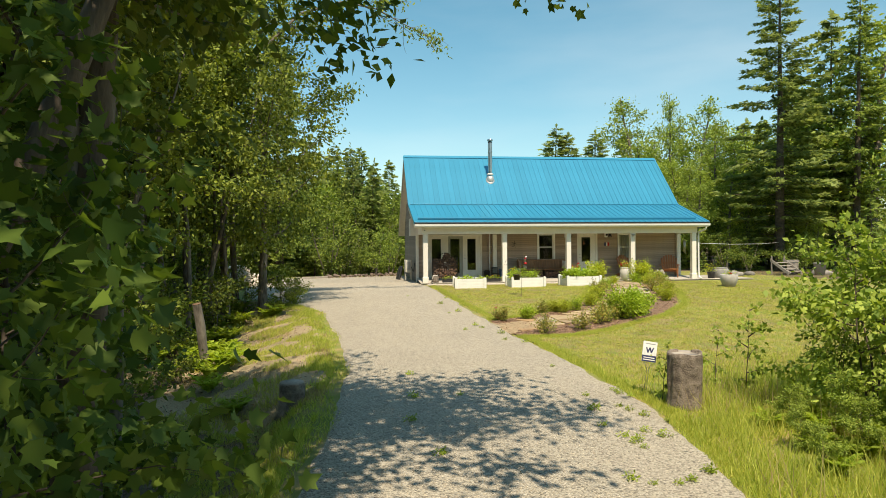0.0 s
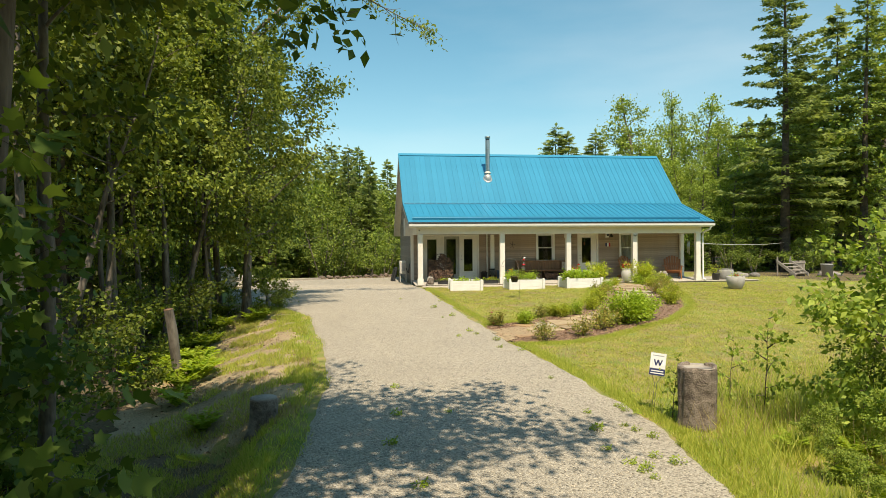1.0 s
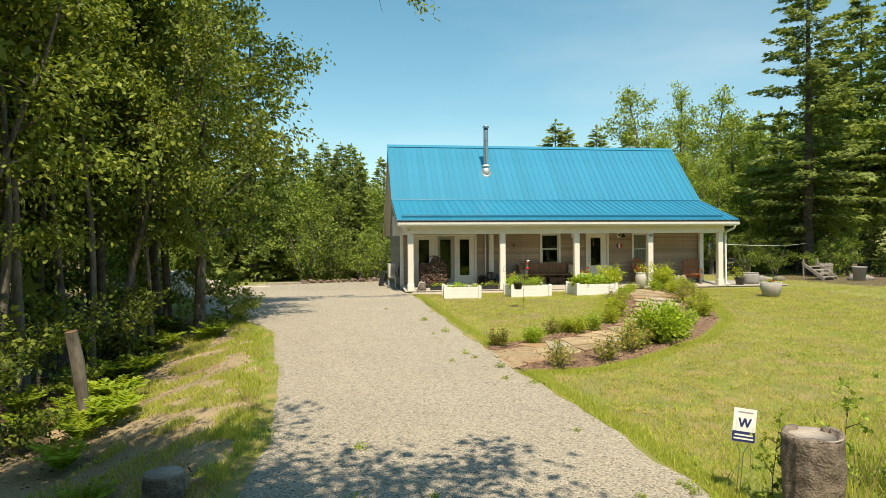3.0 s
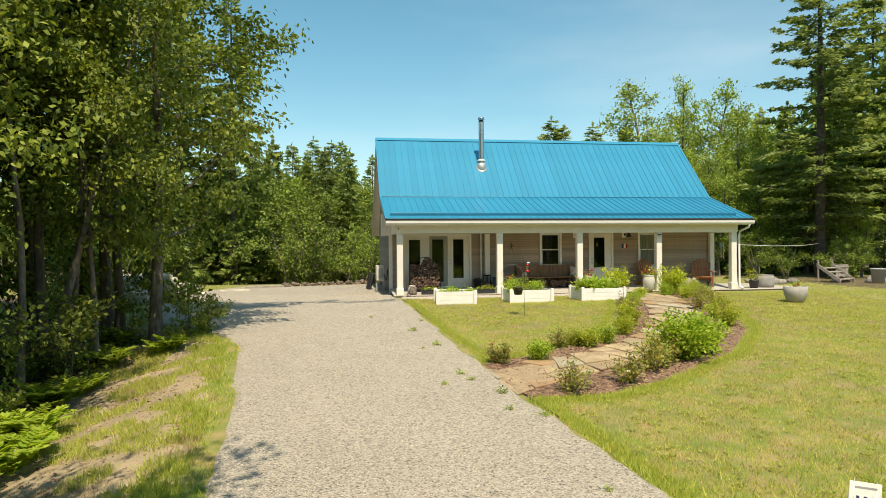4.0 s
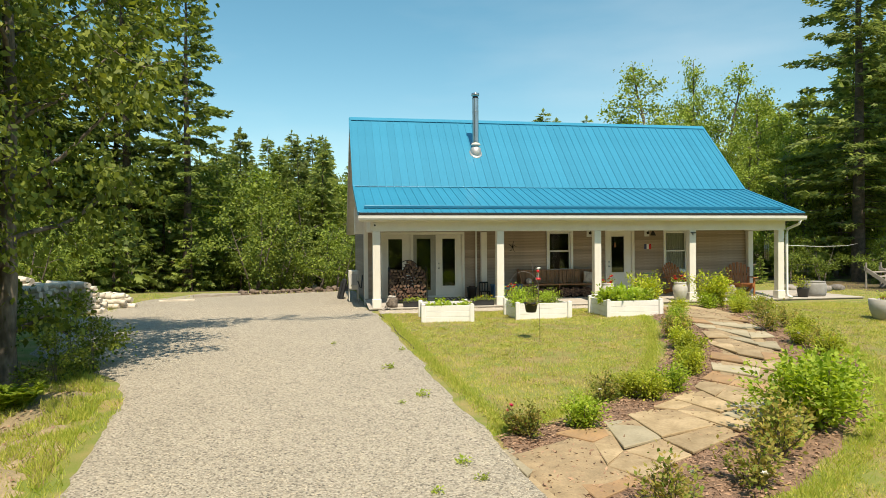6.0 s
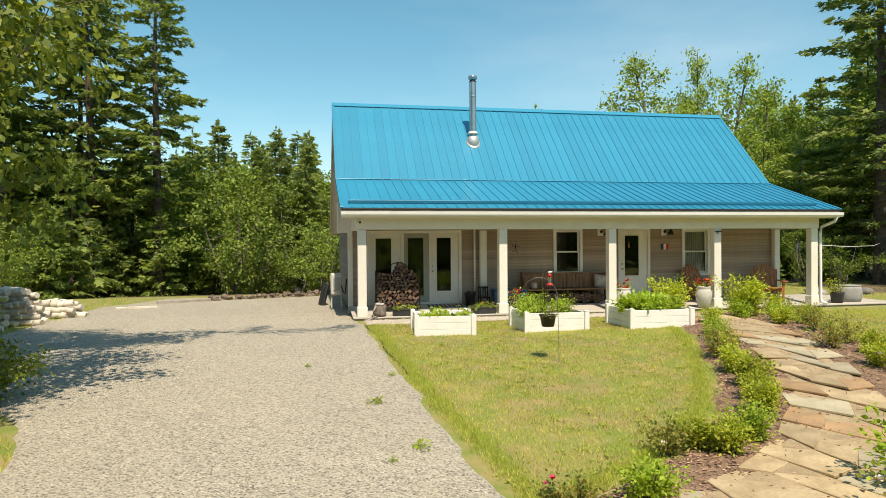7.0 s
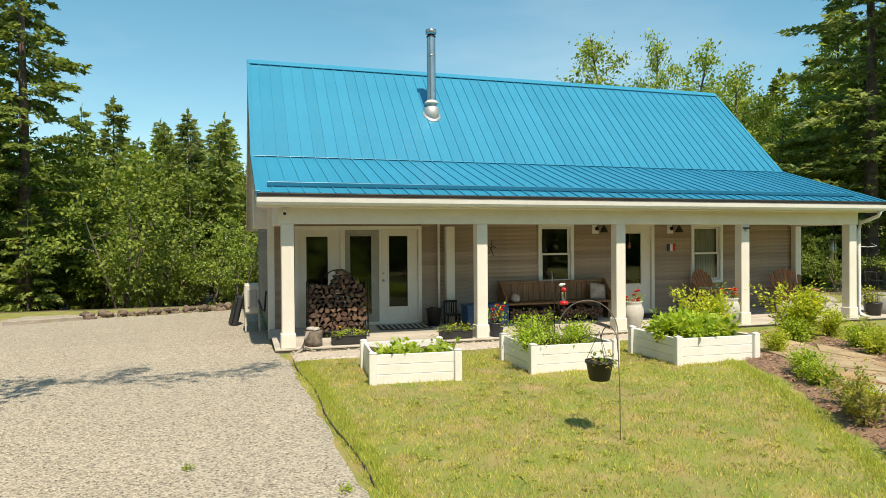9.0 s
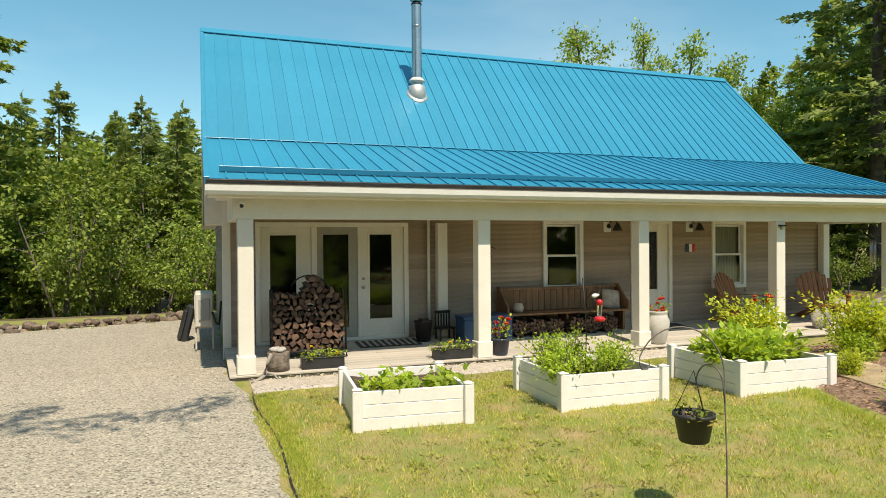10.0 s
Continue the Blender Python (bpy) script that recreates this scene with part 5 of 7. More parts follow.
bed_right = [(x + 0.10, y - 0.10) for x, y in BR]
bed_left = [(x - 0.12, y + 0.12) for x, y in BL]
drive_edge = [(x + 0.10, y) for x, y in zip(np.interp(np.arange(3, 13.1, 0.5), RIGHT_Y, RIGHT_X), np.arange(3, 13.1, 0.5))]
drive_edge_far = [(x + 0.24, y) for x, y in zip(np.interp(np.arange(15.8, 27, 0.5), RIGHT_Y, RIGHT_X), np.arange(15.8, 27, 0.5))]
stuff("edge_grass", [fringe(bed_right, 16000, 0.07, 0.011, 0.10), fringe(bed_left, 12000, 0.065, 0.011, 0.09), fringe(drive_edge, 12000, 0.08, 0.012, 0.11), fringe(drive_edge_far, 12000, 0.06, 0.010, 0.08),
                     blades(120000, (0.8, 14), (-1, 11), 0.12, 0.013, lambda x, y: (x > np.interp(y, RIGHT_Y, RIGHT_X) + 0.05 + 0.12 * np.sin(y * 3)) & (rng.random(len(x)) < np.clip((10.5 - y) / 5, 0, 1) * np.clip((6.5 + 0.9 * y - x) / 4, 0, 1))),
                     blades(40000, (-7, -3), (0, 20.5), 0.09, 0.012, lambda x, y: (np.abs(x - np.interp(y, LEFT_Y, LEFT_X) + 0.30 + 0.12 * np.sin(y * 1.7)) < 0.34)),
                     blades(200000, (-8.5, -3.5), (2, 20), 0.125, 0.013, lambda x, y: (x < np.interp(y, LEFT_Y, LEFT_X) - 0.2) & (x > np.interp(y, LEFT_Y, LEFT_X) - 3.0 + 0.8 * np.sin(y * 1.3)) & patchy(x, y, 1.6, -0.12)),
                     blades(90000, (0, 17), (5, 27), 0.065, 0.013, lambda x, y: lawn_ok(x, y) & patchy(x, y, 2.4, 0.08)),
                     blades(9000, (-9, 1.5), (19, 37.5), 0.13, 0.014, lambda x, y: (np.abs(y - 36.6 - 0.35 * (x + 1) * (x > -9)) < 0.5) | (np.abs(x + 8.2) < 0.5))], "grass_fresh", "fresh green grass fringing the gravel", "grass")
n, k = 2600, 11
C = np.stack([rng.uniform(0.2, 13, n), rng.uniform(9, 27, n)], -1)
C = C[lawn_ok(C[:, 0], C[:, 1]) & patchy(C[:, 0], C[:, 1], 0.9, -0.12)]
n = len(C)
a = rng.uniform(0, 6.28, (n, k))
P = (C[:, None] + np.stack([np.cos(a), np.sin(a)], -1) * rng.uniform(0.0, 0.07, (n, k, 1))).reshape(-1, 2)
P = np.concatenate([P, (ground_z(P[:, 0], P[:, 1]) + 0.015)[:, None]], -1)
D = np.stack([np.cos(a), np.sin(a), rng.uniform(0.3, 1.0, (n, k))], -1).reshape(-1, 3)
stuff("lawn_weeds", [scatter(P, D, np.tile((0, 0, 1.0), (n * k, 1)) + rng.normal(0, 0.3, (n * k, 3)), rng.uniform(0.03, 0.06, n * k), "leaf", 0.8)], "grass_fresh", "low broad-leaved weeds scattered in the lawn", "weeds")
stuff("tall_grass", [blades(60000, (1.0, 9.5), (-3, 11.5), 0.38, 0.012, lambda x, y: (x > np.interp(y, RIGHT_Y, RIGHT_X) + 0.15) & fades(x, y) & patchy(x, y, 0.8, -0.2), 0.35)], "grass_fresh", "long unmown grass at the lawn's edge", "grass")
stuff("dry_stalks", [blades(13000, (1.0, 9.5), (-3, 11.5), 0.55, 0.009, lambda x, y: (x > np.interp(y, RIGHT_Y, RIGHT_X) + 0.2) & fades(x, y) & patchy(x, y, 0.9, 0.05), 0.3)], "dry_grass", "tall dry grass stalks", "grass")
# loose stones on the drive
n = 52000
P = np.stack([rng.uniform(-8, 1.6, n), rng.uniform(2, 30, n)], -1)
P = P[(P[:, 0] > np.interp(P[:, 1], LEFT_Y, LEFT_X) + 0.15) & (P[:, 0] < np.interp(P[:, 1], RIGHT_Y, RIGHT_X) - 0.14)]
n = len(P)
O = np.array([(1, 0, 0), (-1, 0, 0), (0, 1, 0), (0, -1, 0), (0, 0, 0.7), (0, 0, -0.7)], float)
T8 = np.array([(0, 2, 4), (2, 1, 4), (1, 3, 4), (3, 0, 4)])
S = rng.uniform(0.006, 0.015, (n, 1, 1)) * rng.uniform(0.7, 1.3, (n, 6, 1))
V = np.concatenate([P, (ground_z(P[:, 0], P[:, 1]) + 0.032)[:, None]], -1)[:, None] + O[None] * S
stones = stuff("loose_gravel", [(V.reshape(-1, 3), (T8[None] + 6 * np.arange(n)[:, None, None]).reshape(-1, 3))], "gravel_stone", "loose pale stones on the driveway", "gravel")

# bark chips in the beds
n = 17000
u, v = rng.uniform(0, 1, n), rng.uniform(0.02, 0.98, n)
A = np.array([along(BL, q) for q in u])
B = np.array([along(BR, q) for q in u])
P = A + (B - A) * v[:, None]
Q = np.concatenate([P, (ground_z(P[:, 0], P[:, 1]) + 0.036)[:, None]], -1)
stuff("bark_chips", [scatter(Q, rng.normal(0, 1, (n, 3)) * np.array([1, 1, 0.15]), np.tile((0, 0, 1.0), (n, 1)) + rng.normal(0, 0.35, (n, 3)), rng.uniform(0.03, 0.08, n), "leaf", 0.6)], "bark_chip", "coarse bark chips over the beds", "mulch")

n = 3500
P = np.stack([rng.uniform(0.2, 8.8, n), rng.uniform(27.05, 27.88, n)], -1)
S = rng.uniform(0.008, 0.017, (n, 1, 1)) * rng.uniform(0.7, 1.3, (n, 6, 1))
V = np.concatenate([P, (ground_z(P[:, 0], P[:, 1]) + 0.036)[:, None]], -1)[:, None] + O[None] * S
stuff("border_stones", [(V.reshape(-1, 3), (T8[None] + 6 * np.arange(n)[:, None, None]).reshape(-1, 3))], "gravel_stone", "pale crushed stones along the deck", "gravel")

# leaf litter and twigs on the bank
n = 11000
P = np.stack([rng.uniform(-8.5, -3.6, n), rng.uniform(3, 20, n)], -1)
d = np.interp(P[:, 1], LEFT_Y, LEFT_X) - P[:, 0]
P = P[(d > 0.5) & (d < 4.2) & (rng.random(n) < 0.25 + 0.25 * d)]
n = len(P)
Q = np.concatenate([P, (ground_z(P[:, 0], P[:, 1]) + 0.04)[:, None]], -1)
stuff("leaf_litter", [scatter(Q, rng.normal(0, 1, (n, 3)) * np.array([1, 1, 0.25]), np.tile((0, 0, 1.0), (n, 1)) + rng.normal(0, 0.5, (n, 3)), rng.uniform(0.025, 0.075, n), "leaf", 0.9)], "bark_chip", "dry leaves and bark bits on the bank", "leaf litter")

# ferns: arching fronds of paired leaflets


def fern(name, label, seed, fronds=11, L=0.6):
    r = np.random.default_rng(seed)
    t = thing(name, label, "fern")
    chunks, ribs = [], []
    for i in range(fronds):
        a = i * 2.4 + r.uniform(-0.3, 0.3)
        B = bent(r, (0, 0, 0), unit(np.array([math.cos(a), math.sin(a), 2.4])), L * r.uniform(0.7, 1.1), 8, 0.03, -0.16)
        ribs.append(tube_arrays(B, np.linspace(0.004, 0.001, 9), 3))
        u = np.repeat(np.linspace(0.15, 1, 16), 2)
        q = np.stack([np.interp(u * 8, np.arange(9), B[:, k]) for k in range(3)], -1)
        d = unit(B[-1] - B[0])
        side = unit(np.cross(d, (0, 0, 1))) * np.tile((1, -1), 16)[:, None]
        chunks.append(scatter(q, unit(side + d * 0.4 + r.normal(0, 0.1, q.shape)), np.tile((0, 0, 1.0), (32, 1)) + r.normal(0, 0.2, q.shape), L * 0.26 * np.sin(np.pi * (0.12 + 0.85 * (1 - u))) + 0.02, "leaf", 0.8))
    obj("stalks", mesh_np("stalks", ribs), "fern_leaf", t)
    obj("fronds", mesh_np("fronds", chunks), "fern_leaf", t)
    return t


f0 = fern("fern", "bright green fern at the wood's edge", 71)
f0.matrix_basis = at(-6.9, 14.0)
for i in range(26):
    y = rnd.uniform(11.5, 20.3)
    copy_thing(f0, at(np.interp(y, LEFT_Y, LEFT_X) - rnd.uniform(2.5, 4.4) + (1.3 if y > 18.3 else 0), y, rnd.uniform(0, 6.28), rnd.uniform(0.7, 1.3)))
for x, y, s in ((2.6, 4.3, 0.6), (3.2, 4.9, 0.7), (3.7, 4.3, 0.75), (2.3, 3.5, 0.6), (3.9, 3.5, 0.7), (2.9, 3.9, 0.7), (3.4, 4.0, 0.8), (4.3, 3.9, 0.8), (3.1, 3.2, 0.7), (2.6, 5.3, 0.55), (3.5, 5.5, 0.6), (4.6, 4.6, 0.8), (2.7, 2.8, 0.7), (5.0, 5.6, 0.7), (-5.6, 9.3, 0.8), (-6.3, 10.4, 0.9)):
    copy_thing(f0, at(x, y, rnd.uniform(0, 6.28), s))
# saplings and brush
sap = broadleaf("birch_sapling", "young birch with bright heart-shaped leaves beside the lawn", 3.3, 1.2, 0.04, 81, 3400, 0.12, bark="bark", leaf="birch_leaf", trunk_r=0.03, limbs=24, clump=0.2, stems=3, category="sapling")
sap.matrix_basis = at(4.35, 5.3, 0.0)
copy_thing(sap, at(5.0, 4.4, 2.0, 1.0)), copy_thing(sap, at(4.1, 4.0, 4.0, 0.62)), copy_thing(sap, at(5.6, 6.2, 1.0, 0.9)), copy_thing(sap, at(4.5, 6.3, 3.0, 0.5))
for x, y, s in ((2.5, 4.4, 0.2), (3.1, 4.0, 0.26), (3.6, 4.8, 0.3), (2.9, 5.2, 0.22), (3.9, 3.4, 0.3), (2.2, 3.6, 0.2), (4.6, 3.3, 0.36), (3.3, 3.2, 0.24)):
    copy_thing(sap, at(x, y, rnd.uniform(0, 6.28), s))
thin = broadleaf("maple_sapling", "thin maple sapling with sparse young leaves", 1.7, 0.4, 0.15, 82, 150, 0.10, bark="bark", leaf="birch_leaf", shape="maple", trunk_r=0.012, limbs=9, clump=0.1, category="sapling")
thin.matrix_basis = at(3.25, 6.9)
copy_thing(thin, at(1.75, 6.9, 1, 0.62)), copy_thing(thin, at(3.0, 7.4, 2, 0.7))
und = broadleaf("undergrowth", "leafy undergrowth at the edge of the wood", 2.0, 1.2, 0.02, 83, 1500, 0.12, leaf="grove_leaf", trunk_r=0.02, limbs=20, clump=0.25, stems=4, category="bush")
und.matrix_basis = at(-7.4, 17.2)
for x, y, s in ((-8.5, 15.8, 1.0), (-8.2, 14.1, 0.8), (-8.8, 12.4, 1.1), (-7.6, 10.9, 0.8), (-5.9, 20.6, 0.7), (-6.9, 19.5, 0.6), (-5.6, 19.3, 0.45), (-8.4, 21.8, 0.9), (-9.4, 19.4, 1.0), (-9.6, 23.0, 1.0), (-10.5, 25.3, 1.0), (-10.2, 26.6, 0.9), (-7.7, 8.6, 1.0), (-8.9, 9.2, 1.2), (-5.3, 20.1, 0.5), (-11.3, 27.8, 1.2), (-7.0, 6.0, 0.9), (-6.4, 4.2, 0.8)):
    copy_thing(und, at(x, y, rnd.uniform(0, 6.28), s))

# ---- things at the house ----


def ry(x, y, z, turn=0.0, s=1.0):
    return Matrix.LocRotScale((x, y, z), Euler((0, 0, radians(turn))), (s, s, s))


# stove pipe
cx, cy = 4.256, 32.2
rz = BREAK[1] + (cy - BREAK[0])
ch = thing("chimney", "tall stainless steel stove pipe through the blue roof", "chimney", place=ry(cx, cy, 0))
part("pipe", lathe([(0.115, rz + 0.1), (0.115, rz + 0.2), (0.115, 6.985), (0.115, 6.995), (0.118, 7.0), (0.118, 7.03), (0.115, 7.035), (0.115, 7.045), (0.115, 7.5), (0.115, 7.52)], 24), "steel", ch)
part("cap", lathe([(0.10, 7.58), (0.10, 7.60), (0.14, 7.61), (0.148, 7.63), (0.148, 7.68), (0.14, 7.71), (0.0, 7.72)], 24), "steel", ch, "steel rain cap")
# solid dark ring in place of the shade in the open gap
part("cap_gap", lathe([(0.0, 7.515), (0.125, 7.52), (0.125, 7.535), (0.10, 7.545), (0.10, 7.585), (0.0, 7.59)], 24), "dark_metal", ch, "solid dark band for the shade in the vent gap below the cap")
part("cone", lathe([(0.205, rz - 0.2), (0.2, rz + 0.10), (0.185, rz + 0.22), (0.12, rz + 0.27)], 24), "galvanized", ch, "flared steel roof flashing")
part("collar", lathe([(0.12, rz + 0.30), (0.19, rz + 0.33), (0.18, rz + 0.36), (0.12, rz + 0.42)], 24), "beige_metal", ch, "pale storm collar")
boot = part("boot", lathe([(0.235, 0.0), (0.24, 0.012), (0.215, 0.02), (0.2, 0.05)], 24), "galvanized", ch, "grey sealing boot on the roof")
boot.matrix_basis = Matrix.Translation((0, 0, rz + 0.03)) @ Matrix.Rotation(radians(45), 4, "X") @ Matrix.Diagonal((1, 1.3, 1, 1))


# raised beds
def raised_bed(x, y, turn, w, d, h=0.44):
    b = thing("raised_bed", "white vinyl raised garden bed on the lawn", "planter box", "raised beds on the lawn", place=ry(x, y, float(ground_z(x, y)) - 0.02, turn))
    for z in range(3):
        z0, z1 = h * z / 3 + 0.01, h * (z + 1) / 3 + 0.006
        for yy in (0.05, d - 0.09):
            part("board", box(0.05, w - 0.05, yy, yy + 0.04, z0, z1, 0.005), "white_vinyl", b)
        for xx in (0.05, w - 0.09):
            part("board", box(xx, xx + 0.04, 0.09, d - 0.09, z0, z1, 0.005), "white_vinyl", b)
    for xx in (0.05, w - 0.05):
        for yy in (0.05, d - 0.05):
            pst = part("post", box(xx - 0.055, xx + 0.055, yy - 0.055, yy + 0.055, -0.02, h + 0.025, 0.008), "white_vinyl", b)
            part("cap", lathe([(0.075, h + 0.025), (0.078, h + 0.04), (0.0, h + 0.06)], 4, Matrix.Translation((xx, yy, 0)) @ Matrix.Rotation(radians(45), 4, "Z")), "white_vinyl", pst)
    soil = bmesh.new()
    bmesh.ops.create_grid(soil, x_segments=14, y_segments=14, size=0.5)
    for v in soil.verts:
        v.co = Vector(((v.co.x + 0.5) * (w - 0.2) + 0.1, (v.co.y + 0.5) * (d - 0.2) + 0.1, h - 0.09 + 0.04 * noise.noise(v.co * 9)))
    part("soil", soil, "soil", b, "dark crumbly soil")
    return b


def clump(name, label, x, y, z, H, W, seed, n, size, leaf="veg_leaf", shape="leaf", category="plant", stems=10, **kw):
    c = bush(name, label, H, W, seed, n, size, leaf, category, stems, shape, **kw)
    c.matrix_basis = ry(x, y, z, seed * 37 % 360)
    return c


raised_bed(1.06, 24.66, -5, 1.36, 1.42)
raised_bed(3.54, 24.55, -1.5, 1.52, 1.36)
raised_bed(5.93, 24.23, -3, 1.55, 1.50)
bz = float(ground_z(1.8, 25)) + 0.32
for i, (x, y) in enumerate(((1.5, 24.95), (1.85, 24.9), (2.25, 24.9), (2.3, 25.3), (1.75, 25.2), (1.45, 25.25))):
    clump("squash_plant", "low squash plant with broad green leaves", x, y, bz, 0.14, 0.36, 100 + i, 60, 0.10, shape="maple", stems=7, category="vegetable")
for i, (x, y, H) in enumerate(((3.85, 25.1, 0.5), (4.2, 25.4, 0.55), (4.5, 25.0, 0.42), (3.9, 25.5, 0.6), (4.75, 25.3, 0.4), (4.3, 24.9, 0.36), (3.7, 24.85, 0.4))):
    clump("herb", "bushy green herb in the raised bed", x, y, bz, H, 0.36, 110 + i, 620, 0.05, stems=14, category="herb")
for i, (x, y) in enumerate(((6.3, 24.65), (6.7, 24.7), (7.1, 24.65), (6.4, 25.1), (6.85, 25.15), (7.2, 25.05), (6.6, 25.45), (7.05, 25.45), (6.2, 24.9))):
    clump("bean_plant", "dense bright green bean plant in the raised bed", x, y, bz, 0.42, 0.42, 120 + i, 240, 0.13, stems=9, category="vegetable")
st = thing("garden_stake", "thin rusty garden stake with a small bird figure", "garden ornament", place=ry(4.15, 25.0, bz))
part("rod", rod([(0, 0, 0), (0.02, 0, 0.6), (-0.03, 0, 1.25)], 0.007, 6), "dark_metal", st)
part("branch", rod([(0.01, 0, 0.7), (0.12, 0, 0.9), (0.22, 0, 1.08)], 0.005, 6), "dark_metal", st)
part("branch", rod([(0.0, 0, 0.95), (0.04, -0.1, 1.08), (0.06, -0.2, 1.1), (0.06, -0.24, 1.06)], 0.005, 6), "dark_metal", st)
part("bird", lathe([(0.0, -0.05), (0.018, -0.04), (0.03, -0.01), (0.024, 0.02), (0.012, 0.06), (0.0, 0.07)], 10, Matrix.Translation((0.15, 0, 1.02)) @ Matrix.Rotation(radians(80), 4, "Y")), "white_vinyl", st, "small pale bird figure")

# shepherd's hook with a hanging pot and a red feeder
hk = thing("plant_hook", "black iron shepherd's hook in the lawn", "garden hook", place=ry(3.18, 21.53, float(ground_z(3.18, 21.53))))
part("pole", rod([(0, 0, -0.05), (0.0, 0, 0.5), (-0.02, 0, 1.0)] + [(-0.32 + 0.3 * math.cos(a), 0.12 - 0.12 * math.cos(a), 1.15 + 0.36 * math.sin(a)) for a in np.linspace(0.1, 2.75, 14)] + [(-0.62, 0.2, 1.24), (-0.6, 0.2, 1.2), (-0.55, 0.2, 1.2), (-0.53, 0.2, 1.24)], 0.0055, 8), "hook_grey", hk)
part("arm", rod([(-0.02, 0, 0.95)] + [(-0.03 - 0.04 * (1 - math.cos(a)), 0.1 - 0.1 * math.cos(a), 1.05 + 0.17 * math.sin(a)) for a in np.linspace(0.2, 3.0, 11)], 0.006, 8), "hook_grey", hk)
gz = float(ground_z(3.18, 21.9))
hp = thing("hanging_pot", "black plastic hanging pot with a straggly plant", "hanging pot", place=ry(3.05, 21.73, gz + 0.60, 0, 0.93))
part("pot", lathe([(0.11, 0.0), (0.12, 0.01), (0.155, 0.2), (0.17, 0.205), (0.17, 0.235), (0.155, 0.235), (0.15, 0.18), (0.0, 0.17)], 24), "black_plastic", hp)
for a in (0.4, 2.5, 4.6):
    part("hanger_wire", rod([(0.16 * math.cos(a), 0.16 * math.sin(a), 0.22), (0, 0.0, 0.58)], 0.003, 5), "dark_metal", hp)
clump("trailing_plant", "straggly reddish plant in the hanging pot", 3.05, 21.73, gz + 0.75, 0.16, 0.2, 131, 60, 0.06, leaf="rose_leaf", stems=6)
fd = thing("hummingbird_feeder", "red hummingbird feeder hanging from the garden stake", "bird feeder", place=ry(4.21, 24.76, bz + 0.72))
part("bottle", lathe([(0.025, 0.06), (0.03, 0.08), (0.035, 0.2), (0.03, 0.22)], 14), "glass", fd)
part("dish", lathe([(0.0, 0.0), (0.06, 0.0), (0.075, 0.03), (0.05, 0.06), (0.0, 0.065)], 16), "red_plastic", fd, "red plastic dish")
part("cap", lathe([(0.038, 0.2), (0.04, 0.26), (0.0, 0.28)], 14), "red_plastic", fd, "red plastic cap")
part("hanger_wire", rod([(0, 0, 0.27), (0, 0, 0.36)], 0.003, 5), "dark_metal", fd)

# firewood rack
rk = thing("log_rack", "black metal firewood rack on the porch", "log rack", place=ry(0.63, 28.72, deck_z(28.8), -1))
for y in (0.0, 0.34):
    part("hoop", rod([(0, y, 0.1), (0, y, 1.12), (0.02, y, 1.16)], 0.016, 8), "dark_metal", rk)
    part("hoop", rod([(1.2, y, 0.1), (1.2, y, 1.12), (1.18, y, 1.16)], 0.016, 8), "dark_metal", rk)
    part("rail", rod([(-0.02, y, 0.12), (1.22, y, 0.12)], 0.018, 8), "dark_metal", rk)
for x in (0.0, 1.2):
    part("foot", rod([(x, -0.08, 0.01), (x, -0.04, 0.1), (x, 0.38, 0.1), (x, 0.42, 0.01)], 0.016, 8), "dark_metal", rk)
part("handle", rod([(0.62 + 0.3 * math.cos(a), 0.17, 1.12 + 0.24 * math.sin(a)) for a in np.linspace(0.1, 3.04, 11)], 0.012, 8), "dark_metal", rk)
fw = thing("firewood", "stack of split firewood showing its cut ends", "firewood", place=ry(0.63, 28.72, deck_z(28.8), -1))
rng = np.random.default_rng(5)
LOGS = []
for k in range(6):
    n = 3 if k < 2 else 4 if k < 4 else 5
    a = np.sort(rng.uniform(0, 6.28, n))
    a = np.linspace(0, 6.28, n, endpoint=False) + rng.uniform(-0.35, 0.35, n)
    out = [(0.072 * math.cos(q) * rng.uniform(0.7, 1.15), 0.066 * math.sin(q) * rng.uniform(0.7, 1.15)) for q in a]
    bm = prism(out, 0.4, Matrix(((1, 0, 0, 0), (0, 0, 1, 0), (0, 1, 0, 0), (0, 0, 0, 1))), 0.006)
    me = bpy.data.meshes.new("log")
    bm.to_mesh(me)
    me.materials.append(MATS["split_wood"])
    me.materials.append(MATS["cut_wood"])
    for p in me.polygons:
        p.material_index = 1 if abs(p.normal.y) > 0.9 and k % 2 == 0 else 0
    bm.free()
    LOGS.append(me)
zz = 0.18
row = 0
while zz < 1.42:
    half = 0.56
    x = 0.6 - half + (row % 2) * 0.05
    while x < 0.6 + half:
        if zz > 0.98 + 0.40 * math.exp(-((x - 0.72) / 0.26) ** 2) + 0.12 * math.exp(-((x - 0.2) / 0.15) ** 2):
            x += 0.1
            continue
        obj("log", LOGS[rng.integers(0, 6)], None, fw, place=Matrix.Translation((x, rng.uniform(-0.05, 0.03), zz + rng.uniform(-0.012, 0.012))) @ Matrix.Rotation(rng.uniform(0, 6.28), 4, "Y"))
        x += rng.uniform(0.095, 0.125)
    zz += 0.094
    row += 1

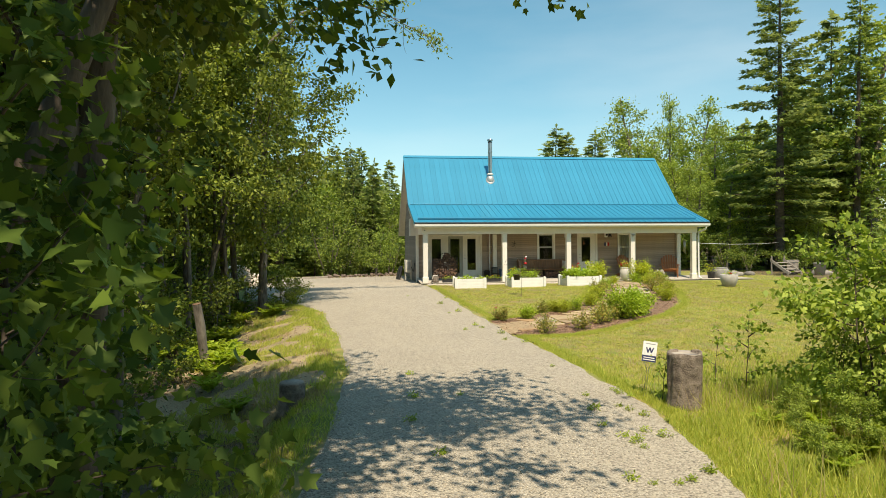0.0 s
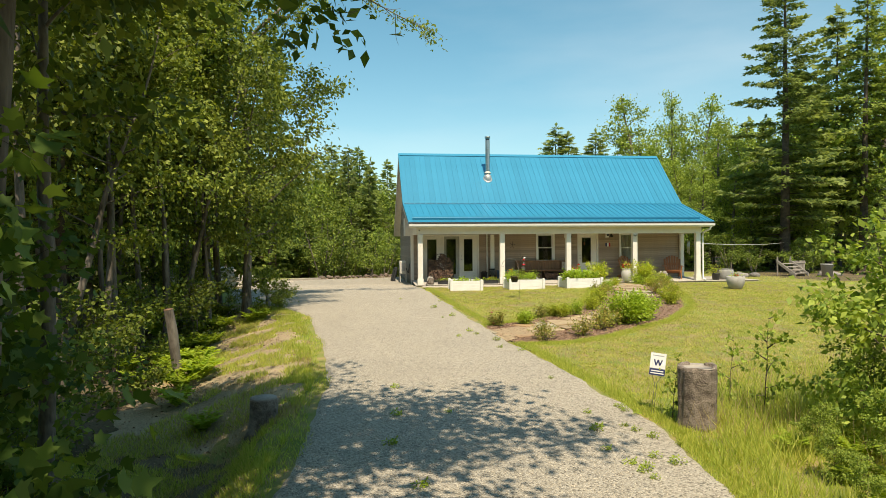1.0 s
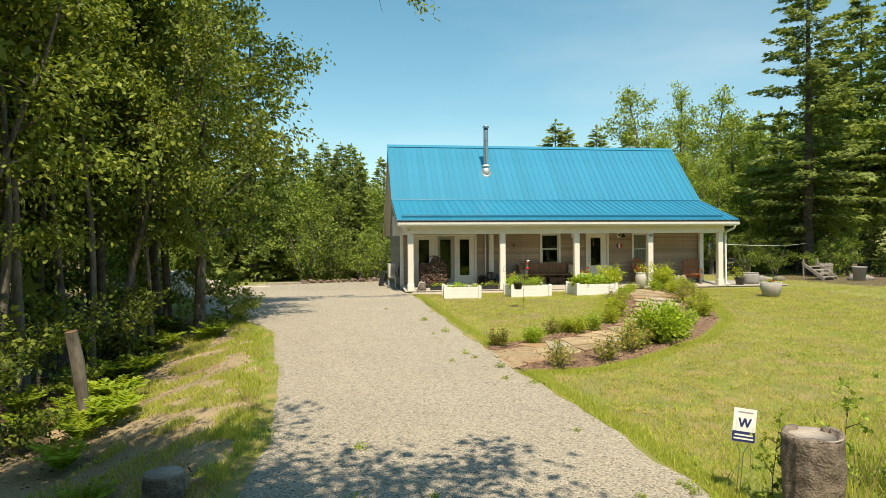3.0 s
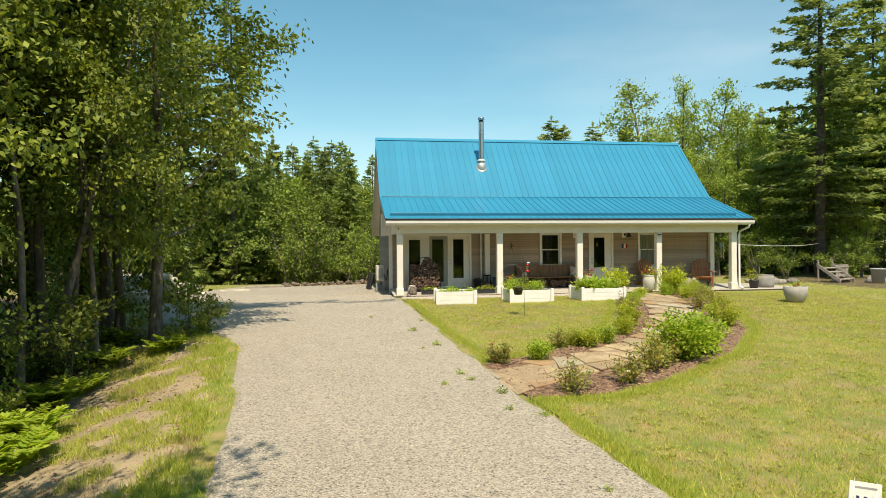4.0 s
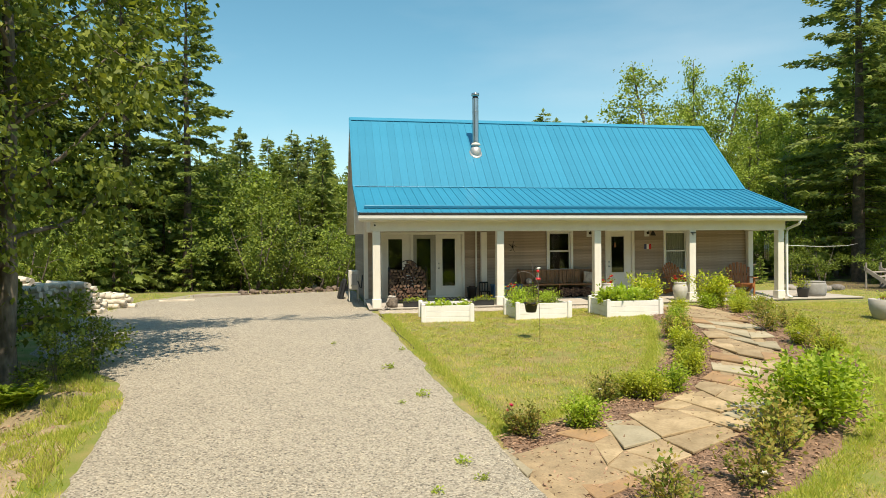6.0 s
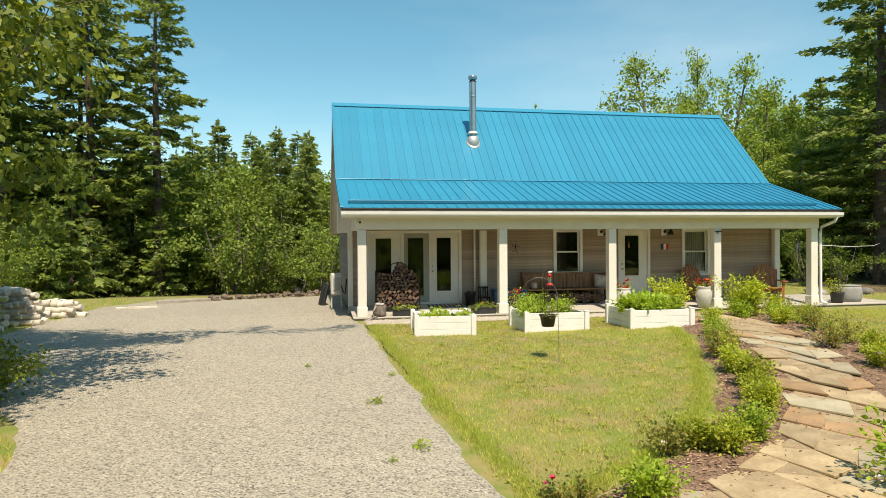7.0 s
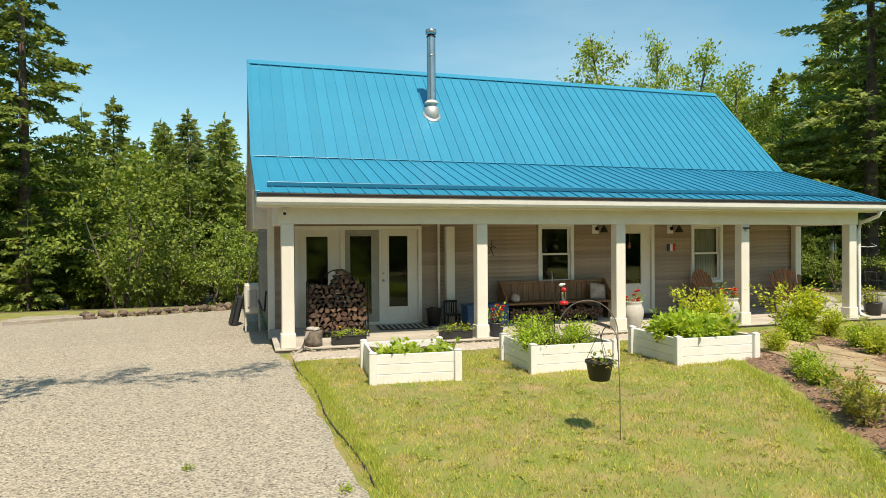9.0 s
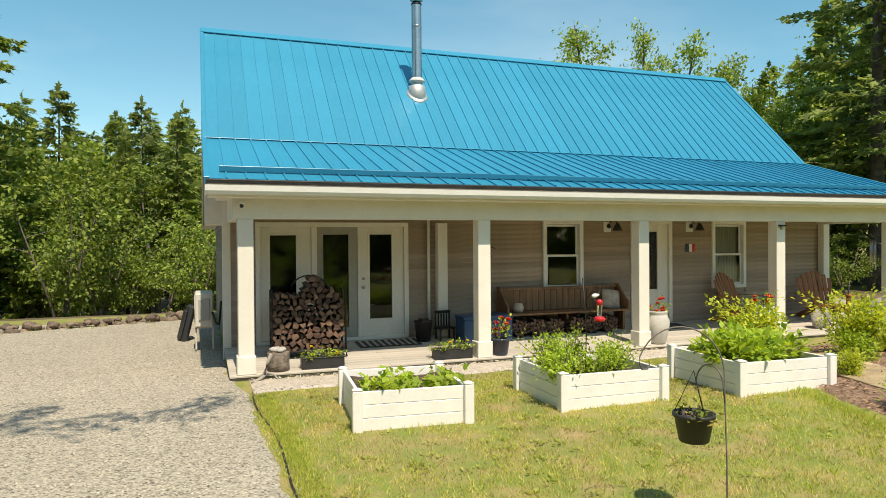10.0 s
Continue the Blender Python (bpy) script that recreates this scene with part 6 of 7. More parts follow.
# bench with its cushion and the bundles of kindling below
bn = thing("bench", "long dark wooden bench with plank back against the wall", "bench", place=ry(5.15, 29.3, deck_z(29.5)))
part("seat", box(0, 2.75, 0, 0.46, 0.40, 0.44, 0.008), "bench_wood", bn)
for i in range(19):
    part("back_slat", box(0.03 + i * 0.142, 0.165 + i * 0.142, 0.44, 0.47, 0.45, 0.88, 0.004), "bench_wood", bn)
part("top_rail", box(-0.02, 2.77, 0.42, 0.49, 0.86, 0.92, 0.01), "bench_wood", bn)
for x in (0.0, 1.34, 2.69):
    part("leg", box(x, x + 0.06, 0.12, 0.46, 0.0, 0.40, 0.006), "bench_wood", bn)
for x in (-0.03, 2.74):
    part("arm_panel", prism([(0, 0.40), (0.5, 0.40), (0.5, 0.95), (0.4, 0.95), (0.1, 0.66), (0, 0.60)], 0.04, Matrix.Translation((x, 0, 0)) @ to_side, 0.004), "bench_wood", bn)
cu = bmesh.new()
bmesh.ops.create_cube(cu, size=1)
bmesh.ops.subdivide_edges(cu, edges=cu.edges, cuts=5, use_grid_fill=True)
for v in cu.verts:
    r = (1 - min(1, abs(v.co.x) * 2) ** 4) * (1 - min(1, abs(v.co.z) * 2) ** 4)
    v.co = Vector((v.co.x * 0.42, v.co.y * (0.04 + 0.14 * r), v.co.z * 0.40))
c = part("cushion", cu, "cushion", None, "pale floral cushion on the bench", True)
c.matrix_basis = Matrix.Translation((7.66, 29.58, deck_z(29.6) + 0.62)) @ Euler((radians(-16), radians(8), 0)).to_matrix().to_4x4()
tagged(c, "pale floral cushion leaning on the bench", "cushion")
c2 = part("cushion", lathe([(0, 0), (0.09, 0.02), (0.11, 0.1), (0.08, 0.18), (0, 0.2)], 14), "cushion", None)
c2.matrix_basis = ry(5.45, 29.5, deck_z(29.5) + 0.44)
tagged(c2, "small pale birdhouse ornament on the bench", "ornament")
for i, x in enumerate((5.38, 5.76, 6.14, 6.66, 7.02, 7.40)):
    kb = thing("kindling_bundle", "bundle of split kindling under the bench", "kindling", "kindling under the bench", place=ry(x, 29.24, deck_z(29.3)))
    for q in range(30):
        a, r = q * 2.4, 0.034 * math.sqrt(q)
        obj("stick", LOGS[q % 6], None, kb, place=Matrix.Translation((r * math.cos(a) * 1.05, 0.0, 0.175 + r * math.sin(a) * 0.85)) @ Matrix.Rotation(a, 4, "Y") @ Matrix.Diagonal((0.62, 0.9, 0.62, 1)))
# chest, little chair, bucket, mats
cb = thing("storage_chest", "blue painted wooden chest beside the bench", "chest", place=ry(4.1, 29.0, deck_z(29.1)))
part("body", box(0, 0.98, 0, 0.45, 0, 0.44, 0.012), "blue_paint", cb)
part("lid", box(-0.015, 0.995, -0.015, 0.465, 0.443, 0.50, 0.012), "blue_paint", cb)
for x in (0.2, 0.78):
    part("latch", box(x - 0.02, x + 0.02, -0.022, -0.002, 0.36, 0.47, 0.003), "dark_metal", cb)
lc = thing("childs_chair", "small dark wooden child's chair", "chair", place=ry(3.74, 29.35, deck_z(29.4)))
part("seat", box(0, 0.32, 0, 0.3, 0.22, 0.25, 0.006), "dark_metal", lc)
for x in (0.01, 0.28):
    for y in (0.01, 0.26):
        part("leg", box(x, x + 0.03, y, y + 0.03, 0, 0.22), "dark_metal", lc)
part("backrest", join(*[box(0.01 + i * 0.055, 0.035 + i * 0.055, 0.27, 0.29, 0.25, 0.5) for i in range(6)], box(0, 0.32, 0.265, 0.295, 0.5, 0.55, 0.004)), "dark_metal", lc)
bk = thing("bucket", "dark bucket filled with kindling", "bucket", place=ry(3.47, 29.5, deck_z(29.5)))
part("pail", lathe([(0.13, 0), (0.17, 0.36), (0.18, 0.36), (0.18, 0.38), (0.165, 0.38), (0.155, 0.3), (0, 0.3)], 20), "black_plastic", bk)
for q in range(9):
    obj("stick", LOGS[q % 6], None, bk, place=Matrix.Translation((0.08 * math.cos(q * 2.4), 0.08 * math.sin(q * 2.4), 0.2)) @ Matrix.Rotation(radians(90), 4, "X") @ Matrix.Diagonal((0.5, 0.55, 0.5, 1)))
dm = thing("door_mat", "striped dark and pale mat before the patio door", "mat", place=ry(2.2, 29.2, deck_z(29.3) + 0.0))
part("base", box(0, 1.15, 0, 0.5, 0.0, 0.014, 0.003), "mat_dark", dm)
for i in range(9):
    part("stripe", box(0.06 + i * 0.12, 0.11 + i * 0.12, 0.02, 0.48, 0.012, 0.018), "mat_pale", dm)
dm.rotation_euler = (da_tilt := math.atan2(DECK_WALL - DECK_Z, WY - DECK_Y), 0, 0)
dm2 = thing("door_mat", "dark mat before the entrance door", "mat", place=ry(8.5, 29.2, deck_z(29.2)))
part("base", box(0, 0.9, 0, 0.5, 0.0, 0.016, 0.003), "mat_dark", dm2)
dm2.rotation_euler = (da_tilt, 0, 0)
# stump with stones, driftwood, flower boxes
sp = thing("log_stump", "rough log stump topped with stones on the deck edge", "stump", place=ry(0.66, 28.12, deck_z(28.1)))
part("log", lathe([(0.17, 0), (0.165, 0.1), (0.17, 0.26), (0.165, 0.28), (0, 0.285)], 18), "stump_bark", sp)


def rock_mesh(seed, sx, sy, sz, material="stone_grey", sub=2):
    bm = bmesh.new()
    bmesh.ops.create_icosphere(bm, subdivisions=sub, radius=1)
    for v in bm.verts:
        k = 1 + 0.45 * noise.noise(v.co * 1.5 + Vector((seed * 5.1, 0, 0))) + 0.22 * noise.noise(v.co * 3.1 + Vector((0, seed * 3.3, 0)))
        v.co = Vector((v.co.x * sx * k, v.co.y * sy * k, v.co.z * sz * k))
    return bm


for i, (x, y, s) in enumerate(((-0.06, 0.0, 0.08), (0.06, 0.03, 0.07), (0.02, -0.07, 0.06), (0.0, 0.08, 0.07))):
    q = part("stone", rock_mesh(i, s, s * 0.8, s * 0.55), "pot_concrete", None, "", True)
    q.matrix_basis = ry(0.66 + x, 28.12 + y, deck_z(28.1) + 0.285 + s * 0.42)
    tagged(q, "small smooth stone on the log stump", "stone", "stones on the log stump")
dw = thing("driftwood", "twisted grey driftwood root by the post", "driftwood", place=ry(0.42, 27.75, 0.04))
for k, pts in enumerate((((-0.12, 0, 0.02), (0.0, 0.03, 0.12), (0.05, 0, 0.3), (0.1, 0.02, 0.42)), ((0.0, 0.02, 0.1), (-0.08, -0.04, 0.06), (-0.2, -0.06, 0.03)), ((0.02, 0.02, 0.15), (0.14, 0.02, 0.1), (0.2, -0.02, 0.02)))):
    part("root", rod(pts, 0.028 - 0.006 * k, 7), "weathered_wood", dw)


def flower_box(x, turn, seed, petals):
    fb = thing("flower_box", "long black planter box with small flowers", "planter", "flower boxes on the deck edge", place=ry(x, 28.0, deck_z(28.05), turn))
    part("trough", join(box(0, 0.66, 0, 0.2, 0, 0.02), box(0, 0.66, 0, 0.018, 0.02, 0.17, 0.004), box(0, 0.66, 0.182, 0.2, 0.02, 0.17, 0.004), box(0, 0.018, 0.018, 0.182, 0.02, 0.17), box(0.642, 0.66, 0.018, 0.182, 0.02, 0.17)), "black_plastic", fb)
    part("rim", join(box(-0.012, 0.672, -0.012, 0.01, 0.165, 0.18, 0.003), box(-0.012, 0.672, 0.19, 0.212, 0.165, 0.18, 0.003)), "black_plastic", fb)
    part("soil", box(0.018, 0.642, 0.018, 0.182, 0.02, 0.14), "soil", fb)
    for i in range(4):
        clump("flower", "small flowering plant in the planter box", x + 0.1 + i * 0.15, 28.1, deck_z(28.1) + 0.14, 0.14, 0.16, seed + i, 60, 0.05, stems=6, flowers=1 if i % 2 else 0, petal=petals, bloom=0.03)


flower_box(1.0, -1, 140, "yellow_petal")
flower_box(3.18, -1, 150, "yellow_petal")
gl = part("glass_ball", lathe([(0, -0.05), (0.03, -0.042), (0.05, -0.0), (0.03, 0.042), (0, 0.05)], 16), "glass", None)
gl.matrix_basis = ry(1.28, 28.1, deck_z(28.1) + 0.25)
tagged(gl, "green glass garden ball in the planter", "ornament")


def potted(name, label, x, y, z, profile, material, seed, petal="red_petal", H=0.28, W=0.32, n=120, blooms=9, size=0.06, leaf="veg_leaf"):
    p = thing(name, label, "plant pot", place=ry(x, y, z))
    part("pot", lathe(profile, 28), material, p)
    top = profile[-1][1]
    clump("geranium" if blooms else "potted_plant", "red geranium in a pot" if blooms else "leafy green potted plant", x, y, z + top - 0.02, H, W, seed, n, size, stems=8, flowers=blooms, petal=petal, bloom=0.05, leaf=leaf)
    return p


URN = [(0.15, 0), (0.17, 0.02), (0.23, 0.3), (0.24, 0.42), (0.2, 0.52), (0.19, 0.56), (0.21, 0.59), (0.21, 0.61), (0.18, 0.61), (0.17, 0.55), (0, 0.54)]
potted("urn", "tall pale textured urn with red geraniums", 7.68, 28.12, deck_z(28.2), URN, "urn_glaze", 160)
potted("urn", "tall pale textured urn with red geraniums", 10.15, 27.98, deck_z(28.2), URN, "urn_glaze", 161)
potted("flower_pot", "dark blue pot with tall red geranium beside the post", 4.4, 28.08, deck_z(28.1), [(0.11, 0), (0.12, 0.02), (0.155, 0.25), (0.17, 0.25), (0.17, 0.29), (0.15, 0.29), (0, 0.24)], "navy_pot", 162, H=0.42, W=0.3)
potted("bowl_planter", "large round grey concrete planter on the lawn", 11.98, 21.75, float(ground_z(11.98, 21.75)), [(0.19, 0), (0.25, 0.06), (0.33, 0.26), (0.355, 0.5), (0.335, 0.51), (0.31, 0.45), (0, 0.44)], "pot_concrete", 163, W=0.4, blooms=3)
potted("tomato_pot", "black pot with a caged tomato plant on the side deck", 15.0, 28.35, DECK_Z, [(0.16, 0), (0.2, 0.3), (0.21, 0.33), (0.19, 0.33), (0, 0.28)], "black_plastic", 164, H=0.55, W=0.5, n=320, blooms=0, leaf="shrub_leaf")
cage = thing("plant_cage", "thin wire plant support in the tomato pot", "plant support", place=ry(15.0, 28.35, DECK_Z + 0.3))
for h in (0.35, 0.6, 0.82):
    part("ring", rod([(0.2 * math.cos(a), 0.2 * math.sin(a), h) for a in np.linspace(0, 6.28, 17)], 0.005, 5), "dark_metal", cage)
for a in (0, 2.1, 4.2):
    part("stake", rod([(0.12 * math.cos(a), 0.12 * math.sin(a), 0), (0.2 * math.cos(a), 0.2 * math.sin(a), 0.85)], 0.005, 5), "dark_metal", cage)
cage2 = thing("plant_cage", "green wire plant support among the beans", "plant support", place=ry(8.15, 26.2, 0.1))
for h in (0.5, 0.8, 1.05):
    part("ring", rod([(0.2 * math.cos(a), 0.2 * math.sin(a), h) for a in np.linspace(0, 6.28, 17)], 0.006, 5), "tarp_green", cage2)
for a in (0, 2.1, 4.2):
    part("stake", rod([(0.12 * math.cos(a), 0.12 * math.sin(a), 0), (0.2 * math.cos(a), 0.2 * math.sin(a), 1.08)], 0.006, 5), "tarp_green", cage2)
ot = thing("storage_ottoman", "round grey ribbed storage drum on the side deck", "storage drum", place=ry(15.75, 28.75, DECK_Z))
part("drum", lathe([(0.36, 0), (0.4, 0.12), (0.41, 0.25), (0.4, 0.4), (0.37, 0.48)], 30), "ottoman_grey", ot)
part("lid", lathe([(0.37, 0.485), (0.375, 0.52), (0, 0.54)], 30), "ottoman_grey", ot)


def adirondack(x, y, turn):
    c = thing("adirondack_chair", "reddish cedar slatted garden chair on the porch", "chair", "garden chairs on the porch", place=ry(x, y, deck_z(y), turn, 1.13))
    for i in range(5):
        m = Matrix.Translation((0, 0.02 + i * 0.1, 0.38 - i * 0.03))
        part("seat_slat", box(-0.28, 0.28, 0, 0.085, 0, 0.02, 0.004, m @ Matrix.Rotation(radians(-14), 4, "X")), "cedar", c)
    hts = (0.66, 0.74, 0.80, 0.82, 0.80, 0.74, 0.66)
    for i, h in enumerate(hts):
        m = Matrix.Translation(((i - 3) * 0.088, 0.50, 0.26)) @ Matrix.Rotation(radians(-22), 4, "X") @ Matrix.Rotation(radians((i - 3) * 1.6), 4, "Y")
        part("back_slat", box(-0.04, 0.04, -0.01, 0.01, 0, h, 0.006, m), "cedar", c)
    part("back_rail", box(-0.3, 0.3, 0.66, 0.69, 0.6, 0.67, 0.004), "cedar", c)
    for s in (-1, 1):
        part("arm", box(s * 0.36 - 0.07, s * 0.36 + 0.07, -0.06, 0.68, 0.55, 0.575, 0.008), "cedar", c)
        part("front_leg", box(s * 0.33 - 0.02, s * 0.33 + 0.02, 0.0, 0.1, 0, 0.55, 0.004), "cedar", c)
        part("side_rail", prism([(0, 0.28), (0, 0.4), (0.85, 0.12), (0.88, 0.0), (0.78, 0.0)], 0.03, Matrix.Translation((s * 0.29 - 0.015, 0.0, 0)) @ to_side, 0.003), "cedar", c)
        part("arm_brace", box(s * 0.35 - 0.015, s * 0.35 + 0.015, 0.04, 0.09, 0.40, 0.55), "cedar", c)
    return c


adirondack(12.95, 28.72, -22)
adirondack(11.05, 28.95, 18)
for x, z in ((12.35, 0.0), (12.1, 0.0)):
    q = part("stone", rock_mesh(x, 0.16, 0.12, 0.22), "stone_grey", None, "", True)
    q.matrix_basis = ry(x, 28.4, deck_z(28.4) + 0.2, 20)
    tagged(q, "pale upright stone beside the garden chair", "stone")


def wall_lamp(x, z):
    w = thing("wall_lamp", "dark barn-style lamp on a pale wall plate", "wall lamp", "lamps beside the entrance", place=ry(x, WY, z))
    part("plate", box(-0.12, 0.06, -0.03, 0.0, -0.1, 0.12, 0.006), "white_vinyl", w, "pale mounting block")
    part("arm", rod([(0.0, -0.03, 0.05), (0.02, -0.1, 0.14), (0.08, -0.16, 0.15), (0.12, -0.18, 0.08)], 0.012, 8), "dark_metal", w)
    part("mount", lathe([(0, 0), (0.05, 0), (0.05, 0.02), (0, 0.03)], 14, Matrix.Translation((0, -0.03, 0.03)) @ Matrix.Rotation(radians(90), 4, "X")), "dark_metal", w)
    part("shade", lathe([(0.02, 0.08), (0.03, 0.06), (0.05, 0.04), (0.11, -0.09), (0.105, -0.09), (0.045, 0.03)], 18, Matrix.Translation((0.12, -0.18, 0.02))), "dark_metal", w, "dark conical metal shade")


wall_lamp(7.82, 2.38)
wall_lamp(10.0, 2.38)
pq = thing("wall_plaque", "small tricolour plaque beside the entrance door", "plaque", place=ry(10.0, WY - 0.012, 1.92))
for i, mname in enumerate(("sign_navy", "sign_white", "red_plastic")):
    part("panel", box(-0.13 + i * 0.085, -0.045 + i * 0.085, -0.012, 0.0, -0.09, 0.09), mname, pq)
wr = thing("wall_ornament", "dark twig ornament hung on the siding", "ornament", place=ry(5.0, WY - 0.03, 1.95))
for k in range(5):
    part("twig", rod([(0, 0, 0), (0.05 * math.cos(k * 1.3), -0.01, 0.12 * math.sin(k * 1.3 + 0.4)), (0.14 * math.cos(k * 1.3), 0, 0.2 * math.sin(k * 1.3))], 0.008, 5), "dark_metal", wr)
dg = thing("door_ornament", "small dried ornament hanging on the entrance door", "ornament", place=ry(8.75, WY - 0.03, 2.05))
part("string", rod([(0, 0, 0), (0, 0, 0.4)], 0.004, 5), "mat_pale", dg)
part("drop", lathe([(0, -0.16), (0.035, -0.1), (0.02, -0.03), (0.03, 0.0), (0, 0.03)], 10), "cedar", dg)
wc = thing("wind_chime", "silver tube wind chime under the porch beam", "wind chime", place=ry(13.45, 28.15, 2.46))
part("string", rod([(0, 0, -0.35), (0, 0, 0)], 0.004, 5), "dark_metal", wc)
part("ring", lathe([(0.07, -0.37), (0.07, -0.35), (0, -0.345)], 14), "dark_metal", wc)
for k in range(5):
    part("tube", rod([(0.055 * math.cos(k * 1.26), 0.055 * math.sin(k * 1.26), -0.38), (0.055 * math.cos(k * 1.26), 0.055 * math.sin(k * 1.26), -0.85 - 0.05 * k)], 0.01, 6), "steel", wc)
sc = thing("security_camera", "small white security camera under the eave", "camera", place=ry(0.12, DECK_Y + 0.0, 2.68))
part("mount", lathe([(0, 0), (0.035, 0), (0.035, 0.03), (0, 0.03)], 12, Matrix.Translation((0, 0.04, 0)) @ Matrix.Rotation(radians(90), 4, "X")), "white_vinyl", sc)
part("body", lathe([(0, -0.07), (0.035, -0.07), (0.04, 0.05), (0, 0.07)], 14, Matrix.Translation((0.0, -0.06, -0.02)) @ Matrix.Rotation(radians(75), 4, "X")), "white_vinyl", sc)
part("lens", lathe([(0, 0), (0.03, 0), (0.03, 0.01), (0, 0.012)], 14, Matrix.Translation((0.0, -0.128, -0.04)) @ Matrix.Rotation(radians(75), 4, "X")), "black_plastic", sc)
pl = thing("porch_light", "small metal light on the porch post", "lamp", place=ry(10.6, DECK_Y + 0.02, 2.34))
part("bracket", box(-0.09, 0.09, -0.05, 0.0, 0.02, 0.05, 0.004), "dark_metal", pl)
part("bulb", lathe([(0, -0.05), (0.03, -0.04), (0.035, 0.01), (0, 0.02)], 10), "steel", pl)
# heat pump on its stand
hpn = thing("heat_pump", "beige outdoor heat pump on a metal stand by the wall", "heat pump", place=ry(-0.55, 30.8, 0.12))
part("case", box(0.0, 0.32, 0, 0.85, 0.42, 1.05, 0.02), "beige_metal", hpn)
part("grille", lathe([(0.26, 0), (0.27, 0.012), (0.25, 0.014), (0, 0.006)], 24, Matrix.Translation((0.0, 0.34, 0.73)) @ Matrix.Rotation(radians(-90), 4, "Y")), "grey_plastic", hpn, "round grey fan grille")
part("side_cover", box(0.06, 0.26, -0.03, 0.0, 0.55, 0.95, 0.01), "grey_plastic", hpn)
for y in (0.08, 0.72):
    for x in (0.0, 0.3):
        part("leg", box(x, x + 0.03, y, y + 0.03, 0, 0.40), "beige_metal", hpn)
    part("cross_bar", box(0.0, 0.33, y, y + 0.03, 0.39, 0.42), "beige_metal", hpn)
part("hose", rod([(0.3, -0.02, 0.7), (0.36, -0.1, 0.5), (0.42, -0.05, 0.45), (0.46, 0.0, 0.9)], 0.02, 8), "black_plastic", hpn)
tp = part("folded_tarp", join(box(-0.06, 0.06, -0.26, 0.26, -0.42, 0.40, 0.05, Matrix.Rotation(radians(14), 4, "Y")), box(-0.11, -0.05, -0.14, 0.16, -0.36, 0.28, 0.03, Matrix.Rotation(radians(14), 4, "Y"))), "black_plastic", None)
tp.matrix_basis = ry(-0.72, 32.6, 0.42, 10)
tagged(tp, "dark folded sled or tarp leaning behind the heat pump", "tarp")

# ---- out on the grounds ----
sb = thing("stump", "hollow barked tree stump at the lawn's edge", "stump", place=ry(1.99, 6.58, float(ground_z(1.99, 6.58)) - 0.05))
bm = bmesh.new()
ns, nz = 64, 14
ring = []
for k in range(nz):
    z = 0.93 * k / (nz - 1)
    ring.append([])
    for i in range(ns):
        a = 2 * math.pi * i / ns
        r = 0.27 * (1.12 - 0.12 * min(1, z / 0.25)) * (1 + 0.05 * noise.noise((math.cos(a) * 2, math.sin(a) * 2, z * 2)) + 0.075 * noise.noise((math.cos(a) * 7, math.sin(a) * 7, z * 2.2)) + 0.04 * noise.noise((math.cos(a) * 16, math.sin(a) * 16, z * 9)))
        zt = z + (0.04 * noise.noise((math.cos(a) * 1.5, math.sin(a) * 1.5, 9)) - (0.07 if 0.6 < a < 1.5 else 0) if k == nz - 1 else 0)
        ring[-1].append(bm.verts.new((r * math.cos(a), r * math.sin(a), zt)))
for sc_, dz_ in ((0.80, 0.0), (0.74, -0.28), (0.0, -0.3)):
    ring.append([bm.verts.new((v.co.x * sc_, v.co.y * sc_, v.co.z + dz_)) for v in ring[nz - 1]])
for a, b in zip(ring, ring[1:]):
    for i in range(ns):
        bm.faces.new((a[i], a[(i + 1) % ns], b[(i + 1) % ns], b[i]))
part("bark", bm, "stump_bark", sb, "", True)
part("rim", lathe([(0.215, 0.90), (0.262, 0.925), (0.266, 0.905)], 30), "weathered_wood", sb, "pale weathered cut rim")
s2 = thing("stump", "weathered grey tree stump on the shaded bank", "stump", place=ry(-4.46, 8.4, -1.08))
part("bark", lathe([(0.32, 0), (0.25, 0.12), (0.225, 0.35), (0.22, 0.6), (0.215, 0.62)], 20), "stump_bark", s2)
part("top", lathe([(0.215, 0.61), (0.205, 0.64), (0, 0.645)], 20), "weathered_wood", s2, "grey cut top")
po = thing("post", "leaning barked log post at the wood's edge", "post")
v, f = tube_arrays([(-6.78, 12.8, -1.25), (-6.81, 12.78, -0.93), (-6.88, 12.7, -0.4), (-6.91, 12.63, 0.1), (-6.98, 12.56, 0.62)], [0.125, 0.115, 0.105, 0.11, 0.10], 14)
obj("log", mesh_np("log", [(v, f)], True), "bark_grey", po)
top = part("end", lathe([(0.10, 0), (0.10, 0.02), (0, 0.022)], 12), "cut_wood", po, "pale sawn end")
top.matrix_basis = Matrix.Translation((-6.98, 12.56, 0.615)) @ Euler((radians(7), radians(-8), 0)).to_matrix().to_4x4()
fb = thing("fallen_branch", "thin grey fallen branch on the bank", "branch")
v, f = tube_arrays([on_ground(-8.6, 16.3, 0.08), on_ground(-7.6, 16.6, 0.06), on_ground(-6.6, 17.2, 0.05)], [0.03, 0.025, 0.012], 7)
obj("stem", mesh_np("stem", [(v, f)], True), "weathered_wood", fb)
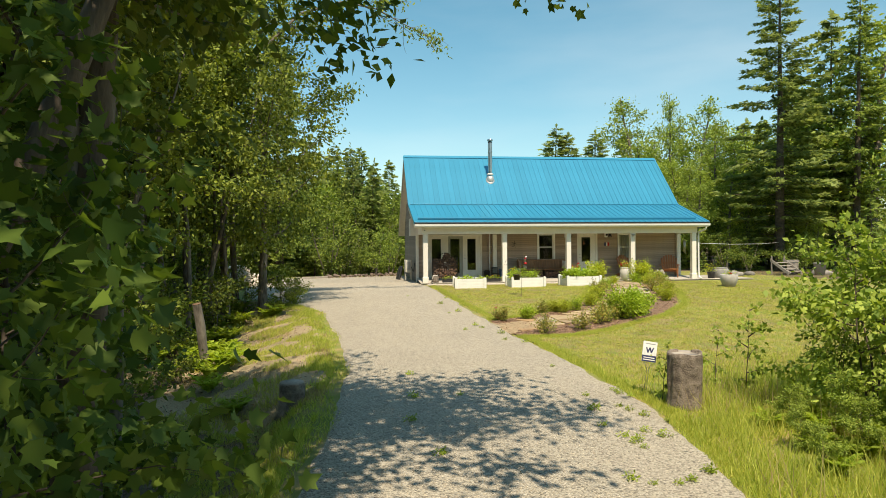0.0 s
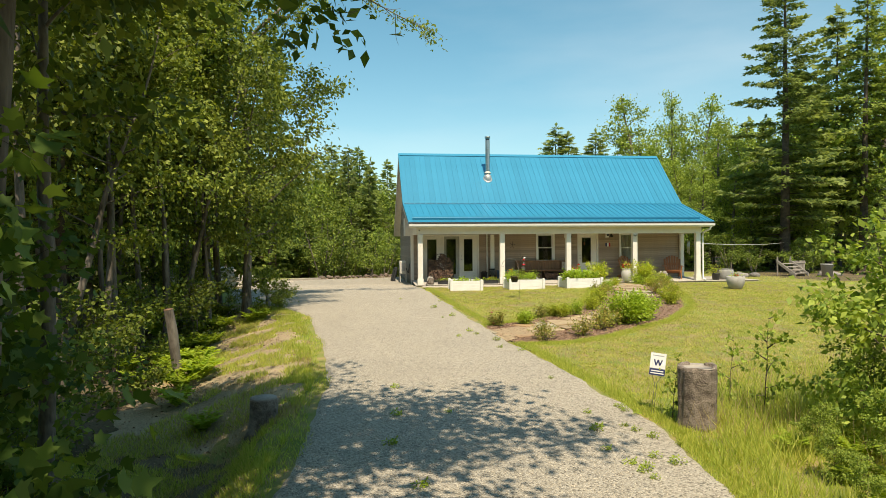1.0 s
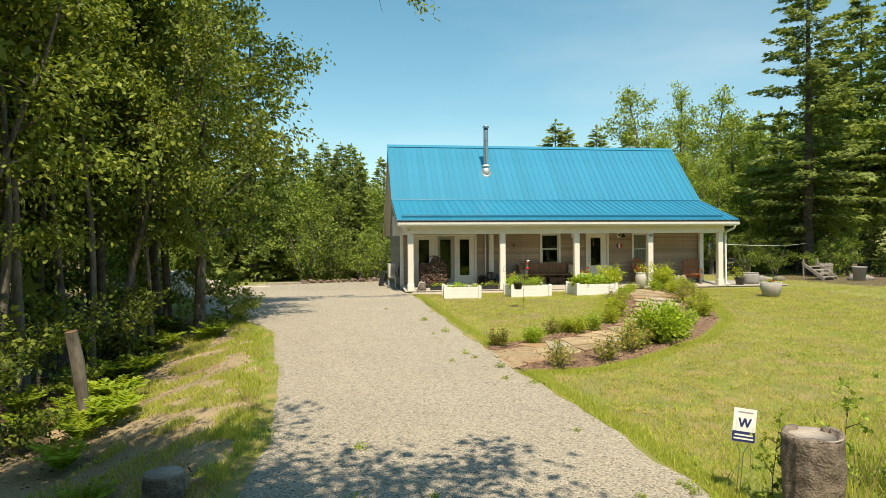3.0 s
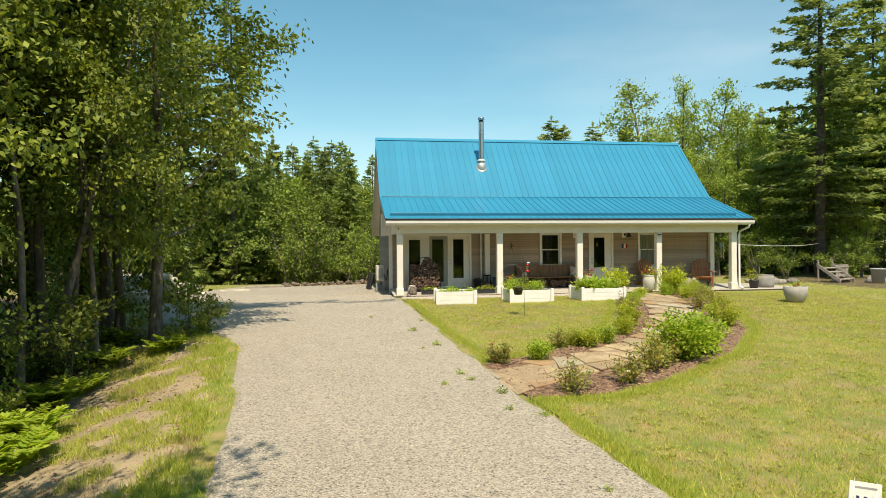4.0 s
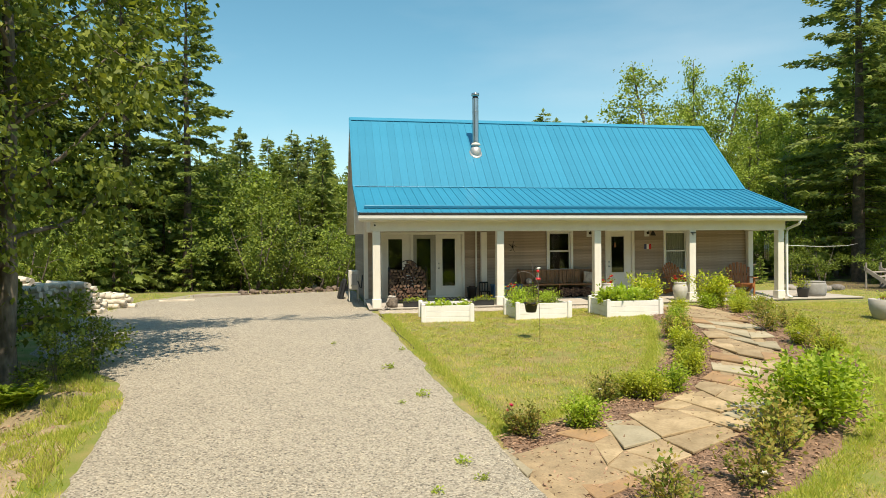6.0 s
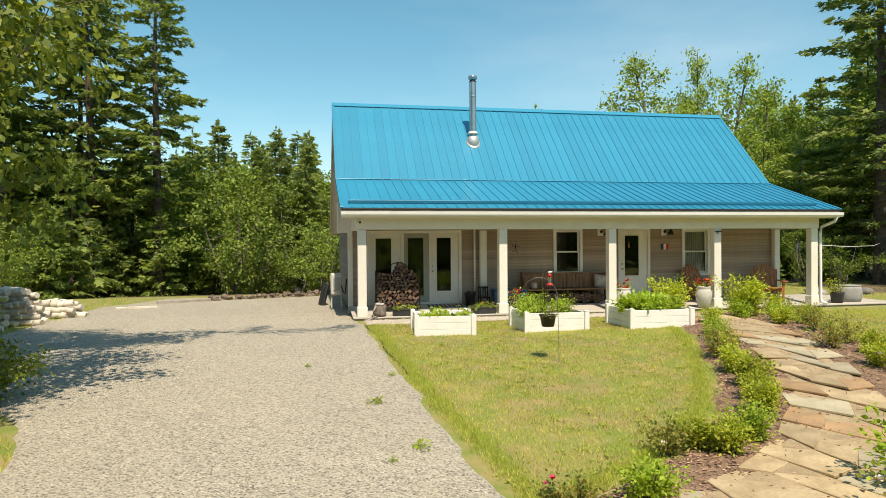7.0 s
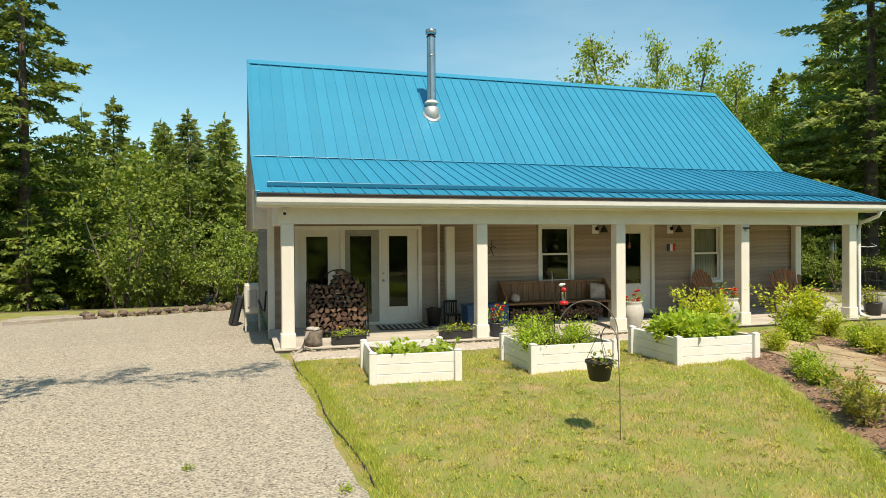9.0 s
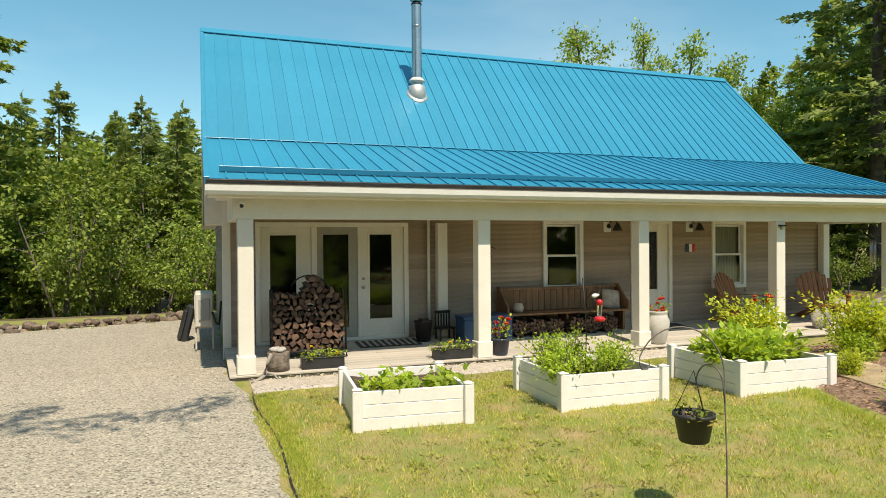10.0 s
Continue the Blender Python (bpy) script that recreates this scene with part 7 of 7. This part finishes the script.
# yard sign
sg = thing("yard_sign", "small white and navy yard sign on a wire stake", "sign", place=Matrix.Translation(on_ground(1.57, 7.17, 0.04)) @ Euler((radians(-7), radians(9), radians(-8))).to_matrix().to_4x4() @ Matrix.Diagonal((0.88, 0.88, 0.92, 1)))
part("panel", box(-0.14, 0.14, -0.004, 0.004, 0.62, 1.0, 0.002), "sign_white", sg)
part("band", box(-0.139, 0.139, -0.007, -0.0045, 0.625, 0.74), "sign_navy", sg, "navy lower band")
for x0, x1, z in ((-0.11, 0.11, 0.69), (-0.12, 0.12, 0.65)):
    part("text_bar", box(x0, x1, -0.0095, -0.0075, z, z + 0.018), "sign_white", sg)
part("text_bar", box(-0.1, 0.1, -0.0065, -0.0045, 0.95, 0.965), "sign_grey", sg)
part("emblem", prism([(-0.08, 0.1), (-0.055, 0.1), (-0.035, 0.04), (-0.01, 0.1), (0.015, 0.1), (0.035, 0.04), (0.06, 0.1), (0.085, 0.1), (0.045, 0), (0.025, 0), (0.0, 0.06), (-0.022, 0), (-0.045, 0)], 0.003, Matrix.Translation((0, -0.0045, 0.79)) @ Matrix.Rotation(radians(90), 4, "X")), "sign_navy", sg, "dark zigzag emblem")
for x in (-0.1, 0.1):
    part("stake", rod([(x * 0.2, 0, -0.1), (x * 0.2, 0, 0.5), (x, 0, 0.64), (x, 0.0, 1.02)], 0.005, 6), "steel", sg)
# woodpile
wp = thing("woodpile", "heap of pale sawn logs stacked beside the drive", "woodpile")
rng = np.random.default_rng(15)
lv, lf_ = tube_arrays([(0, 0, -0.27), (0, 0, -0.09), (0, 0, 0.09), (0, 0, 0.27)], [0.085, 0.09, 0.088, 0.082], 9)
caps = [np.arange(9)[::-1], np.arange(27, 36)]
LOGR = mesh_np("round_log", [(lv, lf_), (lv, np.array(caps))], True)
LOGR.materials.append(MATS["log_pale"])
for x0, y0, w, hgt in ((-9.6, 27.3, 2.6, 1.0), (-8.9, 29.3, 2.2, 0.95), (-8.2, 31.0, 1.6, 0.45), (-10.6, 29.5, 2.4, 1.1)):
    z = 0.09
    lay = 0
    while z < hgt:
        n = int((w * (1 - 0.55 * z / hgt)) / 0.19)
        for i in range(n):
            for dy in (-0.3, 0.3):
                x = x0 + (i - n / 2) * 0.19 + rng.uniform(-0.04, 0.04)
                obj("log", LOGR, None, wp, place=Matrix.Translation((x, y0 + dy + rng.uniform(-0.1, 0.1), float(ground_z(x, y0)) + z)) @ Euler((radians(90 + rng.uniform(-9, 9)), 0, radians(70 + rng.uniform(-22, 22)))).to_matrix().to_4x4() @ Matrix.Diagonal((*(rng.uniform(0.75, 1.15),) * 2, 1.1, 1)))
        z += 0.155
        lay += 1
# low rock wall and timber at the far side of the gravel
sw = thing("stone_wall", "low tumbled wall of brown field stones", "stone wall")
for i in range(84):
    u = i / 83
    x, y = -4.7 + 4.3 * u + rnd.uniform(-0.12, 0.12), 35.5 + 1.5 * u + rnd.uniform(-0.25, 0.25)
    s = rnd.uniform(0.055, 0.13)
    q = part("stone", rock_mesh(i, s * rnd.uniform(1, 1.3), s, s * rnd.uniform(0.65, 0.95), "rock_brown"), "rock_brown", sw, "", True)
    q.matrix_basis = ry(x, y, float(ground_z(x, y)) + s * 0.4 + (0.10 if i % 3 == 0 else 0), rnd.uniform(0, 180))
tb = part("timber", box(-0.9, 0.9, -0.08, 0.08, 0, 0.14, 0.01), "weathered_wood")
tb.matrix_basis = ry(-5.5, 34.9, 0.04, 24)
tagged(tb, "grey squared timber lying at the gravel's edge", "timber")
tb2 = part("timber", box(-0.6, 0.6, -0.06, 0.06, 0, 0.10, 0.01), "log_pale")
tb2.matrix_basis = ry(-6.6, 33.0, 0.04, 12)
tagged(tb2, "pale sawn timber lying at the gravel's edge", "timber")
# wooden steps, bin and rocks beyond the lawn
ws = thing("wooden_steps", "small weathered wooden steps beyond the lawn", "steps", place=ry(21.2, 31.0, float(ground_z(21.2, 31.0)), 20))
for i in range(4):
    part("tread", box(0, 1.1, i * 0.26, i * 0.26 + 0.28, 0.17 * (i + 1), 0.17 * (i + 1) + 0.04, 0.004), "weathered_wood", ws)
for x in (-0.05, 1.1):
    part("stringer", prism([(-0.05, 0), (1.1, 0.78), (1.1, 0.95), (-0.05, 0.2)], 0.05, Matrix.Translation((x, 0, 0)) @ to_side), "weathered_wood", ws)
    part("newel", box(x, x + 0.06, 1.0, 1.06, 0, 1.1, 0.004), "weathered_wood", ws)
part("railing", join(*[box(1.2 + i * 0.12, 1.29 + i * 0.12, 0.9, 0.93, 0.2, 0.85) for i in range(9)], box(1.1, 2.3, 0.88, 0.9, 0.7, 0.78)), "weathered_wood", ws)
gb = thing("bin", "grey plastic garbage bin beside the steps", "bin", place=ry(22.7, 30.4, float(ground_z(22.7, 30.4))))
part("barrel", lathe([(0.25, 0), (0.32, 0.66), (0.35, 0.68), (0.35, 0.72), (0.31, 0.72), (0.28, 0.5), (0, 0.5)], 22), "grey_plastic", gb)
for i, (x, y, s) in enumerate(((18.2, 31.5, 0.4), (19.4, 31.9, 0.32), (22.0, 31.9, 0.35), (17.6, 32.3, 0.3), (23.4, 31.2, 0.45))):
    q = part("boulder", rock_mesh(i + 30, s * 1.3, s, s * 0.55), "stone_grey", None, "", True)
    q.matrix_basis = ry(x, y, float(ground_z(x, y)) + s * 0.22, i * 40)
    tagged(q, "grey boulder half sunk in grass by the wood", "boulder")
cl = thing("clothes_line", "thin pale line strung from the porch to the trees", "line")
part("cord", rod([(13.95, 28.2, 1.95), (17.5, 30.6, 1.86), (21, 33.2, 1.86), (24.4, 36.3, 1.95)], 0.010, 5), "white_vinyl", cl)

# ---- many small pieces of the building ----
me = None
da = math.atan2(DECK_WALL - DECK_Z, WY - DECK_Y)
nb = 14
bw = (WY - DECK_Y + 0.04) / nb
for r in range(nb):
    off = (r % 3) * 1.25
    x = -0.07
    for xe in [e + off for e in (2.4, 6.0, 9.6, 13.2)] + [14.07]:
        xe = min(xe, 14.07)
        if xe - x < 0.3:
            continue
        y = DECK_Y - 0.03 + r * bw
        b = part("plank", box(x + 0.002, xe - 0.002, 0, bw - 0.007, -0.026, 0, 0.003), "deck_grey", deck)
        b.matrix_basis = Matrix.Translation((0, y, deck_z(y))) @ Matrix.Rotation(da, 4, "X")
        x = xe
for r in range(26):
    y = DECK_Y - 0.03 + r * 0.142
    part("plank", box(14.075, 17.05, y, y + 0.135, DECK_Z - 0.026, DECK_Z, 0.003), "deck_grey", side_deck)


def clap(length, h=0.1):
    """One bevelled clapboard: thick at its lower edge."""
    return prism([(0, 0), (-0.03, 0.0), (-0.007, h + 0.012), (0, h + 0.012)], length, to_side)


rnd = random.Random(4)
EXPO, z = 0.098, 0.2
while z < 2.9:
    spans, cur = [], X0 + 0.05
    for o in sorted(opens):
        if o[2] - 0.02 < z + EXPO and z < o[3] + 0.0:
            spans.append((cur, o[0] - 0.003))
            cur = o[1] + 0.003
    spans.append((cur, X1 - 0.05))
    for a, b in spans:
        cuts = [a] + sorted(rnd.uniform(a, b) for _ in range(int((b - a) / 3.5))) + [b]
        for c, d in zip(cuts, cuts[1:]):
            if d - c > 0.05:
                q = part("plank", clap(d - c - 0.003, EXPO), "siding", wall)
                q.matrix_basis = Matrix.Translation((c, WY + 0.019, z + rnd.uniform(-0.002, 0.002)))
    z += EXPO
z = 0.15
while z < 6.5:
    half = BY if z < 3.1 else RIDGE[0] + (RIDGE[1] - 0.16 - z) * (BY - RIDGE[0]) / (RIDGE[1] - 0.14 - 3.1)
    lo = WY + 0.13 if z < 3.1 else RIDGE[0] - (half - RIDGE[0])
    if half - lo > 0.2:
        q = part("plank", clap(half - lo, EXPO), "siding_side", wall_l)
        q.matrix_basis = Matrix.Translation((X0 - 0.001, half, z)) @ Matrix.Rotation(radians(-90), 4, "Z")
    z += EXPO
